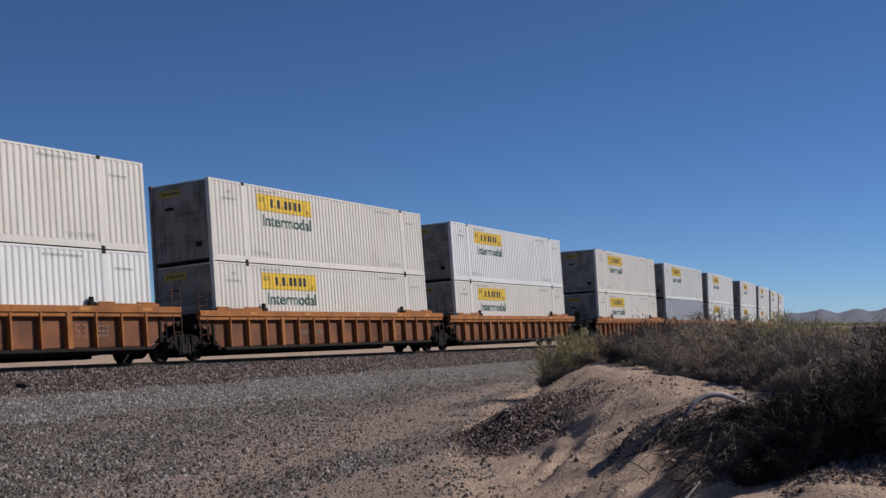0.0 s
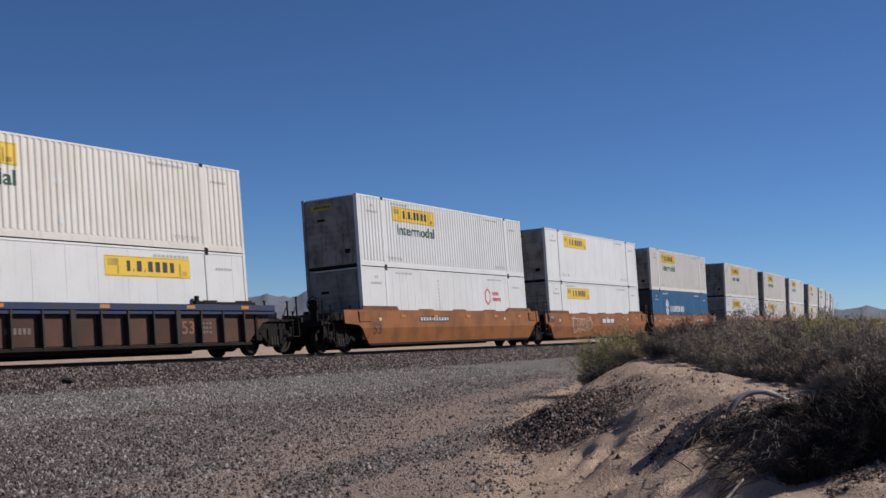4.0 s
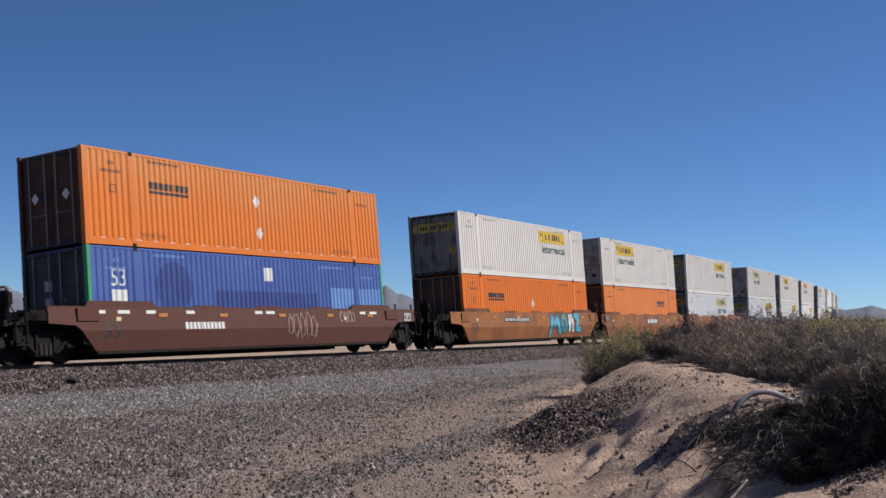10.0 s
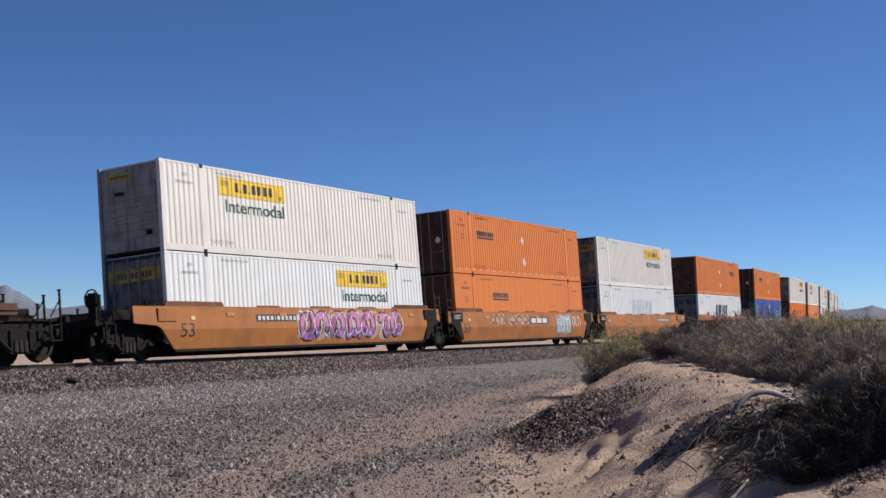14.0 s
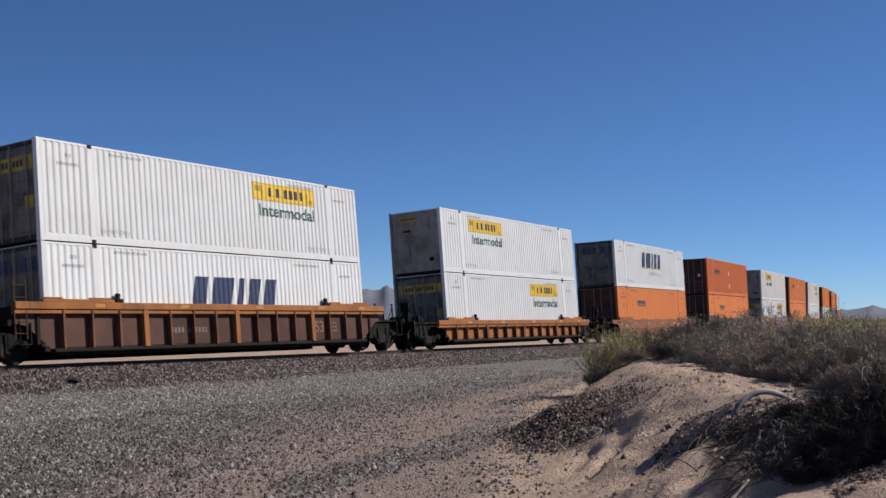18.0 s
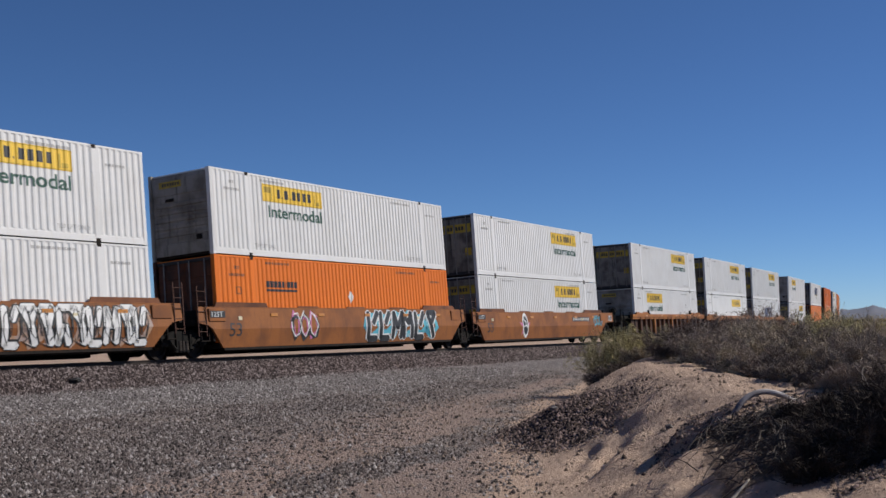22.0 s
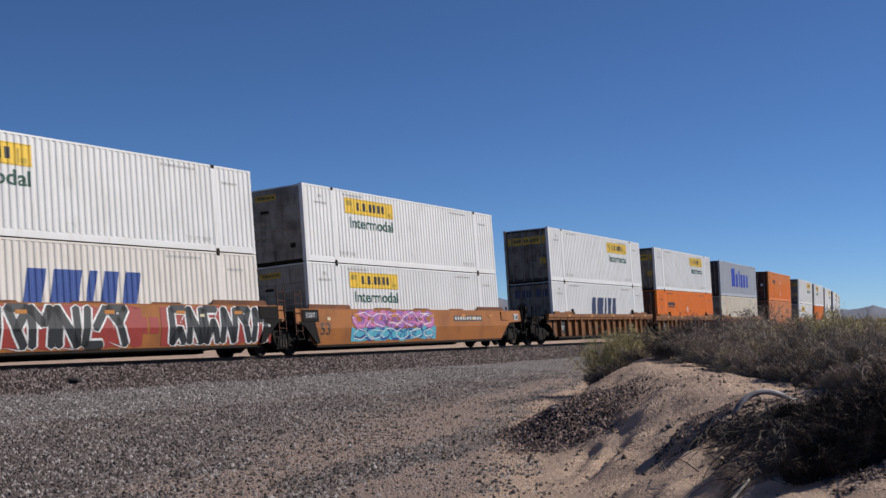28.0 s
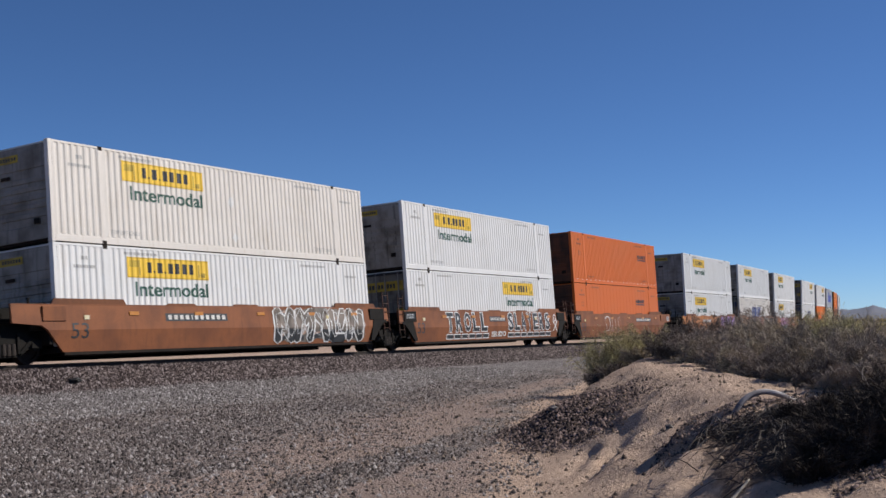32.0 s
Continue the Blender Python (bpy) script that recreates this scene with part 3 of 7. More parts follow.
def six_sided_box():
    c = container_shell(TEAL, "corrugated", True, label="teal blue corrugated container with a white six-sided mark", grime=END_DARK)
    hexagon = [(-4.25 + 0.44 * math.sin(i * math.pi / 3), 1.72 + 0.62 * math.cos(i * math.pi / 3)) for i in range(6)]
    mark = side_mark(c, "hex", lambda: polygon(hexagon), PAPER, "white six-sided brand mark", "corrugated", "brand_shape", 0.007)
    for i in range(6):
        x, z = -4.25 + 0.26 * math.sin((i + 0.5) * math.pi / 3), 1.72 + 0.37 * math.cos((i + 0.5) * math.pi / 3)
        part("brand_gap", shared(f"brand_gap:{i}", lambda: drape(diamond(x, z, 0.1), "corrugated", 0.011), TEAL), TEAL, mark)
    side_mark(c, "cname", lambda: blocks_of(-3.45, 0.4, 1.42, 1.84, (0.6, 0.15, 0.7, 0.15, 0.4, 0.65, 0.7, 0.65, 0.25, 0.7, 0.65, 0.7, 0.7), 0.3), PAPER, "white bars", "corrugated", "brand_mark")
    small_marks(c, PAPER, "corrugated")
    return c


def blue_box():
    c = container_shell(BLUE, "corrugated", False, corner=GREEN, label="faded blue corrugated container with green corner posts", grime=END_DARK)
    side_mark(c, "n53", lambda: letters("53", -7.15, -6.55, 1.72, 2.25), PAPER, "white number 53", "corrugated", "lettering")
    side_mark(c, "pad", lambda: rects([(-7.15, -6.5, 1.2, 1.62)]), PAPER, "white sticker", "corrugated", "sticker")
    side_mark(c, "sq", lambda: rects([(0.25, 0.72, 2.05, 2.52)]), PAPER, "white square sticker", "corrugated", "sticker")
    side_mark(c, "dot", lambda: polygon([(-4.4 + 0.85 * math.cos(a * 0.3927), 1.75 + 0.78 * math.sin(a * 0.3927)) for a in range(16)]), DEEP_BLUE, "dark blue round patch", "corrugated", "repaint_patch", 0.006)
    side_mark(c, "dark", lambda: rects([(-2.4, 3.4, 0.95, 1.68)]), DEEP_BLUE, "dark blue repainted strip", "corrugated", "repaint_patch", 0.006)
    side_mark(c, "pale", lambda: rects([(4.3, 5.9, 0.35, 1.9)]), PALE_BLUE, "pale blue repainted patch", "corrugated", "repaint_patch", 0.006)
    side_mark(c, "paleb", lambda: rects([(6.25, 7.85, 0.35, 1.9)]), PALE_BLUE, "pale blue repainted patch", "corrugated", "repaint_patch", 0.006)
    part("end_number", shared("end_number", lambda: blocks((-8.03, -8.036, 0.15, 0.45, 1.2, 1.5), (-8.03, -8.036, 0.15, 0.45, 1.7, 2.0)), GREY), GREY, c, "pale stickers on the door")
    small_marks(c, PALE_BLUE, "corrugated")
    return c


def grey_box():
    c = container_shell(GREY, "corrugated", False, label="grey corrugated container with a large blue brand mark", grime=END_DARK)
    side_mark(c, "mname", lambda: blocks_of(-3.4, 3.9, 0.85, 2.42, (1.35, 0.85, 0.45, 0.8, 0.85, 0.8), 0.36, 0.0, (1.0, 0.72, 0.92, 0.72, 0.72, 0.72)), BRIGHT_BLUE, "large blue bars", "corrugated", "brand_mark")
    small_marks(c, INK_GREY, "corrugated")
    return c


def plain_box(paint, label, red=False, style="corrugated"):
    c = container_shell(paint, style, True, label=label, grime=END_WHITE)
    small_marks(c, INK_GREY, style)
    if paint is CREAM:
        side_mark(c, "rust", lambda: polygon([(-6.2, 0.25), (-6.0, 0.25), (-5.94, 1.1), (-5.98, 1.9), (-6.02, 2.7), (-6.14, 2.7), (-6.2, 1.6)]), RUST_STAIN, "orange rust streak down the lifting post", style, "rust_streak", 0.012)
    if red:
        hexagon = [(3.5 + 0.34 * math.sin(i * math.pi / 3), 1.85 + 0.42 * math.cos(i * math.pi / 3)) for i in range(6)]
        mark = side_mark(c, "redhex", lambda: polygon(hexagon), RED_INK, "red six-sided brand mark", style, "brand_shape")
        part("brand_gap", shared("brand_gap:red", lambda: drape(polygon([(3.5 + 0.25 * math.sin(i * math.pi / 3), 1.85 + 0.31 * math.cos(i * math.pi / 3)) for i in range(6)]), style, 0.011), WHITE), WHITE, mark)
        side_mark(c, "redname", lambda: bars(4.05, 4.75, 1.92, 2.08, (0.7, 0.7, 0.7, 0.7)), RED_INK, "red bars", style, "brand_mark")
        side_mark(c, "redname2", lambda: bars(4.05, 4.95, 1.64, 1.80, (0.7, 0.7, 0.7, 0.7, 0.7)), RED_INK, "red bars", style, "brand_mark")
        side_mark(c, "column", lambda: rects([(-1.6, -1.48, z, z + 0.11) for z in np.arange(0.7, 2.5, 0.17)]), INK_GREY, "column of small unreadable code", style, "stencil")
    return c


# ---- well cars ----
def side_outline(zs, zb, ends):
    return [(-ends, zs), (-ends, 0.93), (-8.75, 0.86), (-7.85, zb), (7.85, zb), (8.75, 0.86), (ends, 0.93), (ends, zs)]


def smooth_side(s, zs, zb, back=9.2, fore=9.2):
    """A smooth side sill in two planes with a fold along its middle, its lower corners cut away over the trucks."""
    bm = bmesh.new()
    zf = zb + (zs - zb) * 0.46
    up = [(-back, zs), (-back, 0.93), (-8.75, 0.86), (-8.55, zf), (8.55, zf), (8.75, 0.86), (fore, 0.93), (fore, zs)]
    low = [(-8.55, zf), (-7.95, zb), (7.95, zb), (8.55, zf)]

    def y_of(z):
        return 1.47 - 0.05 * (z - zf) / (zs - zf) if z > zf else 1.47 - 0.10 * (zf - z) / (zf - zb)
    for ring in (up, low):
        out = [bm.verts.new((x, s * y_of(z), z)) for x, z in ring]
        inn = [bm.verts.new((x, s * (y_of(z) - 0.07), z)) for x, z in ring]
        bm.faces.new(out)
        bm.faces.new(inn[::-1])
        for i in range(len(ring)):
            j = (i + 1) % len(ring)
            bm.faces.new((out[j], out[i], inn[i], inn[j]))
    bmesh.ops.recalc_face_normals(bm, faces=bm.faces)
    return bm


def truck(parent, x, key):
    """A two-axle truck: cast side frames with their windows, springs, bolster, axles and four wheels."""
    holder = part("truck", shared("truck", lambda: blocks((-0.24, 0.24, -0.98, 0.98, 0.35, 0.62), (-0.9, 0.9, -0.1, 0.1, 0.42, 0.5), bevel=0.03), STEEL_BLACK), STEEL_BLACK, parent, "black cast steel truck")
    holder.location.x = x
    frame_shape = [(-1.16, 0.44), (-1.16, 0.24), (-0.98, 0.16), (-0.66, 0.2), (-0.42, 0.04), (-0.3, 0.0), (0.3, 0.0), (0.42, 0.04), (0.66, 0.2), (0.98, 0.16), (1.16, 0.24), (1.16, 0.44), (0.82, 0.52), (0.42, 0.66), (-0.42, 0.66), (-0.82, 0.52)]
    for s in (-1, 1):
        def frame_mesh(s=s):
            bm = slab(bmesh.new(), frame_shape[:], s * 0.98, s * 1.10)
            for d in (-1, 1):
                tube(bm, [(d * 0.80, s * 1.12, 0.46), (d * 0.36, s * 1.12, 0.08)], 0.055, 6)
                block(bm, d * 0.72, d * 1.08, s * 0.96, s * 1.17, 0.20, 0.42, 0.03)
                block(bm, d * 0.27, d * 0.36, s * 0.97, s * 1.15, 0.08, 0.62, 0.01)
            return bm
        fr = part("side_frame", shared(f"side_frame:{s}", frame_mesh, STEEL_BLACK), STEEL_BLACK, holder)
        fr.location = (0, 0, 0.05)
        tagged(part("coil_spring", shared(f"spring_group:{s}", lambda s=s: tube(tube(tube(bmesh.new(), [(-0.16, s * 1.09, 0.1), (-0.16, s * 1.09, 0.4)], 0.07, 8), [(0.0, s * 1.09, 0.1), (0.0, s * 1.09, 0.4)], 0.07, 8), [(0.16, s * 1.09, 0.1), (0.16, s * 1.09, 0.4)], 0.07, 8), RAIL_STEEL), RAIL_STEEL, holder), kind="stuff")
    for ax in (-0.89, 0.89):
        part("axle", shared(f"axle:{ax}", lambda ax=ax: tube(bmesh.new(), [(ax, -1.08, 0.31), (ax, 1.08, 0.31)], 0.09, 8), STEEL_DARK), STEEL_DARK, holder)
        for s in (-1, 1):
            turn = Matrix.Translation((ax, s * 0.755, 0.31)) @ Matrix.Rotation(radians(-90 * s), 4, "X")
            part("wheel", shared(f"wheel:{ax}{s}", lambda turn=turn: lathe(bmesh.new(), [(0.1, 0.06), (0.16, 0.07), (0.17, 0.02), (0.36, 0.0), (0.37, 0.06), (0.452, 0.06), (0.46, -0.06), (0.49, -0.07), (0.485, -0.1), (0.37, -0.1), (0.36, -0.03), (0.1, -0.06)], 20, turn), WHEEL_STEEL), WHEEL_STEEL, holder)
    return holder


def ladder(parent, x, y, z0, z1, paint, key):
    part("ladder", shared(f"ladder:{key}{x}{y}", lambda: [bm := bmesh.new(), tube(bm, [(x - 0.2, y, z0), (x - 0.2, y, z1)], 0.022, 5), tube(bm, [(x + 0.2, y, z0), (x + 0.2, y, z1)], 0.022, 5), [tube(bm, [(x - 0.2, y, z), (x + 0.2, y, z)], 0.014, 4) for z in np.arange(z0 + 0.15, z1, 0.32)]][0], paint), paint, parent)


def car_end(car, d, coupled, paint, zs, brake):
    """The end of a unit: bulkhead, deck, steps, and where it ends the set a coupler, hoses, posts and a brake stand."""
    long = 11.15 if coupled else 9.35
    k = f"{d}{coupled}{zs}"
    part("end_bulkhead", shared(f"end_bulkhead:{k}", lambda: blocks((d * 8.30, d * 8.42, -1.36, 1.36, 0.35, zs - 0.02), (d * 8.42, d * 8.9, -1.2, -1.08, 0.75, zs - 0.1), (d * 8.42, d * 8.9, 1.08, 1.2, 0.75, zs - 0.1), bevel=0.01), STEEL_DARK), STEEL_DARK, car)
    part("end_deck", shared(f"end_deck:{k}", lambda: blocks((d * 8.42, d * long, -1.02, 1.02, 0.92, 1.0), (d * 8.42, d * (long + 0.15), -0.32, 0.32, 0.55, 0.92), (d * (long - 0.14), d * long, -1.3, 1.3, 0.86, 1.04), bevel=0.012), STEEL_DARK), STEEL_DARK, car, "dark grimy end deck")
    if coupled:
        part("end_housing", shared(f"end_housing:{d}{zs}", lambda: slab(bmesh.new(), [(d * 8.42, 0.42), (d * 10.5, 0.34), (d * 10.5, 0.9), (d * 9.9, 1.12 if d > 0 else zs - 0.05), (d * 8.42, zs - 0.1)], -0.95, 0.95), STEEL_BLACK), STEEL_BLACK, car, "black end housing")
    for s in (-1, 1):
        part("step", shared(f"step:{k}{s}", lambda s=s: blocks((d * (long - 0.75), d * (long - 0.35), s * 1.12, s * 1.36, 0.35, 0.38), (d * (long - 0.75), d * (long - 0.72), s * 1.3, s * 1.36, 0.38, 0.95), (d * (long - 0.38), d * (long - 0.35), s * 1.3, s * 1.36, 0.38, 0.95)), STEEL_DARK), STEEL_DARK, car)
    if coupled:
        def knuckle():
            bm = blocks((d * 11.1, d * 11.42, -0.11, 0.11, 0.58, 0.82), (d * 11.36, d * 11.56, -0.16, 0.05, 0.5, 0.9), bevel=0.03)
            tube(bm, [(d * 11.15, 0.3, 0.7), (d * 11.3, 0.32, 0.4), (d * 11.54, 0.2, 0.28)], 0.035, 6)
            tube(bm, [(d * 11.05, -0.7, 0.62), (d * 11.1, -0.2, 0.6), (d * 11.1, 0.6, 0.6)], 0.018, 5)
            return bm
        part("coupler", shared(f"coupler:{d}", knuckle, STEEL_BLACK), STEEL_BLACK, car, "black steel coupler and air hose")
        for i, (px, py, pz) in enumerate(((10.9, -1.22, 1.78), (10.35, -1.22, 1.62), (9.0, -1.25, 1.62), (10.9, 1.22, 1.75), (9.3, 1.22, 1.6))):
            def post(px=px, py=py, pz=pz, i=i):
                bm = tube(bmesh.new(), [(d * px, py, 0.95), (d * px, py, pz)], 0.035, 6)
                if i in (0, 1):
                    tube(bm, [(d * px, py, 1.5), (d * (px - 0.35), py, 1.02)], 0.02, 5)
                block(bm, d * px - 0.04, d * px + 0.04, py - 0.04, py + 0.04, pz - 0.03, pz + 0.01)
                return bm
            part("guard_post", shared(f"guard_post:{d}{i}", post, STEEL_BLACK), STEEL_BLACK, car, "thin black upright post")
        part("brake_valve", shared(f"brake_valve:{d}", lambda: tube(blocks((d * 9.6, d * 10.1, -0.95, -0.6, 1.0, 1.28), bevel=0.04), [(d * 10.1, -0.8, 1.1), (d * 10.6, -0.5, 1.12), (d * 10.9, 0.4, 1.02)], 0.03, 6), STEEL_BLACK), STEEL_BLACK, car)
        part("air_reservoir", shared(f"air_reservoir:{d}", lambda: blocks((d * 9.0, d * 9.4, 0.2, 0.9, 1.0, 1.36), bevel=0.06), STEEL_BLACK), STEEL_BLACK, car)
        if brake:
            wheel_at = Matrix.Translation((d * 10.55, -0.55, 1.72)) @ Matrix.Rotation(radians(90), 4, "Y")
            part("brake_stand", shared(f"brake_stand:{d}", lambda: blocks((d * 10.4, d * 10.52, -0.7, -0.4, 1.0, 1.9), (d * 10.3, d * 10.55, -0.75, -0.35, 1.5, 1.85), bevel=0.02), STEEL_BLACK), STEEL_BLACK, car)

            def rim():
                bm = bmesh.new()
                ring = [wheel_at @ Vector((0.28 * math.cos(a * math.pi / 8), 0.28 * math.sin(a * math.pi / 8), 0.06)) for a in range(17)]
                tube(bm, ring, 0.022, 5)
                for a in range(5):
                    tube(bm, [wheel_at @ Vector((0, 0, 0.03)), wheel_at @ Vector((0.28 * math.cos(a * 1.2566), 0.28 * math.sin(a * 1.2566), 0.06))], 0.016, 4)
                return bm
            part("brake_wheel", shared(f"brake_wheel:{d}", rim, STEEL_DARK), STEEL_DARK, car, "spoked brake wheel")
    else:
        for s in (-1, 1):
            ladder(car, d * 9.05, s * 1.46, 0.5, 2.1, paint, f"a{paint.name}")


def well_car(style, chord, panel, rib, zs, zb, ends, label, marks=None, guides=None):
    """A well car unit. ends: for the rear and the front, whether it is coupled there; the shared truck sits at the rear of a joint."""
    car = thing("well_car", label, "freight car", "well cars of the train")
    guides = guides or chord
    back, fore = 9.75 if ends[0] else 9.2, 10.2 if ends[1] else 9.2
    for s in (-1, 1):
        if style == "smooth":
            part("side_sill", shared(f"side_sill:{s}{zs}{zb}{back}{fore}", lambda s=s: smooth_side(s, zs, zb, back, fore), panel), panel, car)
            part("top_chord", shared(f"smooth_chord:{s}{zs}{back}{fore}", lambda s=s: blocks((-back, fore, s * 1.33, s * 1.425, zs - 0.012, zs + 0.012), bevel=0.004), panel), panel, car)
            for x in (-6.9, 6.9):
                part("guide_plate", shared(f"guide_plate:{s}{x}{zs}", lambda s=s, x=x: slab(bmesh.new(), [(x - 1.45, zs), (x + 1.45, zs), (x + 1.33, zs + 0.17), (x - 1.33, zs + 0.17)], s * 1.36, s * 1.41), guides), guides, car)
            for x in (-3.0, 0.2, 3.4):
                part("guide_lug", shared(f"guide_lug:{s}{x}{zs}", lambda s=s, x=x: slab(bmesh.new(), [(x - 0.7, zs), (x + 0.7, zs), (x + 0.6, zs + 0.07), (x - 0.6, zs + 0.07)], s * 1.35, s * 1.39), guides), guides, car)
            for x in (-8.3, 8.3):
                plate_paint = STEEL_BLACK if panel in (CAR_YELLOW, CAR_BROWN) and not ends[x > 0] else panel
                part("end_plate", shared(f"end_plate:{s}{x}{zs}{plate_paint.name}", lambda s=s, x=x: blocks((x - 0.42, x + 0.42, s * 1.40, s * 1.485, 0.98, zs - 0.05), bevel=0.01) if plate_paint is panel else slab(blocks((x - 0.5, x + 0.5, s * 1.40, s * 1.485, 0.98, zs - 0.03), bevel=0.01), [((x / abs(x)) * u, w) for u, w in ((9.0, 0.9), (8.76, 0.84), (8.55, zb + 0.55), (8.0, zb + 0.05), (7.78, zb + 0.05), (8.05, 0.98), (9.0, 0.98))], s * 1.40, s * 1.482), plate_paint), plate_paint, car)
            part("lower_edge", shared(f"lower_edge:{s}{zb}", lambda s=s: blocks((-7.9, 7.9, s * 1.22, s * 1.365, zb - 0.09, zb + 0.02), bevel=0.01), STEEL_DARK), STEEL_DARK, car)
            if s < 0:
                for i, x in enumerate((-8.1, -5.2, -2.3, 0.9, 3.9, 6.7)):
                    part("reflector", shared(f"reflector:{x}{zs}", lambda x=x: blocks((x - 0.20, x + 0.20, -1.462, -1.425, zs - 0.3, zs - 0.19), bevel=0.004), REFLECT), REFLECT, car, "faded orange reflector")
                    if i in (0, 4):
                        part("sticker", shared(f"sticker:{x}{zs}", lambda x=x: blocks((x + 0.9, x + 1.1, -1.466, -1.43, zs - 0.42, zs - 0.3), bevel=0.003), FADED_YELLOW), FADED_YELLOW, car)
                part("number_53", shared(f"number_53:{zs}", lambda: lay(letters("53", -7.7, -7.05, zb + 0.36, zb + 0.80, 0.0), zs, zb), INK), INK, car, "black stencilled number 53")
        else:
            h = zs - zb
            part("side_sheet", shared(f"side_sheet:{s}{zs}{zb}", lambda s=s: slab(bmesh.new(), side_outline(zs - 0.05, zb + 0.03, 9.1), s * 1.28, s * 1.315), panel), panel, car)
            part("top_chord", shared(f"top_chord:{s}{zs}", lambda s=s: blocks((-9.25, 9.25, s * 1.33, s * 1.51, zs - 0.20, zs), (-9.25, 9.25, s * 1.33, s * 1.47, zs - 0.32, zs - 0.20), bevel=0.012), chord), chord, car)
            part("bottom_chord", shared(f"bottom_chord:{s}{zb}", lambda s=s: blocks((-7.9, 7.9, s * 1.25, s * 1.47, zb - 0.03, zb + 0.07), bevel=0.01), STEEL_DARK), STEEL_DARK, car)
            if s > 0:
                def far_ribs():
                    comb = [(-7.62, zs - 0.2), (-7.62, zb + 0.0), (7.62, zb + 0.0), (7.62, zs - 0.2)]
                    for i in range(7, -8, -1):
                        x = i * 1.08
                        comb += [(x + 0.05, zs - 0.2), (x + 0.05, zb + 0.08)][:0 if i == 7 else 2][::-1] + [(x - 0.05, zs - 0.2), (x - 0.05, zb + 0.08)][:0 if i == -7 else 2]
                    return slab(bmesh.new(), comb, 1.37, 1.485)
                part("rib_frame", shared(f"rib_frame:{zs}{zb}", far_ribs, rib), rib, car)
            for i in range(-7, 8) if s < 0 else ():
                wide = i % 4 == 0
                x = i * 1.08
                w = 0.10 if wide else 0.030
                steel = chord if wide and chord is CAR_RUST else rib
                part("rib", shared(f"rib:{s}{wide}{zs}{zb}", lambda s=s, w=w: slab(bmesh.new(), [(-w, zb + 0.06), (w, zb + 0.06), (w, zs - 0.2), (-w, zs - 0.2)], s * 1.31, s * 1.50), steel), steel, car).location.x = x
                if i < 7:
                    part("side_panel", shared(f"side_panel:{s}{zs}{zb}w", lambda s=s: blocks((0.06, 1.02, s * 1.31, s * 1.335, zb + 0.1, zs - 0.36), bevel=0.008), panel), panel, car).location.x = x
            for x in (-6.9, 6.9):
                part("guide_bar", shared(f"guide_bar:{s}{x}{zs}", lambda s=s, x=x: blocks((x - 1.35, x + 1.35, s * 1.36, s * 1.46, zs, zs + 0.09), (x - 1.25, x - 0.6, s * 1.35, s * 1.44, zs + 0.09, zs + 0.14), (x + 0.4, x + 1.2, s * 1.35, s * 1.44, zs + 0.09, zs + 0.14), bevel=0.012), guides), guides, car)
                inner = x - 1.55 if x > 0 else x + 1.55
                part("latch", shared(f"latch:{s}{x}{zs}", lambda s=s, inner=inner: blocks((inner - 0.16, inner + 0.16, s * 1.34, s * 1.47, zs, zs + 0.12), (inner - 0.09, inner + 0.07, s * 1.34, s * 1.44, zs + 0.1, zs + 0.28), bevel=0.02), STEEL_BLACK), STEEL_BLACK, car, "black container latch")
            if s < 0:
                for x in (-6.2, -2.6, 1.2, 4.9, 7.6):
                    part("reflector", shared(f"reflector:{x}{zs}r", lambda x=x: blocks((x - 0.2, x + 0.2, -1.516, -1.5, zs - 0.15, zs - 0.04), bevel=0.003), REFLECT), REFLECT, car, "faded orange reflector")
                where = 6.78 if panel is CAR_TAN_PANEL else 4.62

                def numeral(where=where):
                    bm = letters("53", where, where + 0.58, zb + 0.38, zb + 0.80, 0.015)
                    for v in bm.verts:
                        v.co.y = -1.341
                    return bm
                part("number_53", shared(f"number_53:rib{where}{zs}", numeral, INK if panel is CAR_TAN_PANEL else INK_BROWN), INK, car, "stencilled number 53")
                tagged(part("stencil", shared(f"stencil:rib{zs}", lambda: blocks(*[(-3.1 + i * 0.16, -3.0 + i * 0.16, -1.345, -1.333, zb + 0.45, zb + 0.62) for i in range(11) if i != 4]), STENCIL_DIM), STENCIL_DIM, car, "worn unreadable stencil"), kind="stuff")
                tagged(part("stencil", shared(f"stencil:ribb{zs}", lambda: blocks(*[(5.6 + i * 0.16, 5.7 + i * 0.16, -1.345, -1.333, zb + 0.4 + j * 0.14, zb + 0.47 + j * 0.14) for i in range(3) for j in range(3)]), STENCIL_DIM), STENCIL_DIM, car, "worn unreadable stencil"), kind="stuff")
    part("well_floor", shared(f"well_floor:{zb}", lambda: blocks((-7.6, 7.6, -1.27, -0.9, zb - 0.11, zb + 0.05), (-7.6, 7.6, 0.9, 1.27, zb - 0.11, zb + 0.05), *[(x, x + 0.35, -1.3, 1.3, zb, zb + 0.12) for x in (-8.1, -6.2, -3.1, -0.2, 2.8, 5.8, 7.7)]), STEEL_DARK), STEEL_DARK, car)
    for d, coupled in ((-1, ends[0]), (1, ends[1])):
        car_end(car, d, coupled, CAR_DARK_PANEL, zs, coupled and d < 0)
        if coupled:
            truck(car, d * 9.6, "end")
        elif d < 0:
            truck(car, -9.6, "joint")
    return car


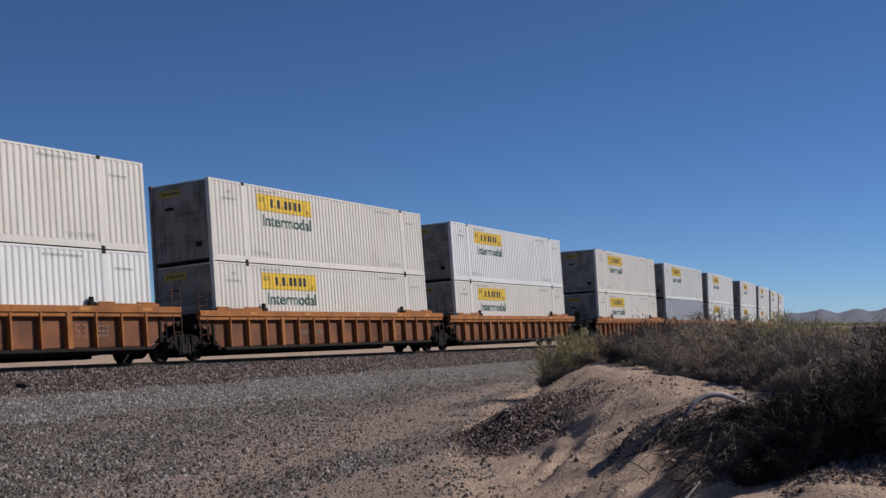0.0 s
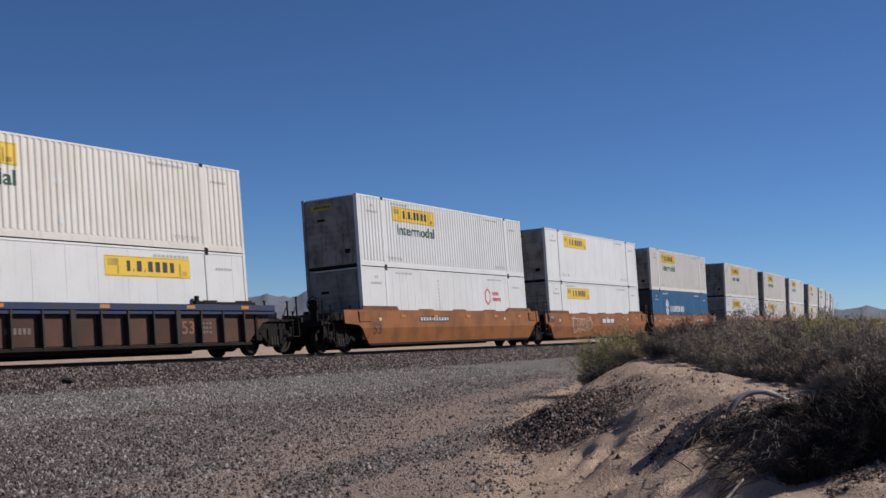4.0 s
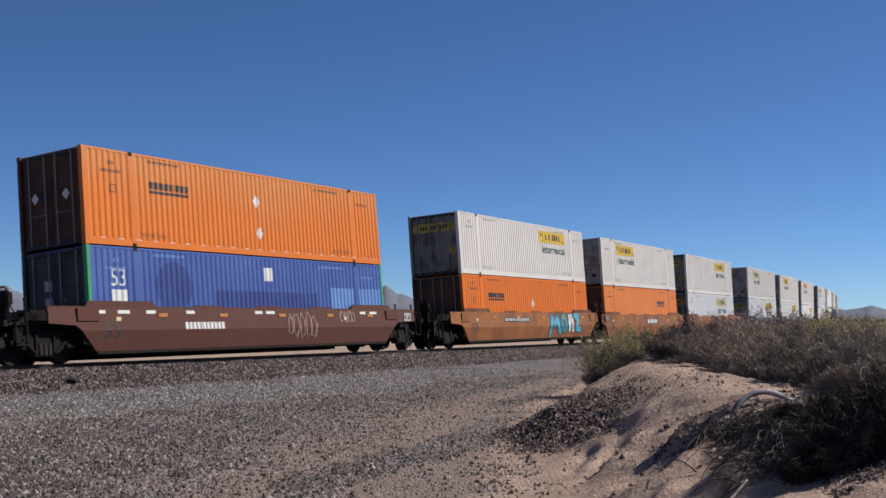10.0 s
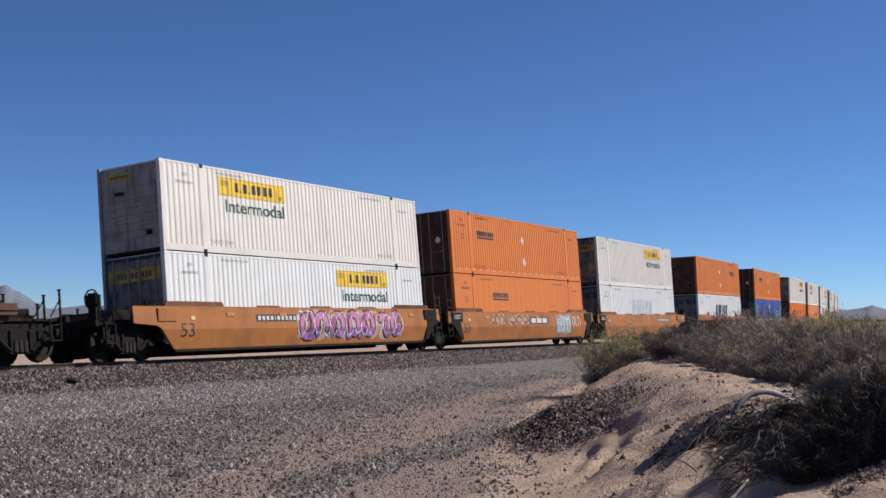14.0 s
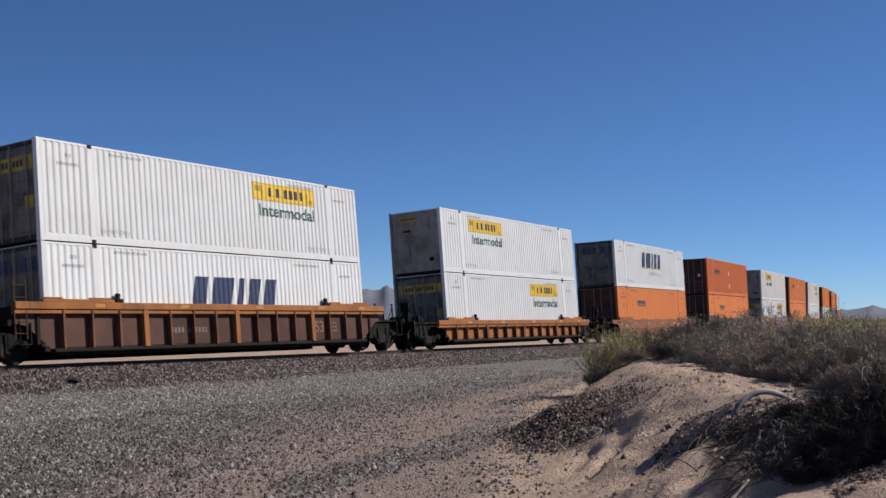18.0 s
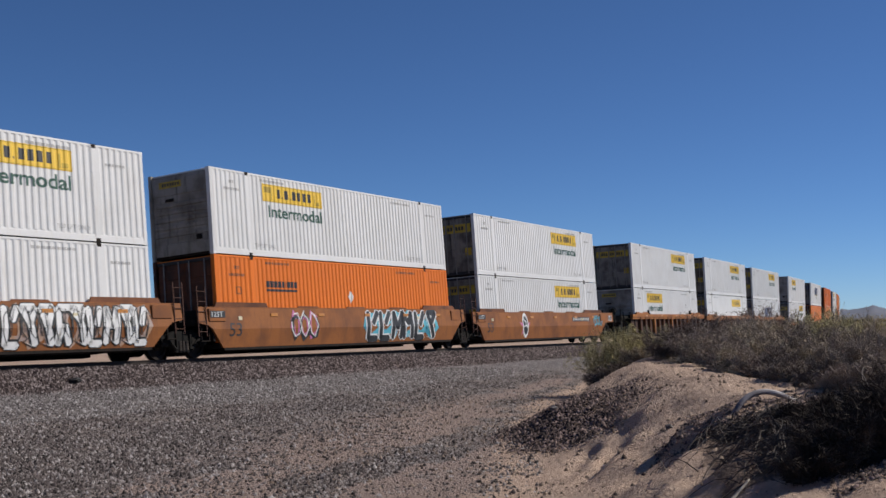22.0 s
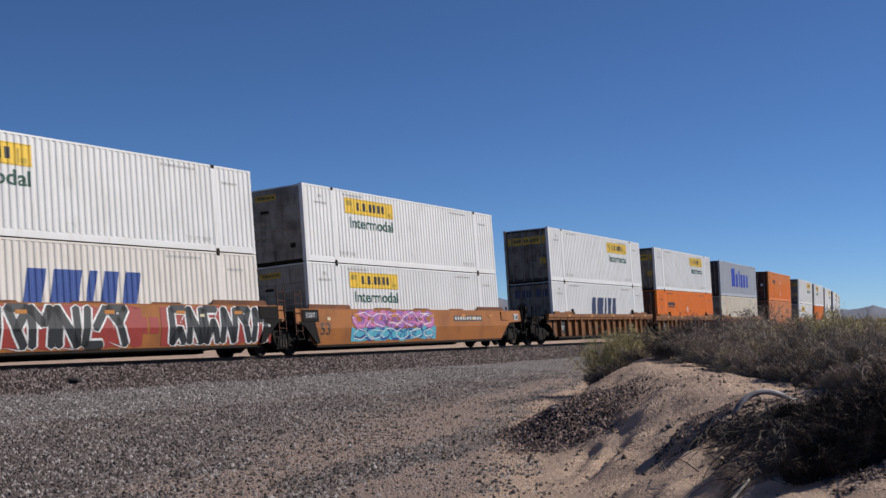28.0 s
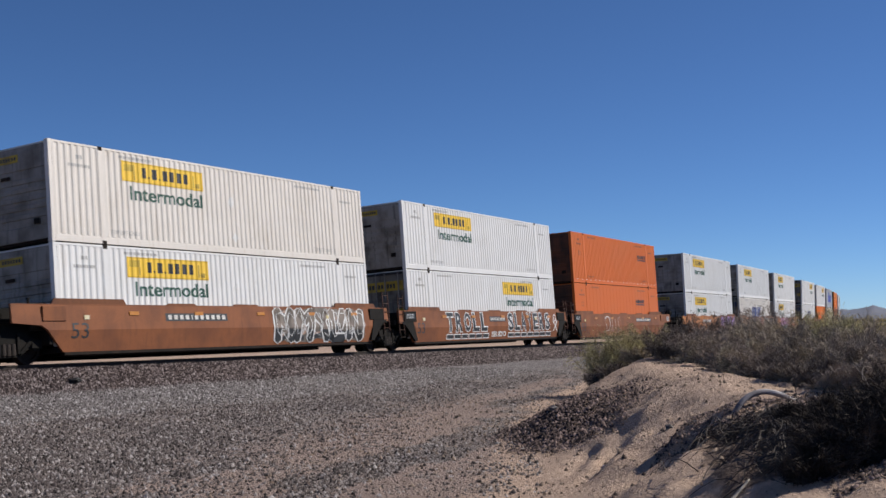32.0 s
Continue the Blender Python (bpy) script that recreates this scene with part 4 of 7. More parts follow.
def lay(bm, zs, zb):
    """Lays flat lettering on the near face of a smooth side sill."""
    zf = zb + (zs - zb) * 0.46
    if min(v.co.z for v in bm.verts) < zf < max(v.co.z for v in bm.verts):
        bmesh.ops.bisect_plane(bm, geom=bm.verts[:] + bm.edges[:] + bm.faces[:], plane_co=(0, 0, zf), plane_no=(0, 0, 1))
    for v in bm.verts:
        z = v.co.z
        y = 1.47 - 0.05 * (z - zf) / (zs - zf) if z > zf else 1.47 - 0.10 * (zf - z) / (zf - zb)
        v.co.y = -y - 0.006 + v.co.y
    return bm


# ---- the train, front to rear: where each load's rear end stands at 16 s ----
REAR = [542.9, 523.7, 504.4, 485.2, 463.2, 444.2, 424.94, 401.78, 382.50, 363.10, 339.93, 320.72, 301.43, 277.98, 258.95, 239.63, 216.53, 197.15, 178.02, 154.78, 131.57, 108.41,
        89.24, 70.08, 46.86, 23.59, 0.33, -22.73, -41.93, -61.08, -84.25, -103.46, -122.59, -145.70, -168.58, -187.84, -207.12, -230.14, -249.20, -268.29, -291.67, -310.85, -330.10, -353.3]
# container kinds, upper and lower: panel boxes by the end that faces back (n closed, d doors), other kinds by name
LOADS = ["n n", "n n", "n n", "n n", "n n", "n grey", "an an", "n an", "an an", "an n", "an hex", "sn sn", "n red", "an sd", "an d", "afn d", "ad fd", "an rb", "ad oa", "ox blue", "ob slm", "ad slf",
         "oc rc", "an d", "od rd", "slw re", "n d", "d sll", "d sd", "d n", "d d", "n oa", "d n", "oe of", "mat cream", "d oa", "d sll", "n n", "n slr", "n n", "og rg", "n d", "an n", "n n"]
CARS = ["r1", "r1", "r1", "r1", "r1", "r1", "r1", "r1", "r1", "r1", "s1", "s1", "s1", "rb", "rb", "rb", "s1", "s1", "s1", "sm", "r2", "s2", "s2", "s2", "rd", "sl", "ry", "rr", "rr", "rr", "s3", "s3", "s3", "ry", "rt", "rt", "rt", "s4", "s4", "s4", "s5", "s5", "s5", "s5"]

MAKE_BOX = {
    "n": lambda: panel_box(True), "d": lambda: panel_box(False), "an": lambda: panel_box(True, paint=CREAM_WHITE), "ad": lambda: panel_box(False, paint=CREAM_WHITE),
    "afn": lambda: panel_box(True, faded=True, paint=CREAM_WHITE), "fd": lambda: panel_box(False, faded=True),
    "sn": lambda: panel_box(True, "smooth", word=False), "sd": lambda: panel_box(False, "smooth", word=False),
    "grey": lambda: plain_box(GREY, "plain pale grey corrugated container"), "red": lambda: plain_box(WHITE, "white panelled container with a small red mark", True, "ribbed"),
    "cream": lambda: plain_box(CREAM, "cream corrugated container with rust streaks"), "hex": six_sided_box, "blue": blue_box, "mat": grey_box,
    "oa": lambda: orange_box(True, "corrugated", ORANGE, False, (1.6,)), "ob": lambda: orange_box(False, "corrugated", FADED_ORANGE, True, (1.9, 0.8)),
    "oc": lambda: orange_box(True, "corrugated", FADED_ORANGE, False, (1.9, 0.8)), "od": lambda: orange_box(True, "corrugated", RED_ORANGE, False, (1.9, 0.8)),
    "ox": lambda: orange_box(True, "corrugated", SUN_ORANGE, False, (1.9, 0.8)), "oe": lambda: orange_box(True, "corrugated", SUN_ORANGE, False, (1.9, 0.75)), "of": lambda: orange_box(False, "corrugated", PALE_ORANGE, True, (1.6,)),
    "og": lambda: orange_box(False, "corrugated", RED_ORANGE, True, ()),
    "rb": lambda: orange_box(False, "ribbed", FADED_ORANGE, True, ()), "rc": lambda: orange_box(True, "ribbed", FADED_ORANGE, False, ()), "rd": lambda: orange_box(True, "ribbed", FADED_ORANGE, False, ()),
    "re": lambda: orange_box(True, "ribbed", FADED_ORANGE, False, ()), "rg": lambda: orange_box(False, "ribbed", RED_ORANGE, True, ()),
    "slm": lambda: slanted_box(-2.2, INK_NAVY, False), "slf": lambda: slanted_box(-2.0, INK_PALE, False), "slw": lambda: slanted_box(-2.5, INK_NAVY, True, 1.38), "sll": lambda: slanted_box(-2.0, INK_NAVY, False), "slr": lambda: slanted_box(-2.1, INK_BLUE, False, paint=CREAM_WHITE),
}
# On s1 to s5 the guides' shadow is put into their darker paint.
MAKE_CAR = {
    "r1": ("ribbed", CAR_RUST, CAR_RUST_PANEL, CAR_RUST, 1.47, 0.16, "rusty orange ribbed well car with reddish brown panels", CAR_YELLOW),
    "s1": ("smooth", CAR_ORANGE, CAR_ORANGE, CAR_ORANGE, 1.44, 0.13, "dusty orange smooth-sided well car", CAR_RUST_PANEL),
    "rb": ("ribbed", CAR_BLUE_SILL, CAR_DARK_PANEL, CAR_BLACK_RIB, 1.45, 0.14, "dark brown ribbed well car with a blue top chord", STEEL_DARK),
    "sm": ("smooth", CAR_MAROON, CAR_MAROON, CAR_MAROON, 1.40, 0.13, "reddish brown smooth-sided well car", CAR_MAROON),
    "r2": ("ribbed", CAR_RUST, CAR_TAN_PANEL, CAR_RUST, 1.46, 0.14, "rusty orange ribbed well car with brown panels", CAR_RUST),
    "s2": ("smooth", CAR_YELLOW, CAR_YELLOW, CAR_YELLOW, 1.44, 0.13, "bright dusty orange smooth-sided well car", CAR_RUST_PANEL),
    "rd": ("ribbed", CAR_DARK_PANEL, CAR_DARK_PANEL, CAR_RUST_PANEL, 1.36, 0.14, "dark brown ribbed well car", CAR_DARK_PANEL),
    "sl": ("smooth", CAR_ORANGE, CAR_BROWN, CAR_ORANGE, 1.13, 0.15, "low brown and yellow smooth-sided well car, very dirty", CAR_ORANGE),
    "ry": ("ribbed", CAR_YELLOW, CAR_YELLOW, CAR_RUST_PANEL, 1.05, 0.13, "low yellow-orange ribbed well car", CAR_YELLOW),
    "rr": ("ribbed", CAR_RUST, CAR_DARK_PANEL, CAR_RUST_PANEL, 1.50, 0.16, "rusty ribbed well car with dark brown panels", CAR_RUST),
    "s3": ("smooth", CAR_BROWN, CAR_ORANGE, CAR_BROWN, 1.44, 0.13, "brown-orange smooth-sided well car with graffiti", CAR_RUST_PANEL),
    "rt": ("ribbed", CAR_TAN_PANEL, CAR_TAN_PANEL, CAR_TAN_PANEL, 1.42, 0.14, "tan brown ribbed well car with yellow reflectors", CAR_TAN_PANEL),
    "s4": ("smooth", CAR_YELLOW, CAR_YELLOW, CAR_YELLOW, 1.44, 0.13, "yellow-orange smooth-sided well car with graffiti", CAR_RUST_PANEL),
    "s5": ("smooth", CAR_BROWN, CAR_BROWN, CAR_BROWN, 1.44, 0.13, "reddish brown smooth-sided well car with graffiti", CAR_RUST_PANEL),
}
COUPLED = [i for i in range(len(REAR) - 1) if REAR[i] - REAR[i + 1] > 21.5]
MOVING = []
first_of = {}


def fetch(key, make):
    if key not in first_of:
        first_of[key] = make()
        return first_of[key]
    return copy_thing(first_of[key], Matrix())


CAR_AT = {}
for i, rear in enumerate(REAR):
    style, chord, panel, rib, zs, zb, text, guides = MAKE_CAR[CARS[i]]
    ends = (i in COUPLED, i == 0 or (i - 1) in COUPLED)
    CAR_AT[i] = fetch(("car", CARS[i], ends), lambda: well_car(style, chord, panel, rib, zs, zb, ends, text, guides=guides))
    MOVING.append((CAR_AT[i], rear, 0.0))
    upper, lower = LOADS[i].split()
    for kind, z in ((lower, 0.304), (upper, 3.212)):
        MOVING.append((fetch(("box", kind), MAKE_BOX[kind]), rear, z))


# ---- paint and lettering on single cars ----
PINK = material("pink_spray_paint", (0.52, 0.16, 0.30), (0.42, 0.12, 0.34), 0.7, 0.5, scale=2.5, bump=0.0)
PURPLE = material("purple_spray_paint", (0.26, 0.10, 0.34), (0.36, 0.16, 0.36), 0.7, 0.5, scale=2.5, bump=0.0)
LAVENDER = material("lavender_spray_paint", (0.36, 0.21, 0.52), (0.30, 0.17, 0.46), 0.7, 0.5, scale=2.5, bump=0.0)
ROSE = material("rose_spray_paint", (0.55, 0.13, 0.20), (0.48, 0.11, 0.20), 0.7, 0.5, scale=2.5, bump=0.0)
SMOKE = material("smoky_spray_paint", (0.12, 0.10, 0.085), (0.24, 0.19, 0.155), 0.9, 0.6, scale=1.5, bump=0.0)
CYAN = material("cyan_spray_paint", (0.10, 0.42, 0.52), (0.08, 0.32, 0.46), 0.7, 0.5, scale=2.5, bump=0.0)
SPRAY_WHITE = material("white_spray_paint", (0.74, 0.74, 0.73), (0.60, 0.60, 0.60), 0.7, 0.5, scale=4, bump=0.0)
LIME = material("lime_spray_paint", (0.30, 0.40, 0.06), None, 0.5, 0.5, scale=3, bump=0.0)
SPRAY_RED = material("red_spray_paint", (0.30, 0.035, 0.025), None, 0.5, 0.5, scale=3, bump=0.0)
PATCH_GREY = material("primer_patch", (0.37, 0.28, 0.25), (0.38, 0.22, 0.12), 0.95, 0.6, scale=4, bump=0.0)
PATCH_BLUE = material("worn_blue_patch", (0.22, 0.28, 0.34), (0.34, 0.28, 0.22), 0.8, 0.6, scale=3, bump=0.0)
PLATE_INK = material("worn_plate_paint", (0.60, 0.58, 0.55), (0.40, 0.37, 0.34), 0.8, 0.6, scale=5, bump=0.0)
SMOOTH_Z = {i: MAKE_CAR[CARS[i]][4:6] for i in range(len(REAR)) if MAKE_CAR[CARS[i]][0] == "smooth"}


def ribbon(bm, pts, width):
    """A flat brush stroke in x and z."""
    left, right = [], []
    for i, (x, z) in enumerate(pts):
        a, b = pts[max(i - 1, 0)], pts[min(i + 1, len(pts) - 1)]
        dx, dz = b[0] - a[0], b[1] - a[1]
        q = math.hypot(dx, dz) or 1.0
        left.append(bm.verts.new((x - dz / q * width / 2, 0, z + dx / q * width / 2)))
        right.append(bm.verts.new((x + dz / q * width / 2, 0, z - dx / q * width / 2)))
    for i in range(len(pts) - 1):
        bm.faces.new((left[i], left[i + 1], right[i + 1], right[i]))
    return bm


def sprayed(i, name, bm, ink, label, lift=0.0):
    zs, zb = SMOOTH_Z[i]
    for v in bm.verts:
        v.co.z = min(max(v.co.z, zb + 0.02), zs - 0.02)
        v.co.y = -lift
    return tagged(part(name, lay(bm, zs, zb), ink, CAR_AT[i], label), kind="stuff")


def strokes(x0, x1, z0, z1, count, width, seed):
    """Wild overlapping letter-like strokes that fill a stretch of a side."""
    g = random.Random(seed)
    bm = bmesh.new()
    for k in range(count):
        cx = x0 + (x1 - x0) * (k + 0.5) / count
        w = (x1 - x0) / count
        pts = []
        a, turn = g.uniform(0, 6.28), g.choice((-1, 1)) * g.uniform(0.7, 1.5)
        for j in range(7):
            pts.append((cx + math.cos(a) * w * g.uniform(0.35, 0.62), (z0 + z1) / 2 + math.sin(a) * (z1 - z0) * g.uniform(0.3, 0.5)))
            a += turn
        ribbon(bm, pts, width)
    return bm


def fat_letters(x0, x1, z0, z1, count, seed, fat):
    """Swollen overlapping letter forms: upright, slanting and curling strokes with round joints."""
    g = random.Random(seed)
    bm = bmesh.new()
    w, m = (x1 - x0) / count, fat * 0.5
    lo, hi = z0 + 0.17, z1 - 0.17
    for k in range(count):
        a = x0 + w * k + 0.16
        b = a + w * 0.78
        cx, cz, rx, rz = (a + b) / 2, (lo + hi) / 2, (b - a) * 0.5, (hi - lo) * 0.5
        start, way = g.uniform(0, 6.28), g.choice((-1, 1))
        sweep = g.uniform(3.4, 5.4)
        curl = [(cx + rx * math.cos(start + way * sweep * j / 9) * (1 - 0.05 * j), cz + rz * math.sin(start + way * sweep * j / 9) * (1 - 0.03 * j)) for j in range(10)]
        tail = [curl[0], (curl[0][0] + g.uniform(-0.5, 0.5) * rx, cz + g.choice((-1, 1)) * rz), (curl[0][0] + g.uniform(-0.9, 0.9) * rx, cz + g.choice((-1, 1)) * rz * 0.9)]
        runs = [curl, tail]
        for run in runs:
            pts = []
            for p, q in zip(run, run[1:]):
                pts += [(p[0] + (q[0] - p[0]) * t, p[1] + (q[1] - p[1]) * t) for t in (0.0, 0.33, 0.66)]
            ribbon(bm, pts + [run[-1]], fat)
            for p in (run[0], run[-1]):
                bm.faces.new([bm.verts.new((p[0] + m * math.cos(j * math.pi / 4), 0, p[1] + m * math.sin(j * math.pi / 4))) for j in range(8)])
    return bm


def sharp_letters(x0, x1, z0, z1, count, seed, fat):
    """Angular interlocking letter forms: broken strokes with pointed ends and barbs."""
    g = random.Random(seed)
    bm = bmesh.new()
    w = (x1 - x0) / count
    for k in range(count):
        a, lo, hi = x0 + w * k, z0 + 0.12, z1 - 0.12
        b, lean = a + w * 0.95, g.uniform(-0.12, 0.2) * w
        ends = [(a + 0.1 * w, lo), (a + 0.1 * w + lean, hi), (b - 0.15 * w, lo), (b - 0.1 * w + lean, hi), (a + 0.5 * w, lo + (hi - lo) * g.uniform(0.35, 0.65))]
        for p, q in g.choice((((0, 1), (1, 4), (4, 3), (3, 2)), ((0, 1), (1, 3), (0, 4), (4, 2)), ((1, 0), (0, 2), (4, 3)), ((1, 3), (3, 4), (4, 1), (4, 2)), ((0, 1), (1, 2), (2, 3)))):
            (ax, az), (bx, bz) = ends[p], ends[q]
            nx, nz = -(bz - az), bx - ax
            size = math.hypot(nx, nz) or 1.0
            nx, nz = nx / size * fat * 0.5, nz / size * fat * 0.5
            ex, ez = (bx - ax) / size * fat * 0.9, (bz - az) / size * fat * 0.9
            bm.faces.new([bm.verts.new((u, 0, v)) for u, v in ((ax - nx, az - nz), (bx - nx, bz - nz), (bx + ex * 0.3, bz + ez * 0.3), (bx + nx, bz + nz), (ax + nx, az + nz), (ax - ex * 0.3, az - ez * 0.3))])
            if g.random() < 0.5:
                bm.faces.new([bm.verts.new((u, 0, v)) for u, v in ((bx - nx, bz - nz), (bx - nx * 3 - ex, bz - nz * 3 - ez), (bx + ex * 0.3, bz + ez * 0.3))])
    return bm


def bubble(i, x0, x1, count, seed, fill, low_fill=None, fat=0.26, low=0.06, high=0.98, back=None, shine=None, sharp=False, edge=None):
    """A graffiti piece of swollen letter forms with a dark outline, in one or two colours."""
    zs, zb = SMOOTH_Z[i]
    form = sharp_letters if sharp else fat_letters
    z0, z1 = zb + (zs - zb) * low, zb + (zs - zb) * high
    if back:
        sprayed(i, "sprayed_cloud", strokes(x0, x1, z0, z1, 8, 0.26, seed + 5), back, "sprayed splashes behind the letters", 0.002)
    sprayed(i, "sprayed_outline", form(x0, x1, z0, z1, count, seed, fat + 0.13), edge or INK, "outline of swollen sprayed letters", 0.010)
    sprayed(i, "sprayed_fill", form(x0, x1, z0, z1, count, seed, fat), fill, "swollen sprayed letter forms", 0.013)
    if low_fill:
        bm = form(x0, x1, z0, z1, count, seed, fat)
        bmesh.ops.bisect_plane(bm, geom=bm.verts[:] + bm.edges[:] + bm.faces[:], plane_co=(0, 0, z0 + (z1 - z0) * 0.45), plane_no=(0.02, 0, 1), clear_outer=True)
        sprayed(i, "sprayed_fill", bm, low_fill, "lower half of swollen letter forms", 0.016)
    if shine:
        sprayed(i, "sprayed_line", strokes(x0, x1, z0 + 0.1, z1, count * 2, 0.03, seed + 9), shine, "thin sprayed lines over the letters", 0.019)


def piece(i, x0, x1, layers, seed, low=0.06, high=0.98):
    """A graffiti piece: a broad background, then strokes in layers, each a little proud of the last."""
    zs, zb = SMOOTH_Z[i]
    z0, z1 = zb + (zs - zb) * low, zb + (zs - zb) * high
    for k, (ink, count, width) in enumerate(layers):
        if count == 0:
            g = random.Random(seed)
            n = 22
            edge = [(x0 + (x1 - x0) * j / n, z0 + g.uniform(0, 0.14)) for j in range(n + 1)] + [(x1 - (x1 - x0) * j / n, z1 - g.uniform(0, 0.16)) for j in range(n + 1)]
            bm = polygon(edge)
            bmesh.ops.triangulate(bm, faces=bm.faces)
        else:
            bm = strokes(x0 + 0.1, x1 - 0.1, z0 + 0.05, z1 - 0.05, count, width, seed + k * 13)
        sprayed(i, "graffiti_layer", bm, ink, "layer of a sprayed graffiti piece", 0.003 * (k + 1))


def plate(i, x0, x1, kind):
    """The black plate with the car's marks, as pale bars."""
    zs, zb = SMOOTH_Z[i]
    top = zs - 0.24
    low = top - (0.36 if kind == "mark" else 0.24)
    zs0 = part("mark_plate", lay(rects([(x0, x1, low, top)]), zs, zb), INK, CAR_AT[i], "black painted plate")
    if kind == "mark":
        bm = bars(x0 + 0.18, x1 - 0.18, low + 0.06, top - 0.06, (1, 1, 1), 0.22)
    else:
        bm = bars(x0 + 0.12, x1 - 0.12, low + 0.05, top - 0.05, (1, 1, 1, 1, 0.3, 1, 1, 1, 1, 1, 1), 0.75)
    for v in bm.verts:
        v.co.y = -0.005
    tagged(part("plate_bar", lay(bm, zs, zb), PLATE_INK, zs0, "pale bars on the plate"), kind="stuff")


for i, x0, x1, kind in ((10, 2.9, 5.6, "code"), (11, -0.2, 2.3, "mark"), (12, -3.8, -1.0, "code"), (16, 2.9, 5.6, "code"), (17, -0.1, 2.4, "mark"), (18, -4.0, -0.9, "code"), (21, 2.95, 5.7, "code"), (22, -0.1, 2.35, "mark"), (23, -3.85, -1.2, "code"),
                        (30, 3.4, 6.1, "code"), (32, -3.8, -0.8, "code"), (37, 2.95, 5.8, "code"), (39, -3.6, -0.8, "code"), (40, 2.4, 5.6, "code"), (41, -0.6, 1.2, "code"), (42, -3.85, -0.9, "code")):
    plate(i, x0, x1, kind)
for i in SMOOTH_Z:
    zs, zb = SMOOTH_Z[i]
    if zs > 1.3 and i not in COUPLED:
        pl = part("end_notice", shared(f"end_notice:{zs}", lambda: blocks((-8.68, -7.92, -1.493, -1.484, zs - 0.34, zs - 0.12)), INK), INK, CAR_AT[i], "black notice on the end plate")

        def stencil(zs=zs):
            bm = letters("125T", -8.6, -8.05, zs - 0.31, zs - 0.15)
            for v in bm.verts:
                v.co.y = -1.497
            return bm
        part("notice_lettering", shared(f"notice_lettering:{zs}", stencil, PAPER), PAPER, pl, "white stencilled 125T")
    if zs > 1.3 and (i - 1) in COUPLED:
        pl = part("label_plate", shared(f"label_plate:{zs}", lambda: blocks((9.35, 9.85, -1.466, -1.44, zs - 0.46, zs - 0.16), bevel=0.003), PAPER), PAPER, CAR_AT[i], "white framed label plate")
        part("label_field", shared(f"label_field:{zs}", lambda: blocks((9.40, 9.80, -1.470, -1.465, zs - 0.42, zs - 0.20)), INK), INK, pl)
        for k in range(3):
            part("label_bar", shared(f"label_bar:{zs}{k}", lambda: blocks((9.44, 9.70 - 0.05 * k, -1.473, -1.469, zs - 0.26 - 0.06 * k, zs - 0.23 - 0.06 * k)), PAPER), PAPER, pl)
# sprayed pieces
piece(10, -5.0, -1.2, [(INK_GREY, 4, 0.045)], 21, 0.1, 0.95)
piece(11, -5.3, -1.8, [(PATCH_GREY, 4, 0.06), (INK_GREY, 3, 0.04)], 22, 0.1, 0.95)
piece(19, 1.1, 3.1, [(PATCH_GREY, 5, 0.035)], 23)
piece(19, 4.5, 5.7, [(PATCH_GREY, 4, 0.04)], 24, 0.5, 1.0)
for x0, x1 in ((-8.0, -7.6), (-7.1, -6.6), (-5.9, -5.5), (-4.1, -3.7), (-0.6, -0.2), (0.0, 0.5), (6.0, 6.4), (6.7, 7.2)):
    sprayed(19, "stencil", rects([(x0, x1, 1.2, 1.3)]), PAPER, "short white stencil bar")
sprayed(19, "number_bars", bars(-4.2, -2.3, 0.72, 0.94, (1, 1, 1, 1, 0.3, 1, 1, 1, 1, 1, 1), 0.35), PAPER, "white bars on the sill")
for x0, x1, ink in ((-4.9, -3.2, PATCH_GREY), (-2.7, -0.2, PATCH_GREY), (3.5, 5.6, PATCH_BLUE)):
    piece(22, x0, x1, [(ink, 0, 0)] + ([(SPRAY_WHITE, 4, 0.04)] if ink is PATCH_BLUE else [(CAR_ORANGE, 3, 0.12)]), int(50 + x0 * 3), 0.1 if ink is PATCH_BLUE else 0.5, 0.95)
piece(22, 5.7, 7.2, [(SPRAY_WHITE, 3, 0.04)], 26, 0.3, 0.95)
bubble(23, -1.5, 5.9, 7, 31, PINK, PURPLE, 0.24, 0.06, 0.98, PATCH_GREY, SPRAY_WHITE)
zs, zb = SMOOTH_Z[30]
sprayed(30, "sprayed_star", polygon([(-3.25 + rad * math.cos(a), zb + 0.62 + rad * 0.8 * math.sin(a)) for a, rad in [(j * math.pi / 5 + 0.3, (0.72, 0.27)[j % 2]) for j in range(10)]]), PINK, "faded pink sprayed star", 0.001)
for ink, k, lift, text in ((SPRAY_WHITE, 1.0, 0.004, "white outline of a sprayed board shape"), (INK, 0.76, 0.008, "black sprayed board shape")):
    sprayed(30, "sprayed_board", polygon([(-3.2 + 0.36 * k * math.cos(j * 0.2618) - 0.05 * math.sin(j * 0.2618), zb + 0.66 + 0.62 * k * math.sin(j * 0.2618)) for j in range(24)]), ink, text, lift)
sprayed(30, "sprayed_stripe", ribbon(ribbon(bmesh.new(), [(-3.52, zb + 0.55), (-3.2, zb + 0.68), (-2.9, zb + 0.5)], 0.06), [(-3.45, zb + 1.0), (-3.1, zb + 0.8), (-2.95, zb + 0.56)], 0.06), SPRAY_WHITE, "white stripes on the board shape", 0.012)
piece(30, 6.7, 8.2, [(CYAN, 3, 0.16), (INK, 3, 0.06)], 33, 0.35, 0.95)
piece(31, -4.3, -2.5, [(PINK, 3, 0.16), (INK, 3, 0.14), (SPRAY_WHITE, 3, 0.05)], 34)
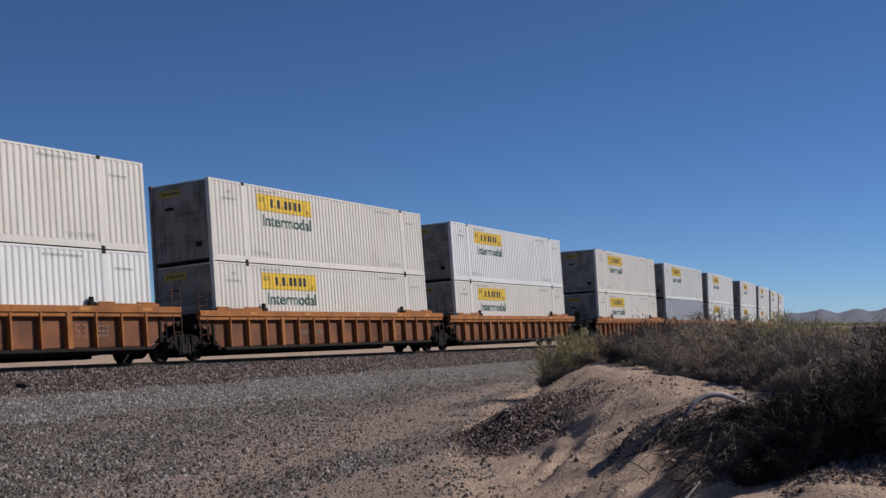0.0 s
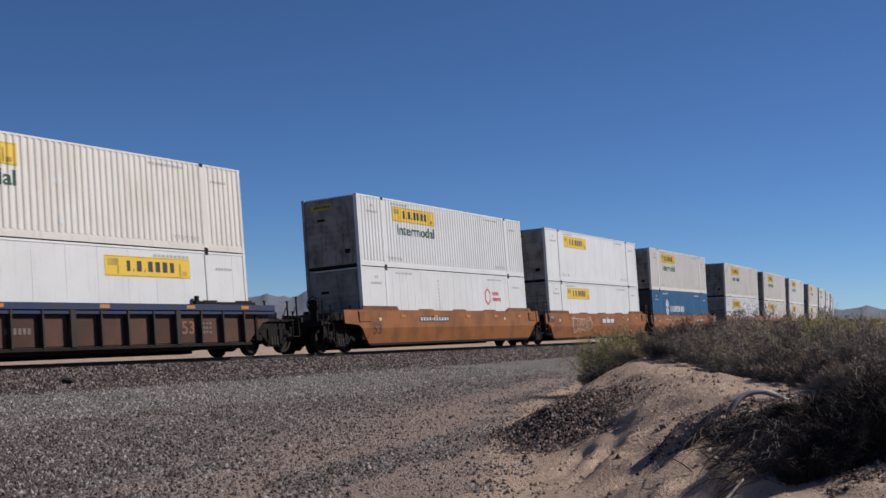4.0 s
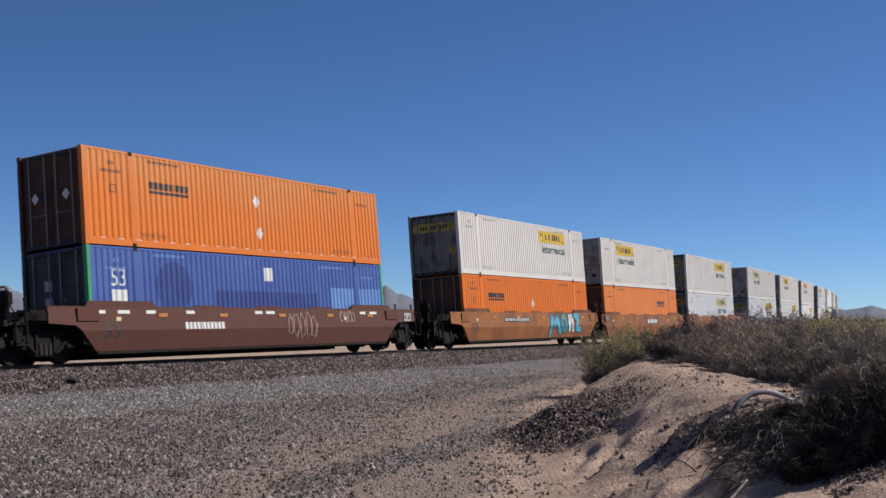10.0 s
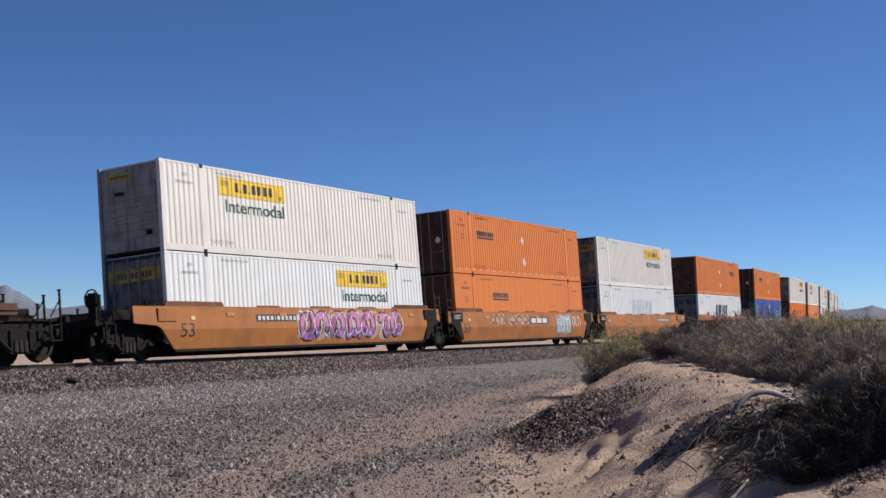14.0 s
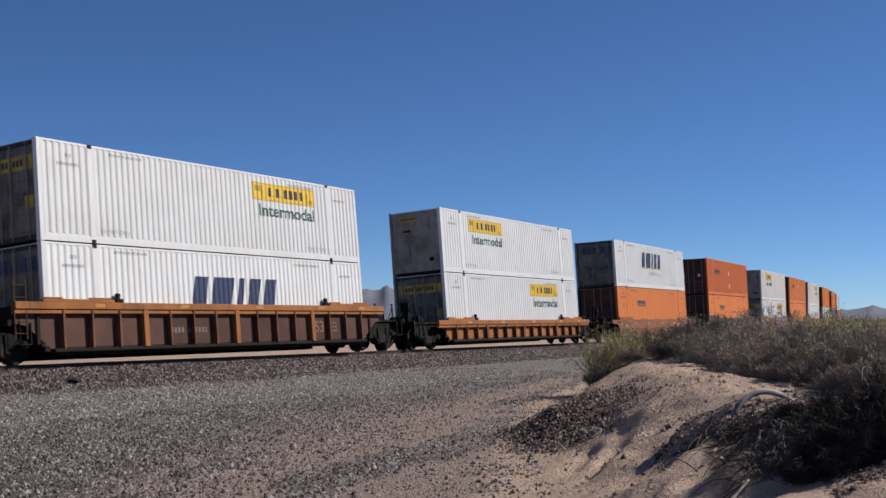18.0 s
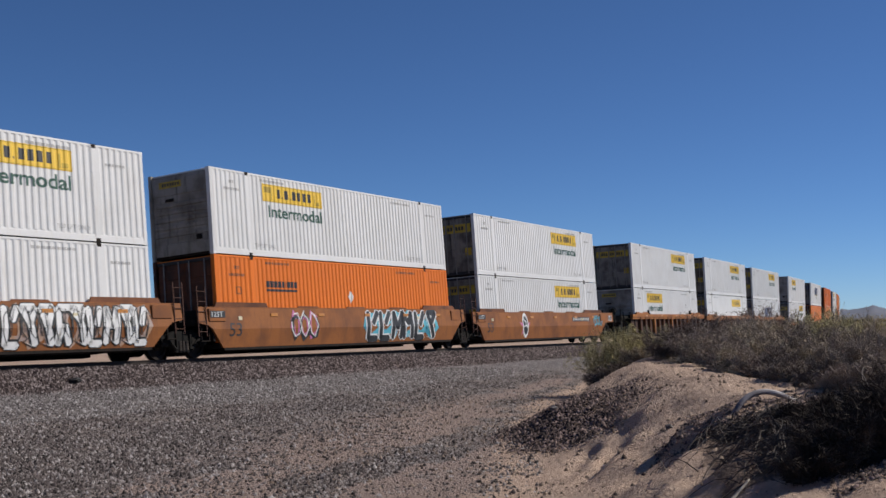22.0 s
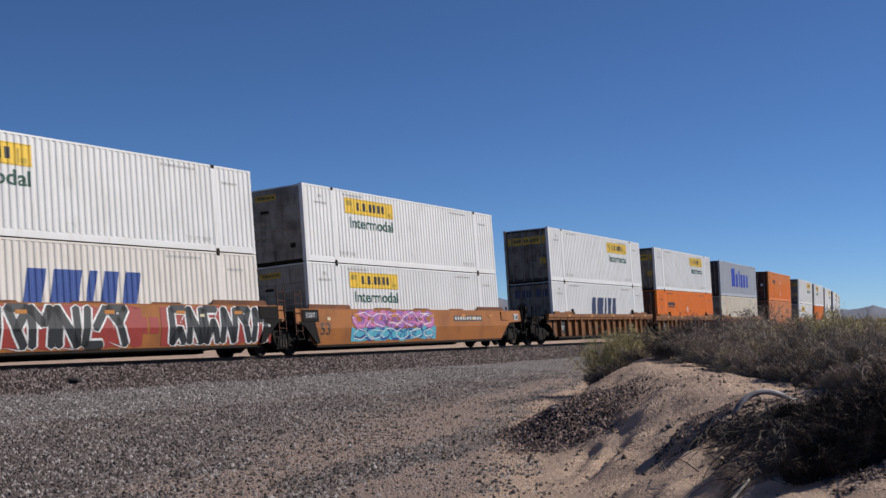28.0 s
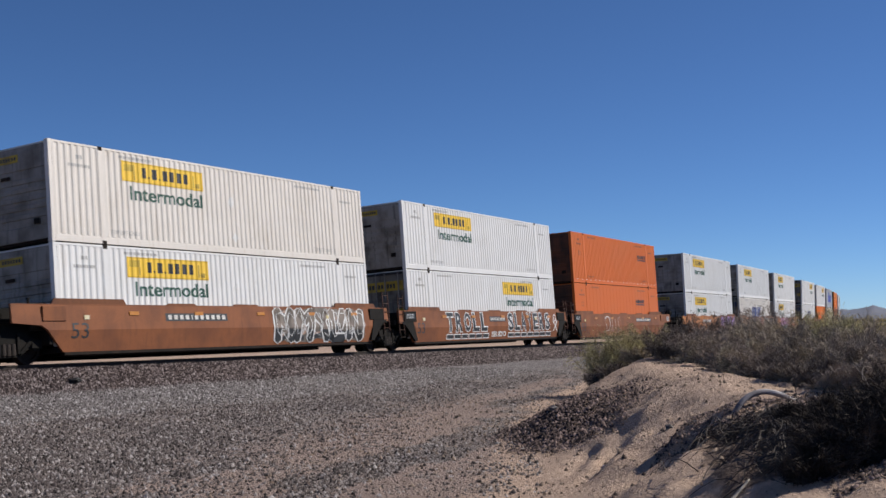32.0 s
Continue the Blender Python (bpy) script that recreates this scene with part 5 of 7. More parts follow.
piece(31, 0.6, 6.6, [(CYAN, 6, 0.30)], 35, 0.06, 0.94)
bubble(31, 0.8, 6.4, 6, 35, INK, None, 0.25, 0.02, 0.99, sharp=True, edge=SPRAY_WHITE)
bubble(32, 2.4, 7.7, 9, 36, SPRAY_WHITE, None, 0.20, 0.02, 0.98, PATCH_GREY, INK, sharp=True)
piece(32, 0.6, 1.7, [(SPRAY_WHITE, 3, 0.08)], 37, 0.6, 1.0)
piece(37, -5.5, 1.1, [(SPRAY_RED, 5, 0.10), (PURPLE, 8, 0.30), (PINK, 7, 0.14), (SPRAY_WHITE, 5, 0.03)], 38, 0.42, 1.0)
piece(37, -5.6, 1.2, [(CYAN, 0, 0), (INK_BLUE, 7, 0.09), (SPRAY_WHITE, 6, 0.035)], 39, 0.03, 0.50)
piece(38, -4.3, 2.2, [(SPRAY_RED, 0, 0)], 40, 0.0, 1.0)
bubble(38, -3.9, 1.7, 6, 40, INK, None, 0.27, 0.0, 1.0, sharp=True, edge=SPRAY_WHITE)
sprayed(38, "mark_bars", bars(2.0, 3.4, 0.55, 1.05, (1, 1, 1), 0.25), SPRAY_RED, "old red painted bars")
piece(38, 3.0, 8.4, [(SPRAY_RED, 0, 0)], 41, 0.0, 1.0)
bubble(38, 3.4, 8.2, 6, 41, INK, None, 0.27, 0.0, 1.0, sharp=True, edge=SPRAY_WHITE)
bubble(39, 2.6, 8.3, 5, 42, LAVENDER, ROSE, 0.46, 0.06, 0.97, LIME)
piece(40, -3.0, -0.6, [(PATCH_GREY, 4, 0.05)], 43)
piece(42, 1.6, 7.4, [(SMOKE, 0, 0), (PATCH_GREY, 6, 0.16), (INK, 6, 0.20)], 44, 0.04, 0.98)
bubble(42, 1.7, 7.3, 5, 45, SMOKE, INK, 0.34, 0.02, 0.99, None, SPRAY_WHITE, sharp=True, edge=SPRAY_WHITE)
zs, zb = SMOOTH_Z[41]
for word, x0, x1 in (("TROLL", -5.0, -0.7), ("SLAYERS", 1.5, 6.9)):
    wide = (x1 - x0) / len(word)
    for k, ch in enumerate(word):
        a, b = x0 + k * wide, x0 + (k + 0.76) * wide
        sprayed(41, "sprayed_letter", letters(ch, a - 0.04, b + 0.04, zb + 0.36, zs - 0.03, 0.075), SPRAY_WHITE, "white outline of a sprayed letter", 0.0)
        sprayed(41, "sprayed_letter", letters(ch, a, b, zb + 0.40, zs - 0.07, 0.03), INK, "black sprayed block letter", 0.004)
    count = 6 if x0 < 0 else 7
    sprayed(41, "sprayed_bar", bars(x0 - 0.04, x1, zb + 0.06, zb + 0.30, (1,) * count, 0.14), SPRAY_WHITE, "row of white outlined bars", 0.0)
    sprayed(41, "sprayed_bar", bars(x0, x1 - 0.04, zb + 0.10, zb + 0.26, (0.9,) * count, 0.24), INK, "row of black bars", 0.004)
sprayed(41, "sprayed_word", letters("SEUDO", -0.4, 1.2, zb + 0.12, zb + 0.36, 0.02), SPRAY_WHITE, "small white sprayed lettering", 0.004)
sprayed(41, "sprayed_figure", ribbon(ribbon(ribbon(bmesh.new(), [(7.2, zb + 0.3), (7.75, zb + 0.85)], 0.07), [(7.2, zb + 0.85), (7.75, zb + 0.3)], 0.07), [(7.48 + 0.17 * math.cos(j * 0.8), zb + 1.0 + 0.17 * math.sin(j * 0.8)) for j in range(9)], 0.06), SPRAY_WHITE, "sprayed ring over crossed lines", 0.002)
zs, zb = SMOOTH_Z[40]
sprayed(40, "sprayed_scribble", ribbon(bmesh.new(), [(-3.2 + 0.55 * math.cos(j * 0.55) * (0.75 + 0.25 * math.sin(j * 1.7)), zb + 0.75 + 0.42 * math.sin(j * 0.55 + 0.4 * math.sin(j))) for j in range(17)], 0.03), SPRAY_WHITE, "thin white sprayed scribble", 0.002)
zs, zb = SMOOTH_Z[18]
zl, zh = zb + 0.34, zs - 0.2
MONZ = ((CYAN, [[(1.75, zb + 0.10), (1.95, zb + 0.5), (2.1, zh)], [(2.1, zh), (2.5, zl + 0.3), (2.95, zh)], [(2.95, zh), (3.05, zl + 0.05), (3.2, zl)]]),
        (CYAN, [[(3.85 + 0.33 * math.cos(j * 0.7), (zl + zh) / 2 + 0.02 + (zh - zl) * 0.5 * math.sin(j * 0.7)) for j in range(10)]]),
        (SPRAY_WHITE, [[(4.62, zl + 0.08), (4.66, zh)], [(4.66, zh - 0.06), (5.0, zh - 0.02), (5.12, zl + 0.3), (5.16, zl + 0.04)]]),
        (CYAN, [[(5.5, zh), (6.1, zh + 0.02), (5.6, zl + 0.1), (6.25, zl + 0.04)]]))
for ink, runs in MONZ:
    for fat, paint, lift, text in ((0.46, INK, 0.002, "black outline of a sprayed letter"), (0.32, ink, 0.006, "blue and white sprayed letter")):
        bm = bmesh.new()
        for run in runs:
            pts = [((p[0] + (q[0] - p[0]) * t), p[1] + (q[1] - p[1]) * t) for p, q in zip(run, run[1:]) for t in (0.0, 0.5)] + [run[-1]]
            ribbon(bm, pts, fat)
            for p in run:
                bm.faces.new([bm.verts.new((p[0] + fat * 0.5 * math.cos(j * math.pi / 4), 0, p[1] + fat * 0.5 * math.sin(j * math.pi / 4))) for j in range(8)])
        sprayed(18, "sprayed_letter", bm, paint, text, lift)
# the weight notice on the tan ribbed cars
for i in (34, 35, 36):
    pl = part("dark_panel", shared("dark_panel", lambda: blocks((-7.5, -6.6, -1.345, -1.334, 0.36, 1.08)), GASKET), GASKET, CAR_AT[i], "dark painted panel")

    def weight():
        bm = letters("125T", -7.42, -6.72, 0.55, 0.78)
        for v in bm.verts:
            v.co.y = -1.349
        return bm
    part("weight_lettering", shared("weight_lettering", weight, PAPER), PAPER, pl, "pale stencilled 125T")


# ---- ground, ballast and track ----
def smooth01(a):
    a = np.clip(a, 0.0, 1.0)
    return a * a * (3 - 2 * a)


FWD = np.array((math.cos(radians(33.17)), math.sin(radians(33.17))))
RGT = np.array((FWD[1], -FWD[0]))
_grain = np.random.RandomState(7)
LATTICE = _grain.rand(64, 64)


def value_noise(x, y, size):
    u, v = np.asarray(x) / size, np.asarray(y) / size
    i, j = np.floor(u).astype(int), np.floor(v).astype(int)
    fu, fv = smooth01(u - i), smooth01(v - j)
    g = LATTICE
    return (g[i % 64, j % 64] * (1 - fu) + g[(i + 1) % 64, j % 64] * fu) * (1 - fv) + (g[i % 64, (j + 1) % 64] * (1 - fu) + g[(i + 1) % 64, (j + 1) % 64] * fu) * fv


def toe(d):
    """How far right of the middle line the sand bank begins, at a distance ahead of the tripod."""
    return np.interp(d, (-30, 0, 9, 14, 20, 26, 32, 40, 60, 110), (-2.0, -0.6, 0.1, 0.95, 1.05, 2.0, 3.3, 5.2, 13.0, 40.0))


# rain gullies down the bank: distance and metres up the slope at both ends, depth, width
FURROWS = ((13.6, 0.8, 15.5, 1.45, 0.09, 0.15), (11.4, 1.55, 12.5, 2.1, 0.10, 0.15), (12.9, 1.5, 14.6, 2.1, 0.06, 0.13), (9.6, 1.0, 10.8, 1.6, 0.05, 0.13), (10.4, 2.0, 11.2, 2.6, 0.09, 0.16), (14.6, 0.75, 16.2, 1.05, 0.05, 0.12))


def ground_z(x, y):
    """Height of the ground: a level yard that falls gently along the track, and the sand bank by the road."""
    x, y = np.asarray(x, float), np.asarray(y, float)
    z = SLOPE * np.clip(x, -60, 420)
    d, r = x * FWD[0] + y * FWD[1], x * RGT[0] + y * RGT[1]
    inside = r - toe(d)
    rise = np.interp(d, (-6, 2, 9, 13, 20, 27, 34, 42, 60), (0.0, 0.3, 0.85, 0.98, 1.07, 1.11, 0.95, 0.6, 0.0))
    width = np.interp(d, (0, 9, 14, 20, 27, 40), (3.6, 3.4, 3.1, 2.8, 2.6, 2.6))
    bank = rise * smooth01(inside / width) * (1 - 0.55 * smooth01((inside - 9) / 10))
    lump = value_noise(x, y, 1.3) * 0.19 + value_noise(x + 9, y, 0.45) * 0.11 + value_noise(x, y + 7, 0.19) * 0.055 - 0.172
    z = z + bank + lump * smooth01(inside / 1.5) * (rise > 0)
    z = z + 0.34 * np.exp(-(((d - 19.2) / 1.5) ** 2 + ((inside - 0.75) / 0.85) ** 2))
    for d0, in0, d1, in1, up, wide in FURROWS:
        lx, ly = d1 - d0, in1 - in0
        size = math.hypot(lx, ly)
        along = ((d - d0) * lx + (inside - in0) * ly) / size
        across = ((inside - in0) * lx - (d - d0) * ly) / size
        across = across + 0.12 * (value_noise(x, y, 0.8) - 0.5)
        z = z + up * (np.exp(-((across - wide) / wide) ** 2) - np.exp(-((across + wide * 0.8) / wide) ** 2)) * smooth01((along + 0.3) / 0.6) * smooth01((size + 0.3 - along) / 0.6)
    z = z + (value_noise(x, y, 2.7) - 0.5) * 0.05 + (value_noise(x, y + 5, 0.6) - 0.5) * 0.02
    z = z + 0.13 * np.exp(-(((d - 13.2) / 0.75) ** 2 + ((r - 3.15) / 0.45) ** 2))
    off = line_offset(x, y)
    z = z + 0.17 * smooth01((9.5 - off) / 4.5) * smooth01((off - 0.3) / 1.4)
    far = np.hypot(x, y)
    return z + (value_noise(x, y, 31.0) - 0.5) * 0.5 * smooth01((far - 70) / 200)


def spread(lo, hi, step, out, grow=1.28):
    """Grid lines: even where the camera looks, then ever wider out to the horizon."""
    mid = list(np.arange(lo, hi + 1e-6, step))
    left, right, w = [lo], [hi], step
    while left[-1] > -out:
        w *= grow
        left.append(left[-1] - w)
        right.append(right[-1] + w)
    return np.array(left[:0:-1] + mid + right[1:])


def grid_mesh(name, gx, gy, z_of, mat, smooth=True):
    X, Y = np.meshgrid(gx, gy, indexing="ij")
    Z = z_of(X, Y)
    n, m = X.shape
    verts = np.stack([X, Y, Z], -1).reshape(-1, 3)
    idx = np.arange(n * m).reshape(n, m)
    faces = np.stack([idx[:-1, :-1], idx[1:, :-1], idx[1:, 1:], idx[:-1, 1:]], -1).reshape(-1, 4)
    me = bpy.data.meshes.new(name)
    me.from_pydata(verts.tolist(), [], faces.tolist())
    me.materials.append(mat)
    if smooth:
        me.shade_smooth()
    return me


def line_offset(x, y):
    """Distance from the track's centre line (near side positive) and metres along it, for points close to the bend."""
    x, y = np.asarray(x, float), np.asarray(y, float)
    yy = np.interp(x, LINE_X[_zero - 200:_zero + 420], LINE_Y[_zero - 200:_zero + 420])
    tt = np.interp(x, LINE_X[_zero - 200:_zero + 420], _turn[_zero - 200:_zero + 420])
    return (yy - y) * np.cos(tt)


def earth_material():
    """Sand with pale grey road gravel in a band along the ballast, stones and wheel marks."""
    m = bpy.data.materials.new("desert_ground")
    m.use_nodes = True
    nt = m.node_tree
    n, ln = nt.nodes, nt.links
    bsdf = n["Principled BSDF"]
    bsdf.inputs["Roughness"].default_value = 0.95
    bsdf.inputs["Specular IOR Level"].default_value = 0.15
    tc = n.new("ShaderNodeTexCoord")
    att = n.new("ShaderNodeAttribute")
    att.attribute_name = "cover"
    sep = n.new("ShaderNodeSeparateColor")
    fresh = att.outputs["Alpha"]
    ln.new(att.outputs["Color"], sep.inputs[0])

    def noisy(sc, detail=5.0):
        t = n.new("ShaderNodeTexNoise")
        t.inputs["Scale"].default_value, t.inputs["Detail"].default_value, t.inputs["Roughness"].default_value = sc, detail, 0.65
        ln.new(tc.outputs["Object"], t.inputs["Vector"])
        return t.outputs[0]

    def cells(sc):
        t = n.new("ShaderNodeTexVoronoi")
        t.inputs["Scale"].default_value = sc
        ln.new(tc.outputs["Object"], t.inputs["Vector"])
        return t

    def mixed(fac, a, b, kind="MIX"):
        x = n.new("ShaderNodeMix")
        x.data_type, x.blend_type = "RGBA", kind
        for value, slot in ((fac, 0), (a, 6), (b, 7)):
            if isinstance(value, (int, float)):
                x.inputs[slot].default_value = value
            elif isinstance(value, tuple):
                x.inputs[slot].default_value = (*value, 1.0)
            else:
                ln.new(value, x.inputs[slot])
        return x.outputs[2]

    def ramp(value, lo, hi, top=1.0, low=0.0):
        r = n.new("ShaderNodeMapRange")
        r.inputs[1].default_value, r.inputs[2].default_value, r.inputs[3].default_value, r.inputs[4].default_value = lo, hi, low, top
        ln.new(value, r.inputs[0])
        return r.outputs[0]

    def add(a, b):
        x = n.new("ShaderNodeMath")
        ln.new(a, x.inputs[0])
        ln.new(b, x.inputs[1])
        return x.outputs[0]

    sand = mixed(ramp(noisy(0.5), 0.35, 0.7), (0.485, 0.352, 0.268), (0.385, 0.276, 0.210))
    sand = mixed(ramp(noisy(9.0), 0.45, 0.8, 0.55), sand, (0.53, 0.405, 0.320))
    sand = mixed(ramp(noisy(30.0), 0.54, 0.72, 0.6), sand, (0.17, 0.122, 0.095))
    stone = cells(26.0)
    gravel = mixed(ramp(stone.outputs["Color"], 0.15, 0.85), (0.026, 0.021, 0.021), (0.34, 0.308, 0.296))
    strips = ramp(fresh, -1.0, 0.0, 0.0, 1.0)
    dusty = mixed(ramp(noisy(0.9), 0.34, 0.66, 0.6), gravel, (0.25, 0.190, 0.160))
    gravel = mixed(fresh, dusty, mixed(0.25, gravel, (0.225, 0.212, 0.216)))
    gravel = mixed(ramp(add(strips, ramp(noisy(5.0), 0.2, 0.8, 0.35, -0.35)), 0.3, 0.7, 0.85), gravel, (0.315, 0.236, 0.200))
    edge = ramp(add(sep.outputs[0], ramp(noisy(1.7), 0.2, 0.8, 0.30, -0.30)), 0.1, 0.9)
    fine = ramp(add(edge, ramp(noisy(16.0), 0.25, 0.75, 0.5, -0.5)), 0.4, 0.6)
    colour = mixed(fine, sand, gravel)
    scrub = mixed(ramp(noisy(0.25), 0.4, 0.62), (0.15, 0.112, 0.078), (0.085, 0.075, 0.048))
    colour = mixed(sep.outputs[1], colour, scrub)
    # dark soil and litter, which also carries the brush's painted shade on the bank
    soil_shade = mixed(ramp(noisy(6.0), 0.4, 0.7), (0.085, 0.062, 0.054), (0.20, 0.144, 0.114))
    colour = mixed(ramp(add(sep.outputs[2], ramp(noisy(3.0), 0.2, 0.8, 0.3, -0.3)), 0.4, 0.6), colour, soil_shade)
    colour = mixed(1.0, colour, mixed(noisy(55.0), (0.72, 0.72, 0.72), (1.28, 1.28, 1.28)), "MULTIPLY")
    ln.new(colour, bsdf.inputs["Base Color"])
    b = n.new("ShaderNodeBump")
    b.inputs["Strength"].default_value, b.inputs["Distance"].default_value = 0.9, 0.05
    cell = n.new("ShaderNodeMath")
    cell.operation = "MULTIPLY"
    ln.new(ramp(stone.outputs["Distance"], 0.0, 0.6, 0.0, 0.8), cell.inputs[0])
    ln.new(fine, cell.inputs[1])
    height = add(cell.outputs[0], noisy(22.0))
    ln.new(height, b.inputs["Height"])
    ln.new(b.outputs[0], bsdf.inputs["Normal"])
    return m


EARTH = earth_material()
gx = np.concatenate([(g := spread(2.0, 62.0, 0.24, 3400))[g < 7.9], np.arange(8.0, 19.0, 0.085), g[g > 19.1]])
gy = np.concatenate([(g := spread(-8.0, 44.0, 0.24, 3400))[g < 1.9], np.arange(2.0, 11.0, 0.085), g[g > 11.1]])
ground_me = grid_mesh("ground", gx, gy, ground_z, EARTH)
_co = np.empty(len(ground_me.vertices) * 3)
ground_me.vertices.foreach_get("co", _co)
_co = _co.reshape(-1, 3)
_off = line_offset(_co[:, 0], _co[:, 1])
_d, _r = _co[:, 0] * FWD[0] + _co[:, 1] * FWD[1], _co[:, 0] * RGT[0] + _co[:, 1] * RGT[1]
_in = _r - toe(_d)
_far = np.hypot(_co[:, 0], _co[:, 1])
_road = smooth01((27.0 - _off) / 9.0) * smooth01((_off + 6) / 4.0) * smooth01((0.55 - _in) / 1.7)
_road = np.where(_far > 160, 0, _road)
_tracks = 0.4 * np.exp(-((_off - 15.6) / 0.6) ** 2) + 0.4 * np.exp(-((_off - 17.4) / 0.6) ** 2)
_road = np.clip(_road + _tracks * (_in < 0), 0, 1)


def worn(d, r):
    """Long dusty strips on the road, where traffic has ground the stones into the dirt."""
    along, across = d + 0.29 * r, r - 0.29 * d
    strip = 0.6 * value_noise(along / 5.0, across, 1.1) + 0.4 * value_noise(along / 2.0 + 9, across + 5, 0.5)
    return smooth01((strip - 0.27) * 3.6) * smooth01((across + 11.5) / 6.0)


def ruts(d, r):
    """Where wheels have pressed the loose stones aside on the road."""
    w = r - 0.29 * d + 0.5 * (value_noise(d, r, 4.0) - 0.5)
    return np.clip(np.exp(-((w + 9.6) / 0.4) ** 2) * 0.7 + np.exp(-((w + 7.7) / 0.42) ** 2) + np.exp(-((w + 5.9) / 0.36) ** 2) + 0.6 * np.exp(-((w + 12.4) / 0.5) ** 2), 0, 1)


_road = np.clip(_road + 0.22 * smooth01((-0.3 - _in) / 2.5) - 0.25 * ruts(_d, _r), 0, 1)
_scrub = smooth01((_far - 110) / 60.0) * (_off < -8) + smooth01((_far - 45) / 30.0) * (_off > 8)
# Soil under the heap, then brush shade painted over the bank with its litter.
_rubble_shade = np.exp(-(((_d - 18.6) / 1.7) ** 2 + ((_in - 0.9) / 0.95) ** 2)) * 0.8 + 0.9 * smooth01((_in - 1.6) / 0.7) * smooth01((13.2 - _d) / 1.6) * smooth01((_d - 9.2) / 0.6)
_att = ground_me.color_attributes.new("cover", "FLOAT_COLOR", "POINT")
_att.data.foreach_set("color", np.stack([_road, np.clip(_scrub, 0, 1), np.clip(_rubble_shade, 0, 1), smooth01((9.5 - _off) / 3.5) * smooth01((value_noise(_co[:, 0], _co[:, 1], 2.0) + 0.25) * 1.4) - worn(_d, _r) * smooth01((_off - 7.5) / 2.5)], 1).ravel())
ground = tagged(new("ground", ground_me), "sandy desert ground with a grey gravel road", "ground", kind="structure")


def stone_material(name, dark, light, warm, share=0.6):
    m = bpy.data.materials.new(name)
    m.use_nodes = True
    n, ln = m.node_tree.nodes, m.node_tree.links
    geo = n.new("ShaderNodeNewGeometry")
    r = n.new("ShaderNodeValToRGB")
    r.color_ramp.elements[0].color, r.color_ramp.elements[1].color = (*dark, 1), (*light, 1)
    e = r.color_ramp.elements.new(share)
    e.color = (*warm, 1)
    ln.new(geo.outputs["Random Per Island"], r.inputs[0])
    ln.new(r.outputs[0], n["Principled BSDF"].inputs["Base Color"])
    n["Principled BSDF"].inputs["Roughness"].default_value = 0.9
    n["Principled BSDF"].inputs["Specular IOR Level"].default_value = 0.2
    return m


BALLAST = stone_material("ballast_stone", (0.014, 0.010, 0.011), (0.34, 0.29, 0.285), (0.062, 0.045, 0.044))
GRAVEL = stone_material("road_gravel", (0.012, 0.010, 0.010), (0.40, 0.370, 0.362), (0.150, 0.123, 0.117), 0.75)
PALE_GRAVEL = stone_material("pale_road_gravel", (0.042, 0.036, 0.036), (0.50, 0.473, 0.468), (0.180, 0.160, 0.157), 0.7)
RUBBLE = stone_material("dark_rubble", (0.020, 0.014, 0.014), (0.28, 0.205, 0.188), (0.085, 0.060, 0.057))
PEBBLE = stone_material("desert_pebble", (0.07, 0.05, 0.045), (0.34, 0.26, 0.20), (0.16, 0.115, 0.09))

OCTA_V = np.array([(1, 0, 0), (-1, 0, 0), (0, 1, 0), (0, -1, 0), (0, 0, 1), (0, 0, -0.6)], float)
OCTA_F = np.array([(0, 2, 4), (2, 1, 4), (1, 3, 4), (3, 0, 4), (2, 0, 5), (1, 2, 5), (3, 1, 5), (0, 3, 5)])


def stones(name, px, py, pz, size, mat, label, seed, half=False):
    """A bed of loose angular stones, each turned and shaped by chance; half: only the part above the ground."""
    g = np.random.RandomState(seed)
    n = len(px)
    a = g.rand(n) * 6.283
    shape, sides = (OCTA_V[:5], OCTA_F[:4]) if half else (OCTA_V, OCTA_F)
    m, k = len(shape), len(sides)
    jag = 1 + (g.rand(n, m, 1) - 0.5) * 0.8
    v = shape[None] * jag * (np.stack([0.7 + 0.6 * g.rand(n), 0.7 + 0.6 * g.rand(n), 0.65 + 0.75 * g.rand(n)], 1)[:, None] * np.asarray(size)[:, None, None])
    v[:, 4, :2] += (g.rand(n, 2) - 0.5) * 0.9 * np.asarray(size)[:, None]
    c, s = np.cos(a)[:, None], np.sin(a)[:, None]
    out = np.stack([v[..., 0] * c - v[..., 1] * s + px[:, None], v[..., 0] * s + v[..., 1] * c + py[:, None], v[..., 2] + (g.rand(n)[:, None] - 0.5) * v[..., 0] * (0.3 if half else 0.8) + pz[:, None]], -1)
    f = sides[None] + (np.arange(n) * m)[:, None, None]
    me = bpy.data.meshes.new(name)
    me.vertices.add(n * m)
    me.vertices.foreach_set("co", out.ravel())
    me.loops.add(n * k * 3)
    me.loops.foreach_set("vertex_index", f.ravel().astype(np.int32))
    me.polygons.add(n * k)
    me.polygons.foreach_set("loop_start", np.arange(0, n * k * 3, 3, dtype=np.int32))
    me.update(calc_edges=True)
    me.materials.append(mat)
    return tagged(new(name, me), label, "stones", kind="stuff")


# the ballast bed follows the line, tilted with it
def bed_point(s, off, up):
    """A point beside the track: off metres to the near side, up metres above the rail's foot plane."""
    x, y = line_at(s)
    t = np.interp(s, LINE_S, _turn)
    c = cant_at(s)
    return x + math.sin(t) * off * math.cos(c), y - math.cos(t) * off * math.cos(c), BASE + slope_z(s) + up * math.cos(c) + off * math.sin(c)


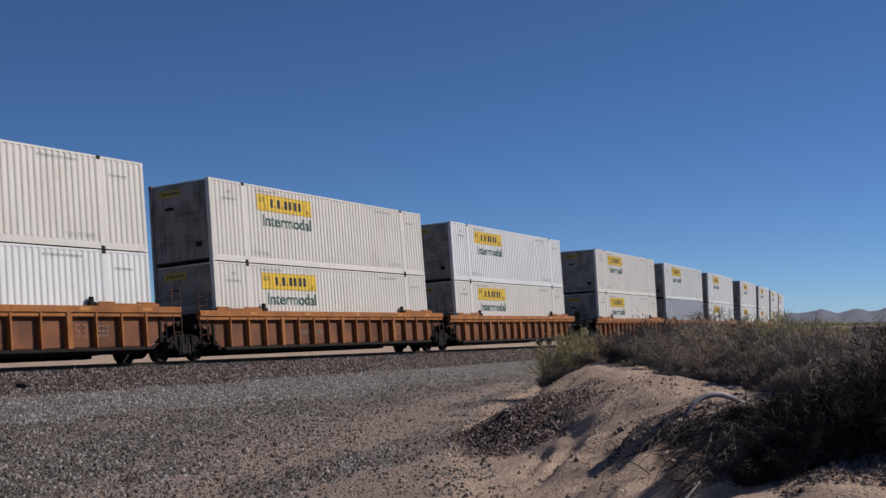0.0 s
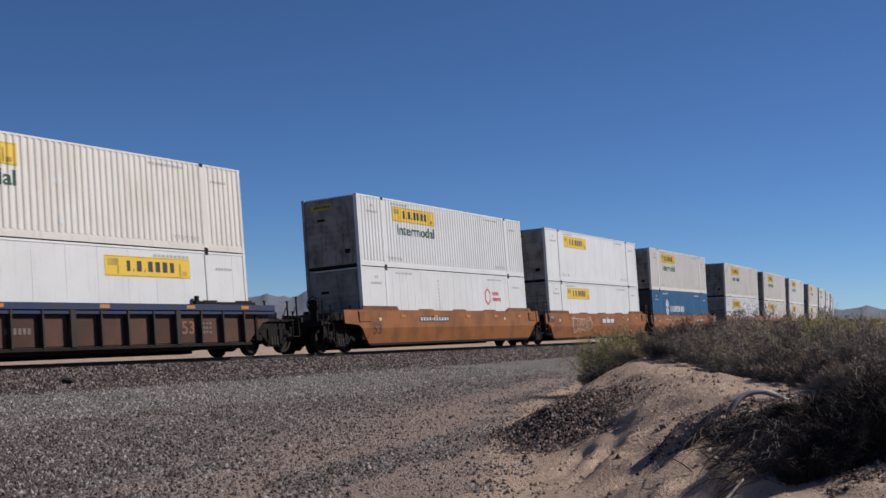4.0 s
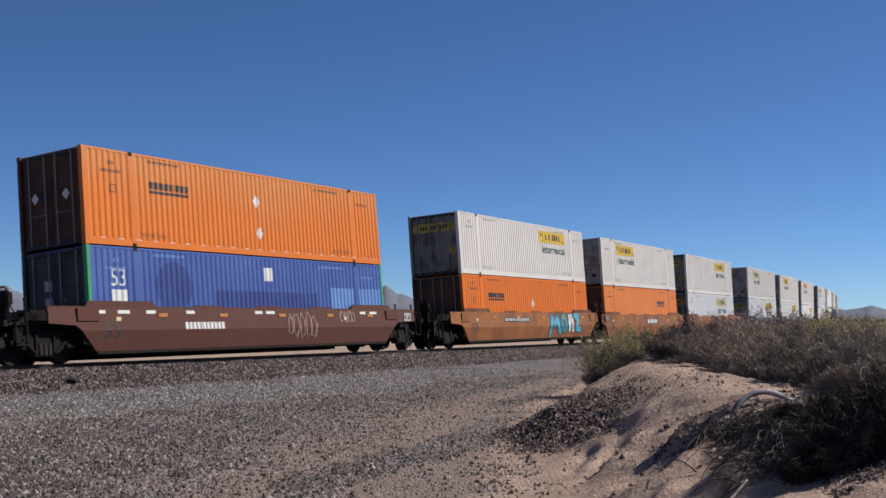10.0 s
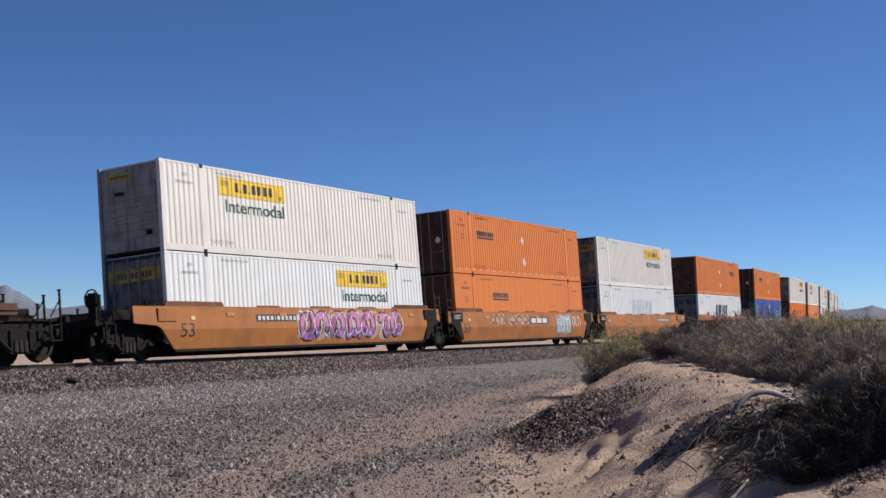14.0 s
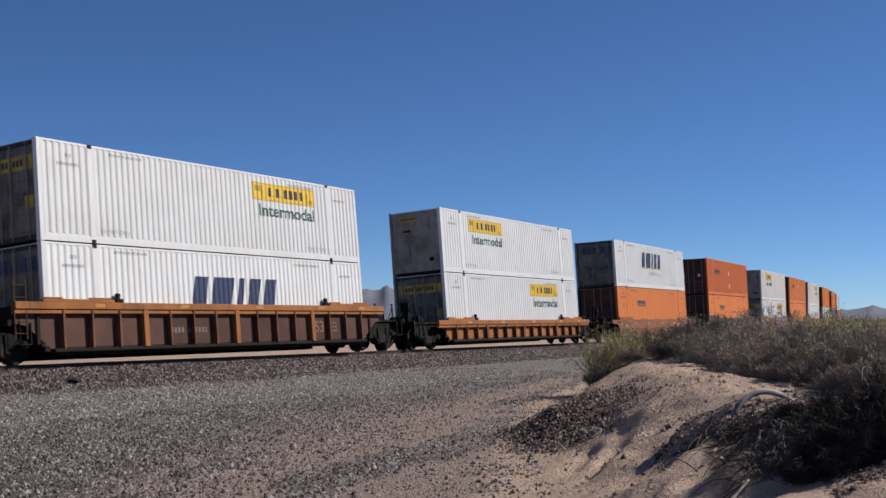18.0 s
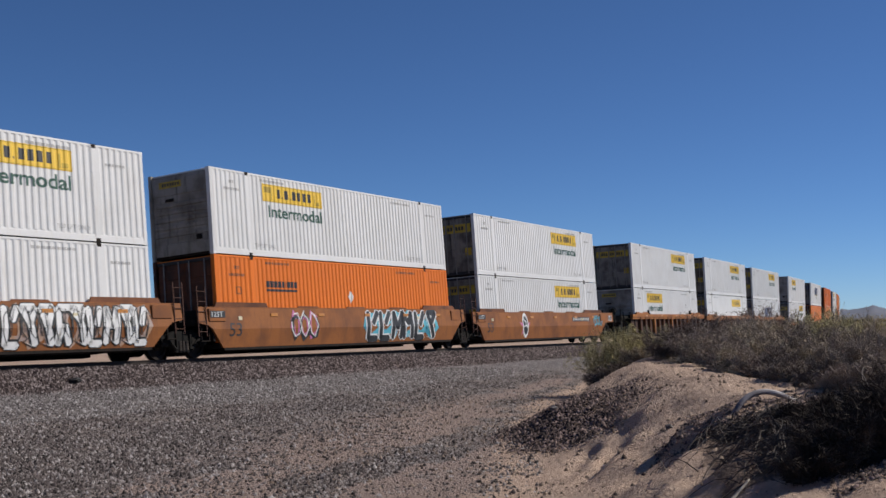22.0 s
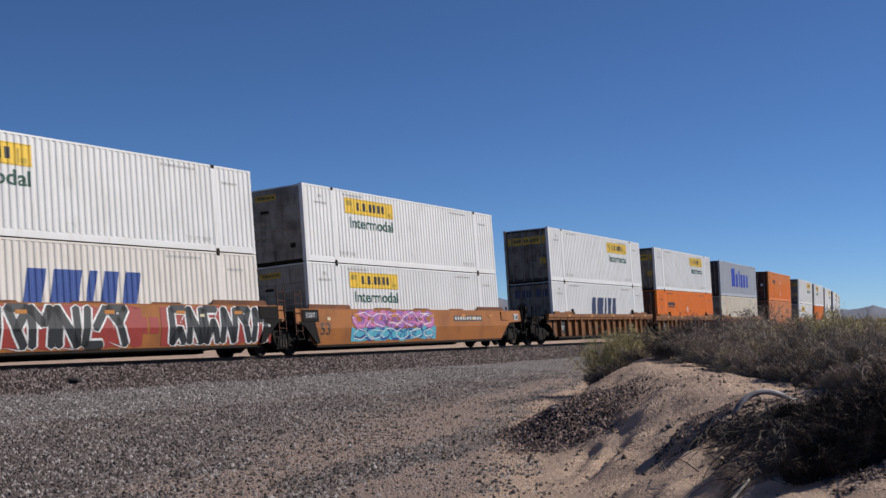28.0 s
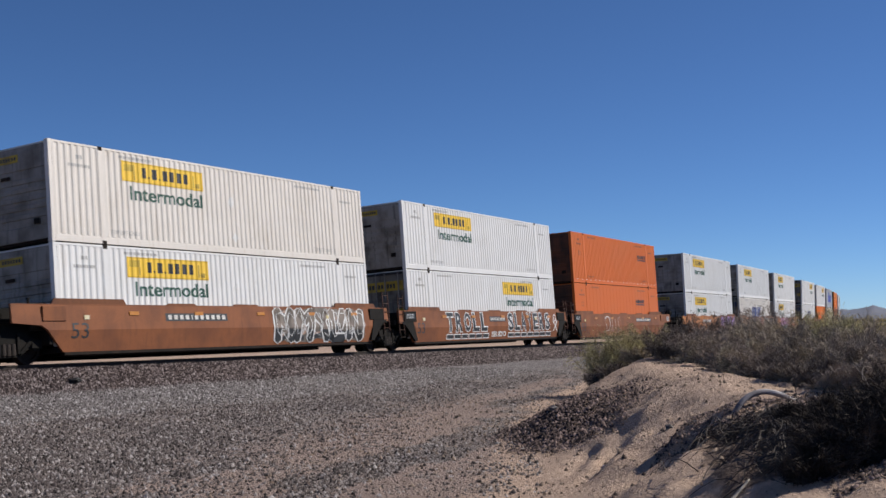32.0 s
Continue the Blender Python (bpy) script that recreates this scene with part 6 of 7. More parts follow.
TOE = 3.9
bed = bmesh.new()
SECTION = ((-TOE, None), (-2.6, -0.45), (-1.9, -0.32), (0.0, -0.34), (1.35, -0.33), (1.9, -0.44), (2.6, -0.68), (3.3, None), (TOE, None))
rows = []
for s in np.concatenate([np.arange(-300, -20, 10.0), np.arange(-20, 120, 1.0), np.arange(120, 520, 8.0)]):
    ring = []
    for off, up in SECTION:
        if up is None:
            x, y, z = bed_point(s, off, 0)
            g = float(ground_z(x, y))
            z = g - 0.03 if abs(off) == TOE else g * 0.55 + (bed_point(s, 2.6, -0.68)[2]) * 0.45 + 0.0
        else:
            x, y, z = bed_point(s, off, up)
        ring.append(bed.verts.new((x, y, z)))
    rows.append(ring)
for a, b in zip(rows, rows[1:]):
    for i in range(len(SECTION) - 1):
        bed.faces.new((a[i], b[i], b[i + 1], a[i + 1]))
bmesh.ops.recalc_face_normals(bed, faces=bed.faces)
BED_SOIL = material("ballast_bed", (0.075, 0.052, 0.046), (0.115, 0.080, 0.070), 0.7, 0.95, scale=1.5, fine=30, grain=0.3, bump=0.6)
tagged(new("ballast_bed", mesh_of("ballast_bed", bed, BED_SOIL, True)), "dark reddish grey crushed stone ballast bed", "ballast", kind="structure")

g = np.random.RandomState(11)
n = 84000
ss = 14 + 75 * g.rand(n) ** 1.25
oo = 1.25 + (TOE - 0.8) * g.rand(n) ** 1.2
P = []
for s, o in zip(ss, oo):
    x, y, z = bed_point(s, o, float(np.interp(o, (1.35, 1.9, 2.6), (-0.33, -0.44, -0.68))))
    if o > 2.6:
        g0 = float(ground_z(x, y))
        shoulder = bed_point(s, 2.6, -0.68)[2]
        z = float(np.interp(o, (2.6, 3.3, TOE), (shoulder, g0 * 0.55 + shoulder * 0.45, g0 - 0.02)))
    P.append((x, y, z))
P = np.array(P)
zz = P[:, 2]
stones("ballast_stones", P[:, 0], P[:, 1], zz, 0.018 + 0.030 * g.rand(n) ** 1.8, BALLAST, "loose dark reddish grey ballast stones beside the rails", 3, True)

n = 470000
d = 11.5 + 34 * g.rand(n) ** 1.45
r = (g.rand(n) * 1.02 - 0.60) * d * 0.66
px, py = d * FWD[0] + r * RGT[0], d * FWD[1] + r * RGT[1]
off = line_offset(px, py)
keep = (off > 3.7) & (r < toe(d) + 0.3) & (g.rand(n) < (1 - 0.3 * ruts(d, r)) * (1 - 0.84 * worn(d, r) * smooth01((off - 7.0) / 2.5)) * (0.45 + 0.55 * smooth01((value_noise(px, py, 1.1) - 0.25) * 2.2)) * (0.30 + 0.70 * smooth01((toe(d) - 0.4 - r) / 4.0)))
px, py = px[keep], py[keep]
fresh = off[keep] + 3.5 * value_noise(px, py, 2.4) < 10.5
for mask, mat, name, text, seed in ((fresh, PALE_GRAVEL, "verge_gravel_stones", "fresh pale grey gravel along the ballast", 9), (~fresh, GRAVEL, "road_gravel_stones", "loose grey and brown gravel on the road", 4)):
    stones(name, px[mask], py[mask], ground_z(px[mask], py[mask]) - 0.003, 0.008 + 0.027 * g.rand(int(mask.sum())) ** 2.3, mat, text, seed, True)

n = 15000
d = 8.0 + 22 * g.rand(n)
r = toe(d) - 3.5 + 9 * g.rand(n)
px, py = d * FWD[0] + r * RGT[0], d * FWD[1] + r * RGT[1]
stones("sand_pebbles", px, py, ground_z(px, py), 0.005 + 0.034 * g.rand(n) ** 6, PEBBLE, "scattered brown pebbles on the sand", 5, True)

n = 9000
turn, reach = 6.283 * g.rand(n), g.rand(n) ** 0.62
reach = reach * (0.72 + 0.55 * value_noise(np.cos(turn) * 3 + 9, np.sin(turn) * 3, 1.0)) * (1 + 0.14 * g.randn(n).clip(-1.5, 2.0))
d = 18.5 + 1.9 * reach * np.cos(turn) + 0.25 * reach * np.sin(turn)
r = toe(d) + 0.92 + 1.02 * reach * np.sin(turn)
px, py = d * FWD[0] + r * RGT[0], d * FWD[1] + r * RGT[1]
stones("rubble_heap", px, py, ground_z(px, py) + 0.03 * g.rand(n), 0.006 + 0.034 * g.rand(n) ** 4, RUBBLE, "heap of broken dark asphalt on the slope of the bank", 6, True)
n = 16000
d = 8.5 + 5.3 * g.rand(n)
r = toe(d) + 1.5 + 0.6 * np.clip(13 - d, 0, 2) + 2.3 * g.rand(n) * np.clip((17 - d) / 4, 0.2, 1)
px, py = d * FWD[0] + r * RGT[0], d * FWD[1] + r * RGT[1]
stones("bank_litter", px, py, ground_z(px, py) + 0.01, 0.005 + 0.022 * g.rand(n) ** 3, RUBBLE, "dark chips and dry litter on the bank", 8, True)

# a torn dark rag on the ballast slope
rag = bmesh.new()
bmesh.ops.create_icosphere(rag, subdivisions=3, radius=0.2)
for v in rag.verts:
    v.co = v.co * (0.75 + 0.6 * noise.noise(v.co * 9))
    v.co.z *= 0.42
rag_ob = tagged(new("rag", mesh_of("rag", rag, GASKET, True)), "crumpled black rag lying on the ballast slope", "rag")
_x, _y, _z = bed_point(20.6, 3.05, -0.68)
rag_ob.location = (_x, _y, _z - 0.05)

# rails and ties
TRACK = thing("railway_track", "rusty steel rails with polished heads on dark ties", "railway track", kind="structure")
for side in (-1, 1):
    for nm, mat, shape in (("rail", RAIL_STEEL, ((-0.07, -0.171), (0.07, -0.171), (0.07, -0.15), (0.012, -0.135), (0.012, -0.045), (0.036, -0.035), (0.036, -0.005), (-0.036, -0.005), (-0.036, -0.035), (-0.012, -0.045), (-0.012, -0.135), (-0.07, -0.15))), ("rail_head", RAIL_HEAD, ((-0.035, -0.006), (0.035, -0.006), (0.03, 0.0), (-0.03, 0.0)))):
        bm = bmesh.new()
        prev = None
        for s in np.concatenate([np.arange(-300, -10, 10.0), np.arange(-10, 120, 2.0), np.arange(120, 520, 8.0)]):
            ring = [bm.verts.new(bed_point(s, side * 0.755 + dx, RAIL_TOP + dz)) for dx, dz in shape]
            if prev:
                for i in range(len(shape)):
                    j = (i + 1) % len(shape)
                    bm.faces.new((prev[i], prev[j], ring[j], ring[i]))
            prev = ring
        bmesh.ops.recalc_face_normals(bm, faces=bm.faces)
        part(nm, bm, mat, TRACK)
TIE_WOOD = material("tie_wood", (0.055, 0.042, 0.034), (0.09, 0.07, 0.058), 0.7, 0.9, scale=3, fine=30, grain=0.25, bump=0.4, vary=0.2)
tie_me = mesh_of("tie", blocks((-0.11, 0.11, -1.29, 1.29, -0.19, 0.0), bevel=0.012), TIE_WOOD)
for i in range(150):
    s = -6.0 + i * 0.52
    t = part("tie", tie_me, TIE_WOOD, TRACK)
    x, y, z = bed_point(s, 0, RAIL_TOP - 0.175)
    t.matrix_basis = Matrix.Translation((x, y, z)) @ pose(0, 0, 0, 0, 0, math.degrees(np.interp(s, LINE_S, _turn))) @ pose(0, 0, 0, -math.degrees(cant_at(s)))


# ---- plants ----
TWIG = material("dry_twigs", (0.15, 0.122, 0.10), (0.27, 0.225, 0.185), 0.8, 0.9, scale=3, fine=30, grain=0.2, bump=0.0)
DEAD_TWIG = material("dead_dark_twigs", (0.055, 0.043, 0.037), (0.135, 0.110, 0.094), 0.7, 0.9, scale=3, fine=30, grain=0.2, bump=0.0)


def leaf_material(name, dark, mid, light, vary=0.18):
    """Foliage: each leaf a little different, paler and darker sprays, and bushes that differ from one another."""
    m = bpy.data.materials.new(name)
    m.use_nodes = True
    n, ln = m.node_tree.nodes, m.node_tree.links
    geo, info, tc, cloud = n.new("ShaderNodeNewGeometry"), n.new("ShaderNodeObjectInfo"), n.new("ShaderNodeTexCoord"), n.new("ShaderNodeTexNoise")
    cloud.inputs["Scale"].default_value, cloud.inputs["Detail"].default_value = 3.5, 3.0
    ln.new(tc.outputs["Object"], cloud.inputs["Vector"])
    ramp = n.new("ShaderNodeValToRGB")
    ramp.color_ramp.elements[0].color, ramp.color_ramp.elements[1].color = (*dark, 1), (*light, 1)
    e = ramp.color_ramp.elements.new(0.5)
    e.color = (*mid, 1)
    blend = n.new("ShaderNodeMath")
    blend.operation = "MULTIPLY_ADD"
    blend.inputs[1].default_value = 0.55
    ln.new(geo.outputs["Random Per Island"], blend.inputs[0])
    centre = n.new("ShaderNodeMapRange")
    centre.inputs[1].default_value, centre.inputs[2].default_value, centre.inputs[4].default_value = 0.32, 0.68, 0.45
    ln.new(cloud.outputs[0], centre.inputs[0])
    ln.new(centre.outputs[0], blend.inputs[2])
    ln.new(blend.outputs[0], ramp.inputs[0])
    tone = n.new("ShaderNodeMapRange")
    tone.inputs[3].default_value, tone.inputs[4].default_value = 1 - vary, 1 + vary
    ln.new(info.outputs["Random"], tone.inputs[0])
    x = n.new("ShaderNodeMix")
    x.data_type, x.blend_type = "RGBA", "MULTIPLY"
    x.inputs[0].default_value = 1.0
    ln.new(ramp.outputs[0], x.inputs[6])
    ln.new(tone.outputs[0], x.inputs[7])
    ln.new(x.outputs[2], n["Principled BSDF"].inputs["Base Color"])
    n["Principled BSDF"].inputs["Roughness"].default_value = 0.9
    n["Principled BSDF"].inputs["Specular IOR Level"].default_value = 0.15
    return m


SAGE = leaf_material("sage_leaves", (0.215, 0.175, 0.143), (0.305, 0.253, 0.208), (0.43, 0.365, 0.30))
TAN = leaf_material("straw_leaves", (0.29, 0.235, 0.165), (0.40, 0.335, 0.245), (0.54, 0.465, 0.345))
# UMBER: dry brown, also the darkened leaf colour for shrubs standing in shade.
UMBER = leaf_material("brown_dry_leaves", (0.115, 0.091, 0.078), (0.175, 0.141, 0.120), (0.27, 0.222, 0.185))
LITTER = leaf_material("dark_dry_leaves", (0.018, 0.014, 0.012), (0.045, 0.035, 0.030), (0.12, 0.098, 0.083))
OLIVE = leaf_material("olive_leaves", (0.34, 0.295, 0.145), (0.48, 0.425, 0.225), (0.62, 0.565, 0.335))


def scrub_bush(x, y, width, height, leaves, twigs, count, seed, label, spread_out=0.75, leaf=0.042, dense=1.0, slim=0.11):
    """A desert shrub: stems that fork from the base into sprays of fine twigs, with slender leaves along the twigs."""
    g = np.random.RandomState(seed)
    base = Vector((x, y, float(ground_z(x, y)) - 0.04))
    ob = tagged(new("desert_shrub"), label, "shrub", "shrubs on the bank")
    ob.location = base
    wood = bmesh.new()
    tips, ways = [], []
    for i in range(count):
        az = g.rand() * 6.283
        lean = spread_out * math.sqrt(g.rand()) * (1.0 + 0.7 * (g.rand() < 0.3))
        length = height * (0.62 + 0.46 * g.rand())
        pts = [Vector((0.12 * width * g.randn() * 0.5, 0.12 * width * g.randn() * 0.5, 0))]
        d = Vector((math.cos(az) * lean * width / height, math.sin(az) * lean * width / height, 1.0)).normalized()
        for k in range(4):
            d = (d + Vector(g.randn(3) * 0.15)).normalized()
            pts.append(pts[-1] + d * length * 0.25)
            for q in range(3):
                e = (d + Vector(g.randn(3) * 0.42)).normalized()
                end = pts[-1] + e * length * (0.14 + 0.20 * g.rand())
                if q < 2:
                    tube(wood, [pts[-1], end], 0.0045, 3, 0.4)
                tips += [pts[-1].lerp(end, 0.35), pts[-1].lerp(end, 0.7), end]
                ways += [e, e, e]
        tube(wood, pts, 0.011, 3, 0.35)
    part("branchwork", wood, twigs, ob)
    if leaves:
        T, W = np.array([tuple(p) for p in tips]), np.array([tuple(p) for p in ways])
        per = int(11 * dense)
        n = len(T) * per
        c = np.repeat(T, per, 0) + g.randn(n, 3) * np.array((0.05, 0.05, 0.045)) * (0.5 + height * 0.5)
        c[:, 2] = np.maximum(c[:, 2], 0.02)
        u = np.repeat(W, per, 0) + g.randn(n, 3) * 0.62
        u /= np.linalg.norm(u, axis=1)[:, None]
        v = np.cross(u, g.randn(n, 3))
        v /= np.linalg.norm(v, axis=1)[:, None] + 1e-6
        h = leaf * (0.5 + g.rand(n))[:, None]
        blade = np.stack([c - u * h, c + v * h * slim * 1.5, c + u * h - v * h * slim * 0.6], 1)
        me = bpy.data.meshes.new("foliage")
        me.vertices.add(n * 3)
        me.vertices.foreach_set("co", blade.ravel())
        me.loops.add(n * 3)
        me.loops.foreach_set("vertex_index", np.arange(n * 3, dtype=np.int32))
        me.polygons.add(n)
        me.polygons.foreach_set("loop_start", np.arange(0, n * 3, 3, dtype=np.int32))
        me.update(calc_edges=True)
        me.materials.append(leaves)
        part("foliage", me, leaves, ob)
    return ob


def spot(d, r):
    return d * FWD[0] + r * RGT[0], d * FWD[1] + r * RGT[1]


# distance, metres to the right, width, height of the crown's top above the ground datum, leaves
SHRUBS = [(31.2, 4.1, 1.2, 1.42, OLIVE), (30.6, 4.75, 1.3, 1.58, OLIVE), (31.0, 5.3, 1.3, 1.66, OLIVE), (29.6, 4.3, 0.9, 0.85, UMBER), (28.8, 4.7, 0.8, 0.95, TAN), (29.4, 3.9, 0.8, 0.62, UMBER),
          (27.6, 5.15, 1.1, 1.72, UMBER), (27.0, 5.7, 1.2, 1.80, UMBER), (28.6, 6.2, 1.3, 1.86, UMBER), (25.9, 5.5, 0.9, 1.55, SAGE),
          (24.3, 5.25, 0.9, 1.42, TAN), (23.1, 5.35, 1.0, 1.50, SAGE), (21.8, 5.25, 0.9, 1.40, SAGE), (20.5, 5.15, 0.9, 1.46, TAN), (19.3, 5.1, 0.9, 1.38, SAGE), (18.1, 5.05, 0.9, 1.40, UMBER), (17.0, 5.0, 0.8, 1.34, SAGE), (16.0, 5.05, 0.8, 1.36, UMBER), (15.1, 5.15, 0.8, 1.38, SAGE),
          (24.8, 6.2, 1.3, 1.84, SAGE), (23.2, 6.3, 1.2, 1.80, TAN), (21.7, 6.2, 1.1, 1.72, SAGE), (20.4, 6.1, 1.1, 1.70, UMBER), (19.1, 6.0, 1.1, 1.66, TAN), (17.8, 5.9, 1.0, 1.62, SAGE), (16.6, 5.85, 1.0, 1.58, SAGE), (15.4, 5.9, 1.0, 1.58, SAGE),
          (29.0, 7.1, 1.5, 2.02, SAGE), (27.2, 7.3, 1.5, 2.00, SAGE), (25.6, 7.4, 1.4, 1.86, TAN), (24.6, 7.75, 1.3, 1.88, OLIVE), (22.5, 7.4, 1.2, 1.52, SAGE), (23.6, 8.1, 1.1, 1.80, OLIVE), (21.0, 7.3, 1.2, 1.68, TAN), (19.5, 7.1, 1.2, 1.78, SAGE), (18.0, 6.9, 1.1, 1.74, SAGE), (16.6, 6.6, 1.1, 1.68, SAGE),
          (27.4, 8.5, 1.4, 1.96, OLIVE), (26.8, 9.1, 1.3, 1.92, OLIVE), (28.4, 9.7, 1.4, 1.86, OLIVE), (25.2, 8.6, 1.3, 1.80, SAGE), (31.0, 8.2, 1.6, 1.92, SAGE), (31.5, 9.9, 1.6, 1.86, SAGE), (33.0, 11.8, 1.6, 1.92, OLIVE), (24.0, 8.9, 1.2, 1.72, SAGE)]
KINDS = {SAGE: "grey-brown dry desert shrub on the sand bank", TAN: "straw-coloured dry desert shrub on the sand bank", UMBER: "dark brown twiggy desert shrub on the sand bank", OLIVE: "olive green desert shrub on the sand bank"}
for i, (d, r, w, top, leaves) in enumerate(SHRUBS):
    x, y = spot(d, r)
    scrub_bush(x, y, w * 1.15, max(0.35, top + 0.04 - float(ground_z(x, y))), leaves, TWIG, 26 if d > 26 else 30, 100 + i, KINDS[leaves], 0.8, 0.050, 1.0, 0.085)
# Dark blades pack the brush; the tallest stand unseen, added to shade the bank.
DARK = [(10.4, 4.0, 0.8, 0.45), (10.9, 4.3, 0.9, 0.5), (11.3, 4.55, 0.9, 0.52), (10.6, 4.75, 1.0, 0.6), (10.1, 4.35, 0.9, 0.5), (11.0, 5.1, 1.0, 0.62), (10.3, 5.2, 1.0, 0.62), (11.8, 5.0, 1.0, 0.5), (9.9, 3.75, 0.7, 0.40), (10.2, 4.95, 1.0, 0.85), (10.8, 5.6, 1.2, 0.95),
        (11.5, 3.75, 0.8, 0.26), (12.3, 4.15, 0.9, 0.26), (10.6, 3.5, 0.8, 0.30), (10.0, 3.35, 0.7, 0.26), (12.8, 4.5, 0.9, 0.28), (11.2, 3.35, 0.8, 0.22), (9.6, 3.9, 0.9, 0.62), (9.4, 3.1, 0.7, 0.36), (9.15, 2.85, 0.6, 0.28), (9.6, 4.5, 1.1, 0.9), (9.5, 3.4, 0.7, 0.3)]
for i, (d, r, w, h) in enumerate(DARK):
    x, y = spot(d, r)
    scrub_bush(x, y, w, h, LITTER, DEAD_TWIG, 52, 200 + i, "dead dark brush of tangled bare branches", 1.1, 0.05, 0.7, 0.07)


def brushwood(d, r, reach, count, seed):
    """A low tangle of thin dead branches lying on the bank."""
    g = random.Random(seed)
    bm = bmesh.new()
    for k in range(count):
        dd, rr, a, size = d + g.gauss(0, reach * 0.5), r + g.gauss(0, reach * 0.45), g.uniform(0, 6.283), g.uniform(0.15, 0.5)
        bend, lift, pts = g.uniform(-1.2, 1.2), g.uniform(0.01, 0.13), []
        for j in range(5):
            pts.append(on_bank(dd, rr, 0.012 + lift * math.sin(j * 0.78)))
            dd, rr, a = dd + math.cos(a) * size / 4, rr + math.sin(a) * size / 4, a + bend / 4
        tube(bm, pts, g.uniform(0.003, 0.008), 3, 0.4)
    return tagged(new("brushwood", mesh_of("brushwood", bm, DEAD_TWIG)), "low tangle of thin dead branches on the bank", "brushwood", "brushwood on the bank", "stuff")


def on_bank(d, r, up=0.0):
    x, y = spot(d, r)
    return Vector((x, y, float(ground_z(x, y)) + up))


for i, (d, r) in enumerate(((12.1, 3.25), (11.7, 3.0), (12.0, 2.7), (11.0, 2.95), (10.4, 2.9), (11.4, 3.5), (10.7, 3.2), (9.9, 2.8), (13.5, 4.3))):
    brushwood(d, r, 0.42, 75, 300 + i)


def curve_points(a, n):
    """A smooth line through points."""
    out = []
    for i in range(len(a) - 1):
        p0, p1, p2, p3 = a[max(i - 1, 0)], a[i], a[i + 1], a[min(i + 2, len(a) - 1)]
        for k in range(n):
            t = k / n
            out.append(0.5 * ((2 * p1) + (p2 - p0) * t + (2 * p0 - 5 * p1 + 4 * p2 - p3) * t * t + (3 * p1 - p0 - 3 * p2 + p3) * t * t * t))
    return out + [a[-1]]


PIPE = material("weathered_pipe", (0.36, 0.33, 0.34), (0.13, 0.11, 0.11), 0.9, 0.6, scale=4, fine=30, bump=0.1)
hose = thing("drain_hose", "pale grey ribbed plastic hose half buried in the bank", "hose")
pts = curve_points([Vector((*spot(d, r), z)) for d, r, z in ((13.1, 4.02, 0.90), (13.1, 3.90, 0.985), (13.1, 3.80, 1.035), (12.9, 3.62, 1.11), (12.85, 3.46, 1.145), (12.8, 3.32, 1.13), (12.75, 3.21, 1.08), (12.7, 3.12, 1.0), (12.65, 3.04, 0.88))], 9)
bm = tube(bmesh.new(), pts, 0.027, 10)
part("hose_wall", bm, PIPE, hose, smooth=True)
rings = bmesh.new()
for a, b in zip(pts[::1], pts[1::1]):
    m = (a + b) / 2
    tube(rings, [m - (b - a).normalized() * 0.012, m + (b - a).normalized() * 0.009], 0.031, 10)
tagged(part("hose_ribs", rings, PIPE, hose), kind="stuff")
BLEACHED = material("bleached_wood", (0.42, 0.38, 0.33), (0.30, 0.26, 0.22), 0.7, 0.85, scale=5, fine=40, grain=0.15, bump=0.2)
for k, line in enumerate(([(7.75, 1.78, 0.02), (7.95, 1.9, 0.05), (8.2, 2.05, 0.05), (8.35, 2.12, 0.1)], [(11.7, 3.2, 0.02), (11.9, 3.45, 0.12), (12.2, 3.6, 0.16)], [(9.35, 2.14, 0.0), (9.5, 2.3, 0.02), (9.62, 2.44, 0.05)], [(10.8, 3.8, 0.25), (11.3, 3.95, 0.5), (11.9, 4.3, 0.55)], [(10.4, 3.7, 0.1), (10.6, 3.75, 0.4), (11.4, 3.9, 0.52)])):
    stick = tagged(new("dry_branch", mesh_of("dry_branch", tube(bmesh.new(), curve_points([on_bank(*q) for q in line], 4), 0.022 if k == 0 else 0.017 if k == 2 else 0.005, 6, 0.5), BLEACHED if k < 3 else TWIG, True)), "bleached dry branch lying on the bank", "branch", "dry branches")
ROCK = material("grey_rock", (0.16, 0.14, 0.13), (0.26, 0.23, 0.21), 0.7, 0.9, scale=8, fine=40, grain=0.2, bump=0.5)
for k, (d, r, size) in enumerate(((14.6, 2.75, 0.07), (18.9, 1.75, 0.10), (12.9, 0.75, 0.06), (9.6, -0.75, 0.08), (20.5, 3.3, 0.06), (23.0, 4.6, 0.09), (24.4, 4.9, 0.12), (24.0, 5.3, 0.1))):
    bm = bmesh.new()
    bmesh.ops.create_icosphere(bm, subdivisions=2, radius=size)
    for v in bm.verts:
        v.co = v.co * (0.8 + 0.5 * noise.noise(v.co * 14 + Vector((k * 3.1, 0, 0))))
        v.co.z *= 0.7
    ob = tagged(new("rock", mesh_of("rock", bm, ROCK)), "grey angular rock on the sand", "rock", "rocks on the bank")
    ob.location = on_bank(d, r, size * 0.25)


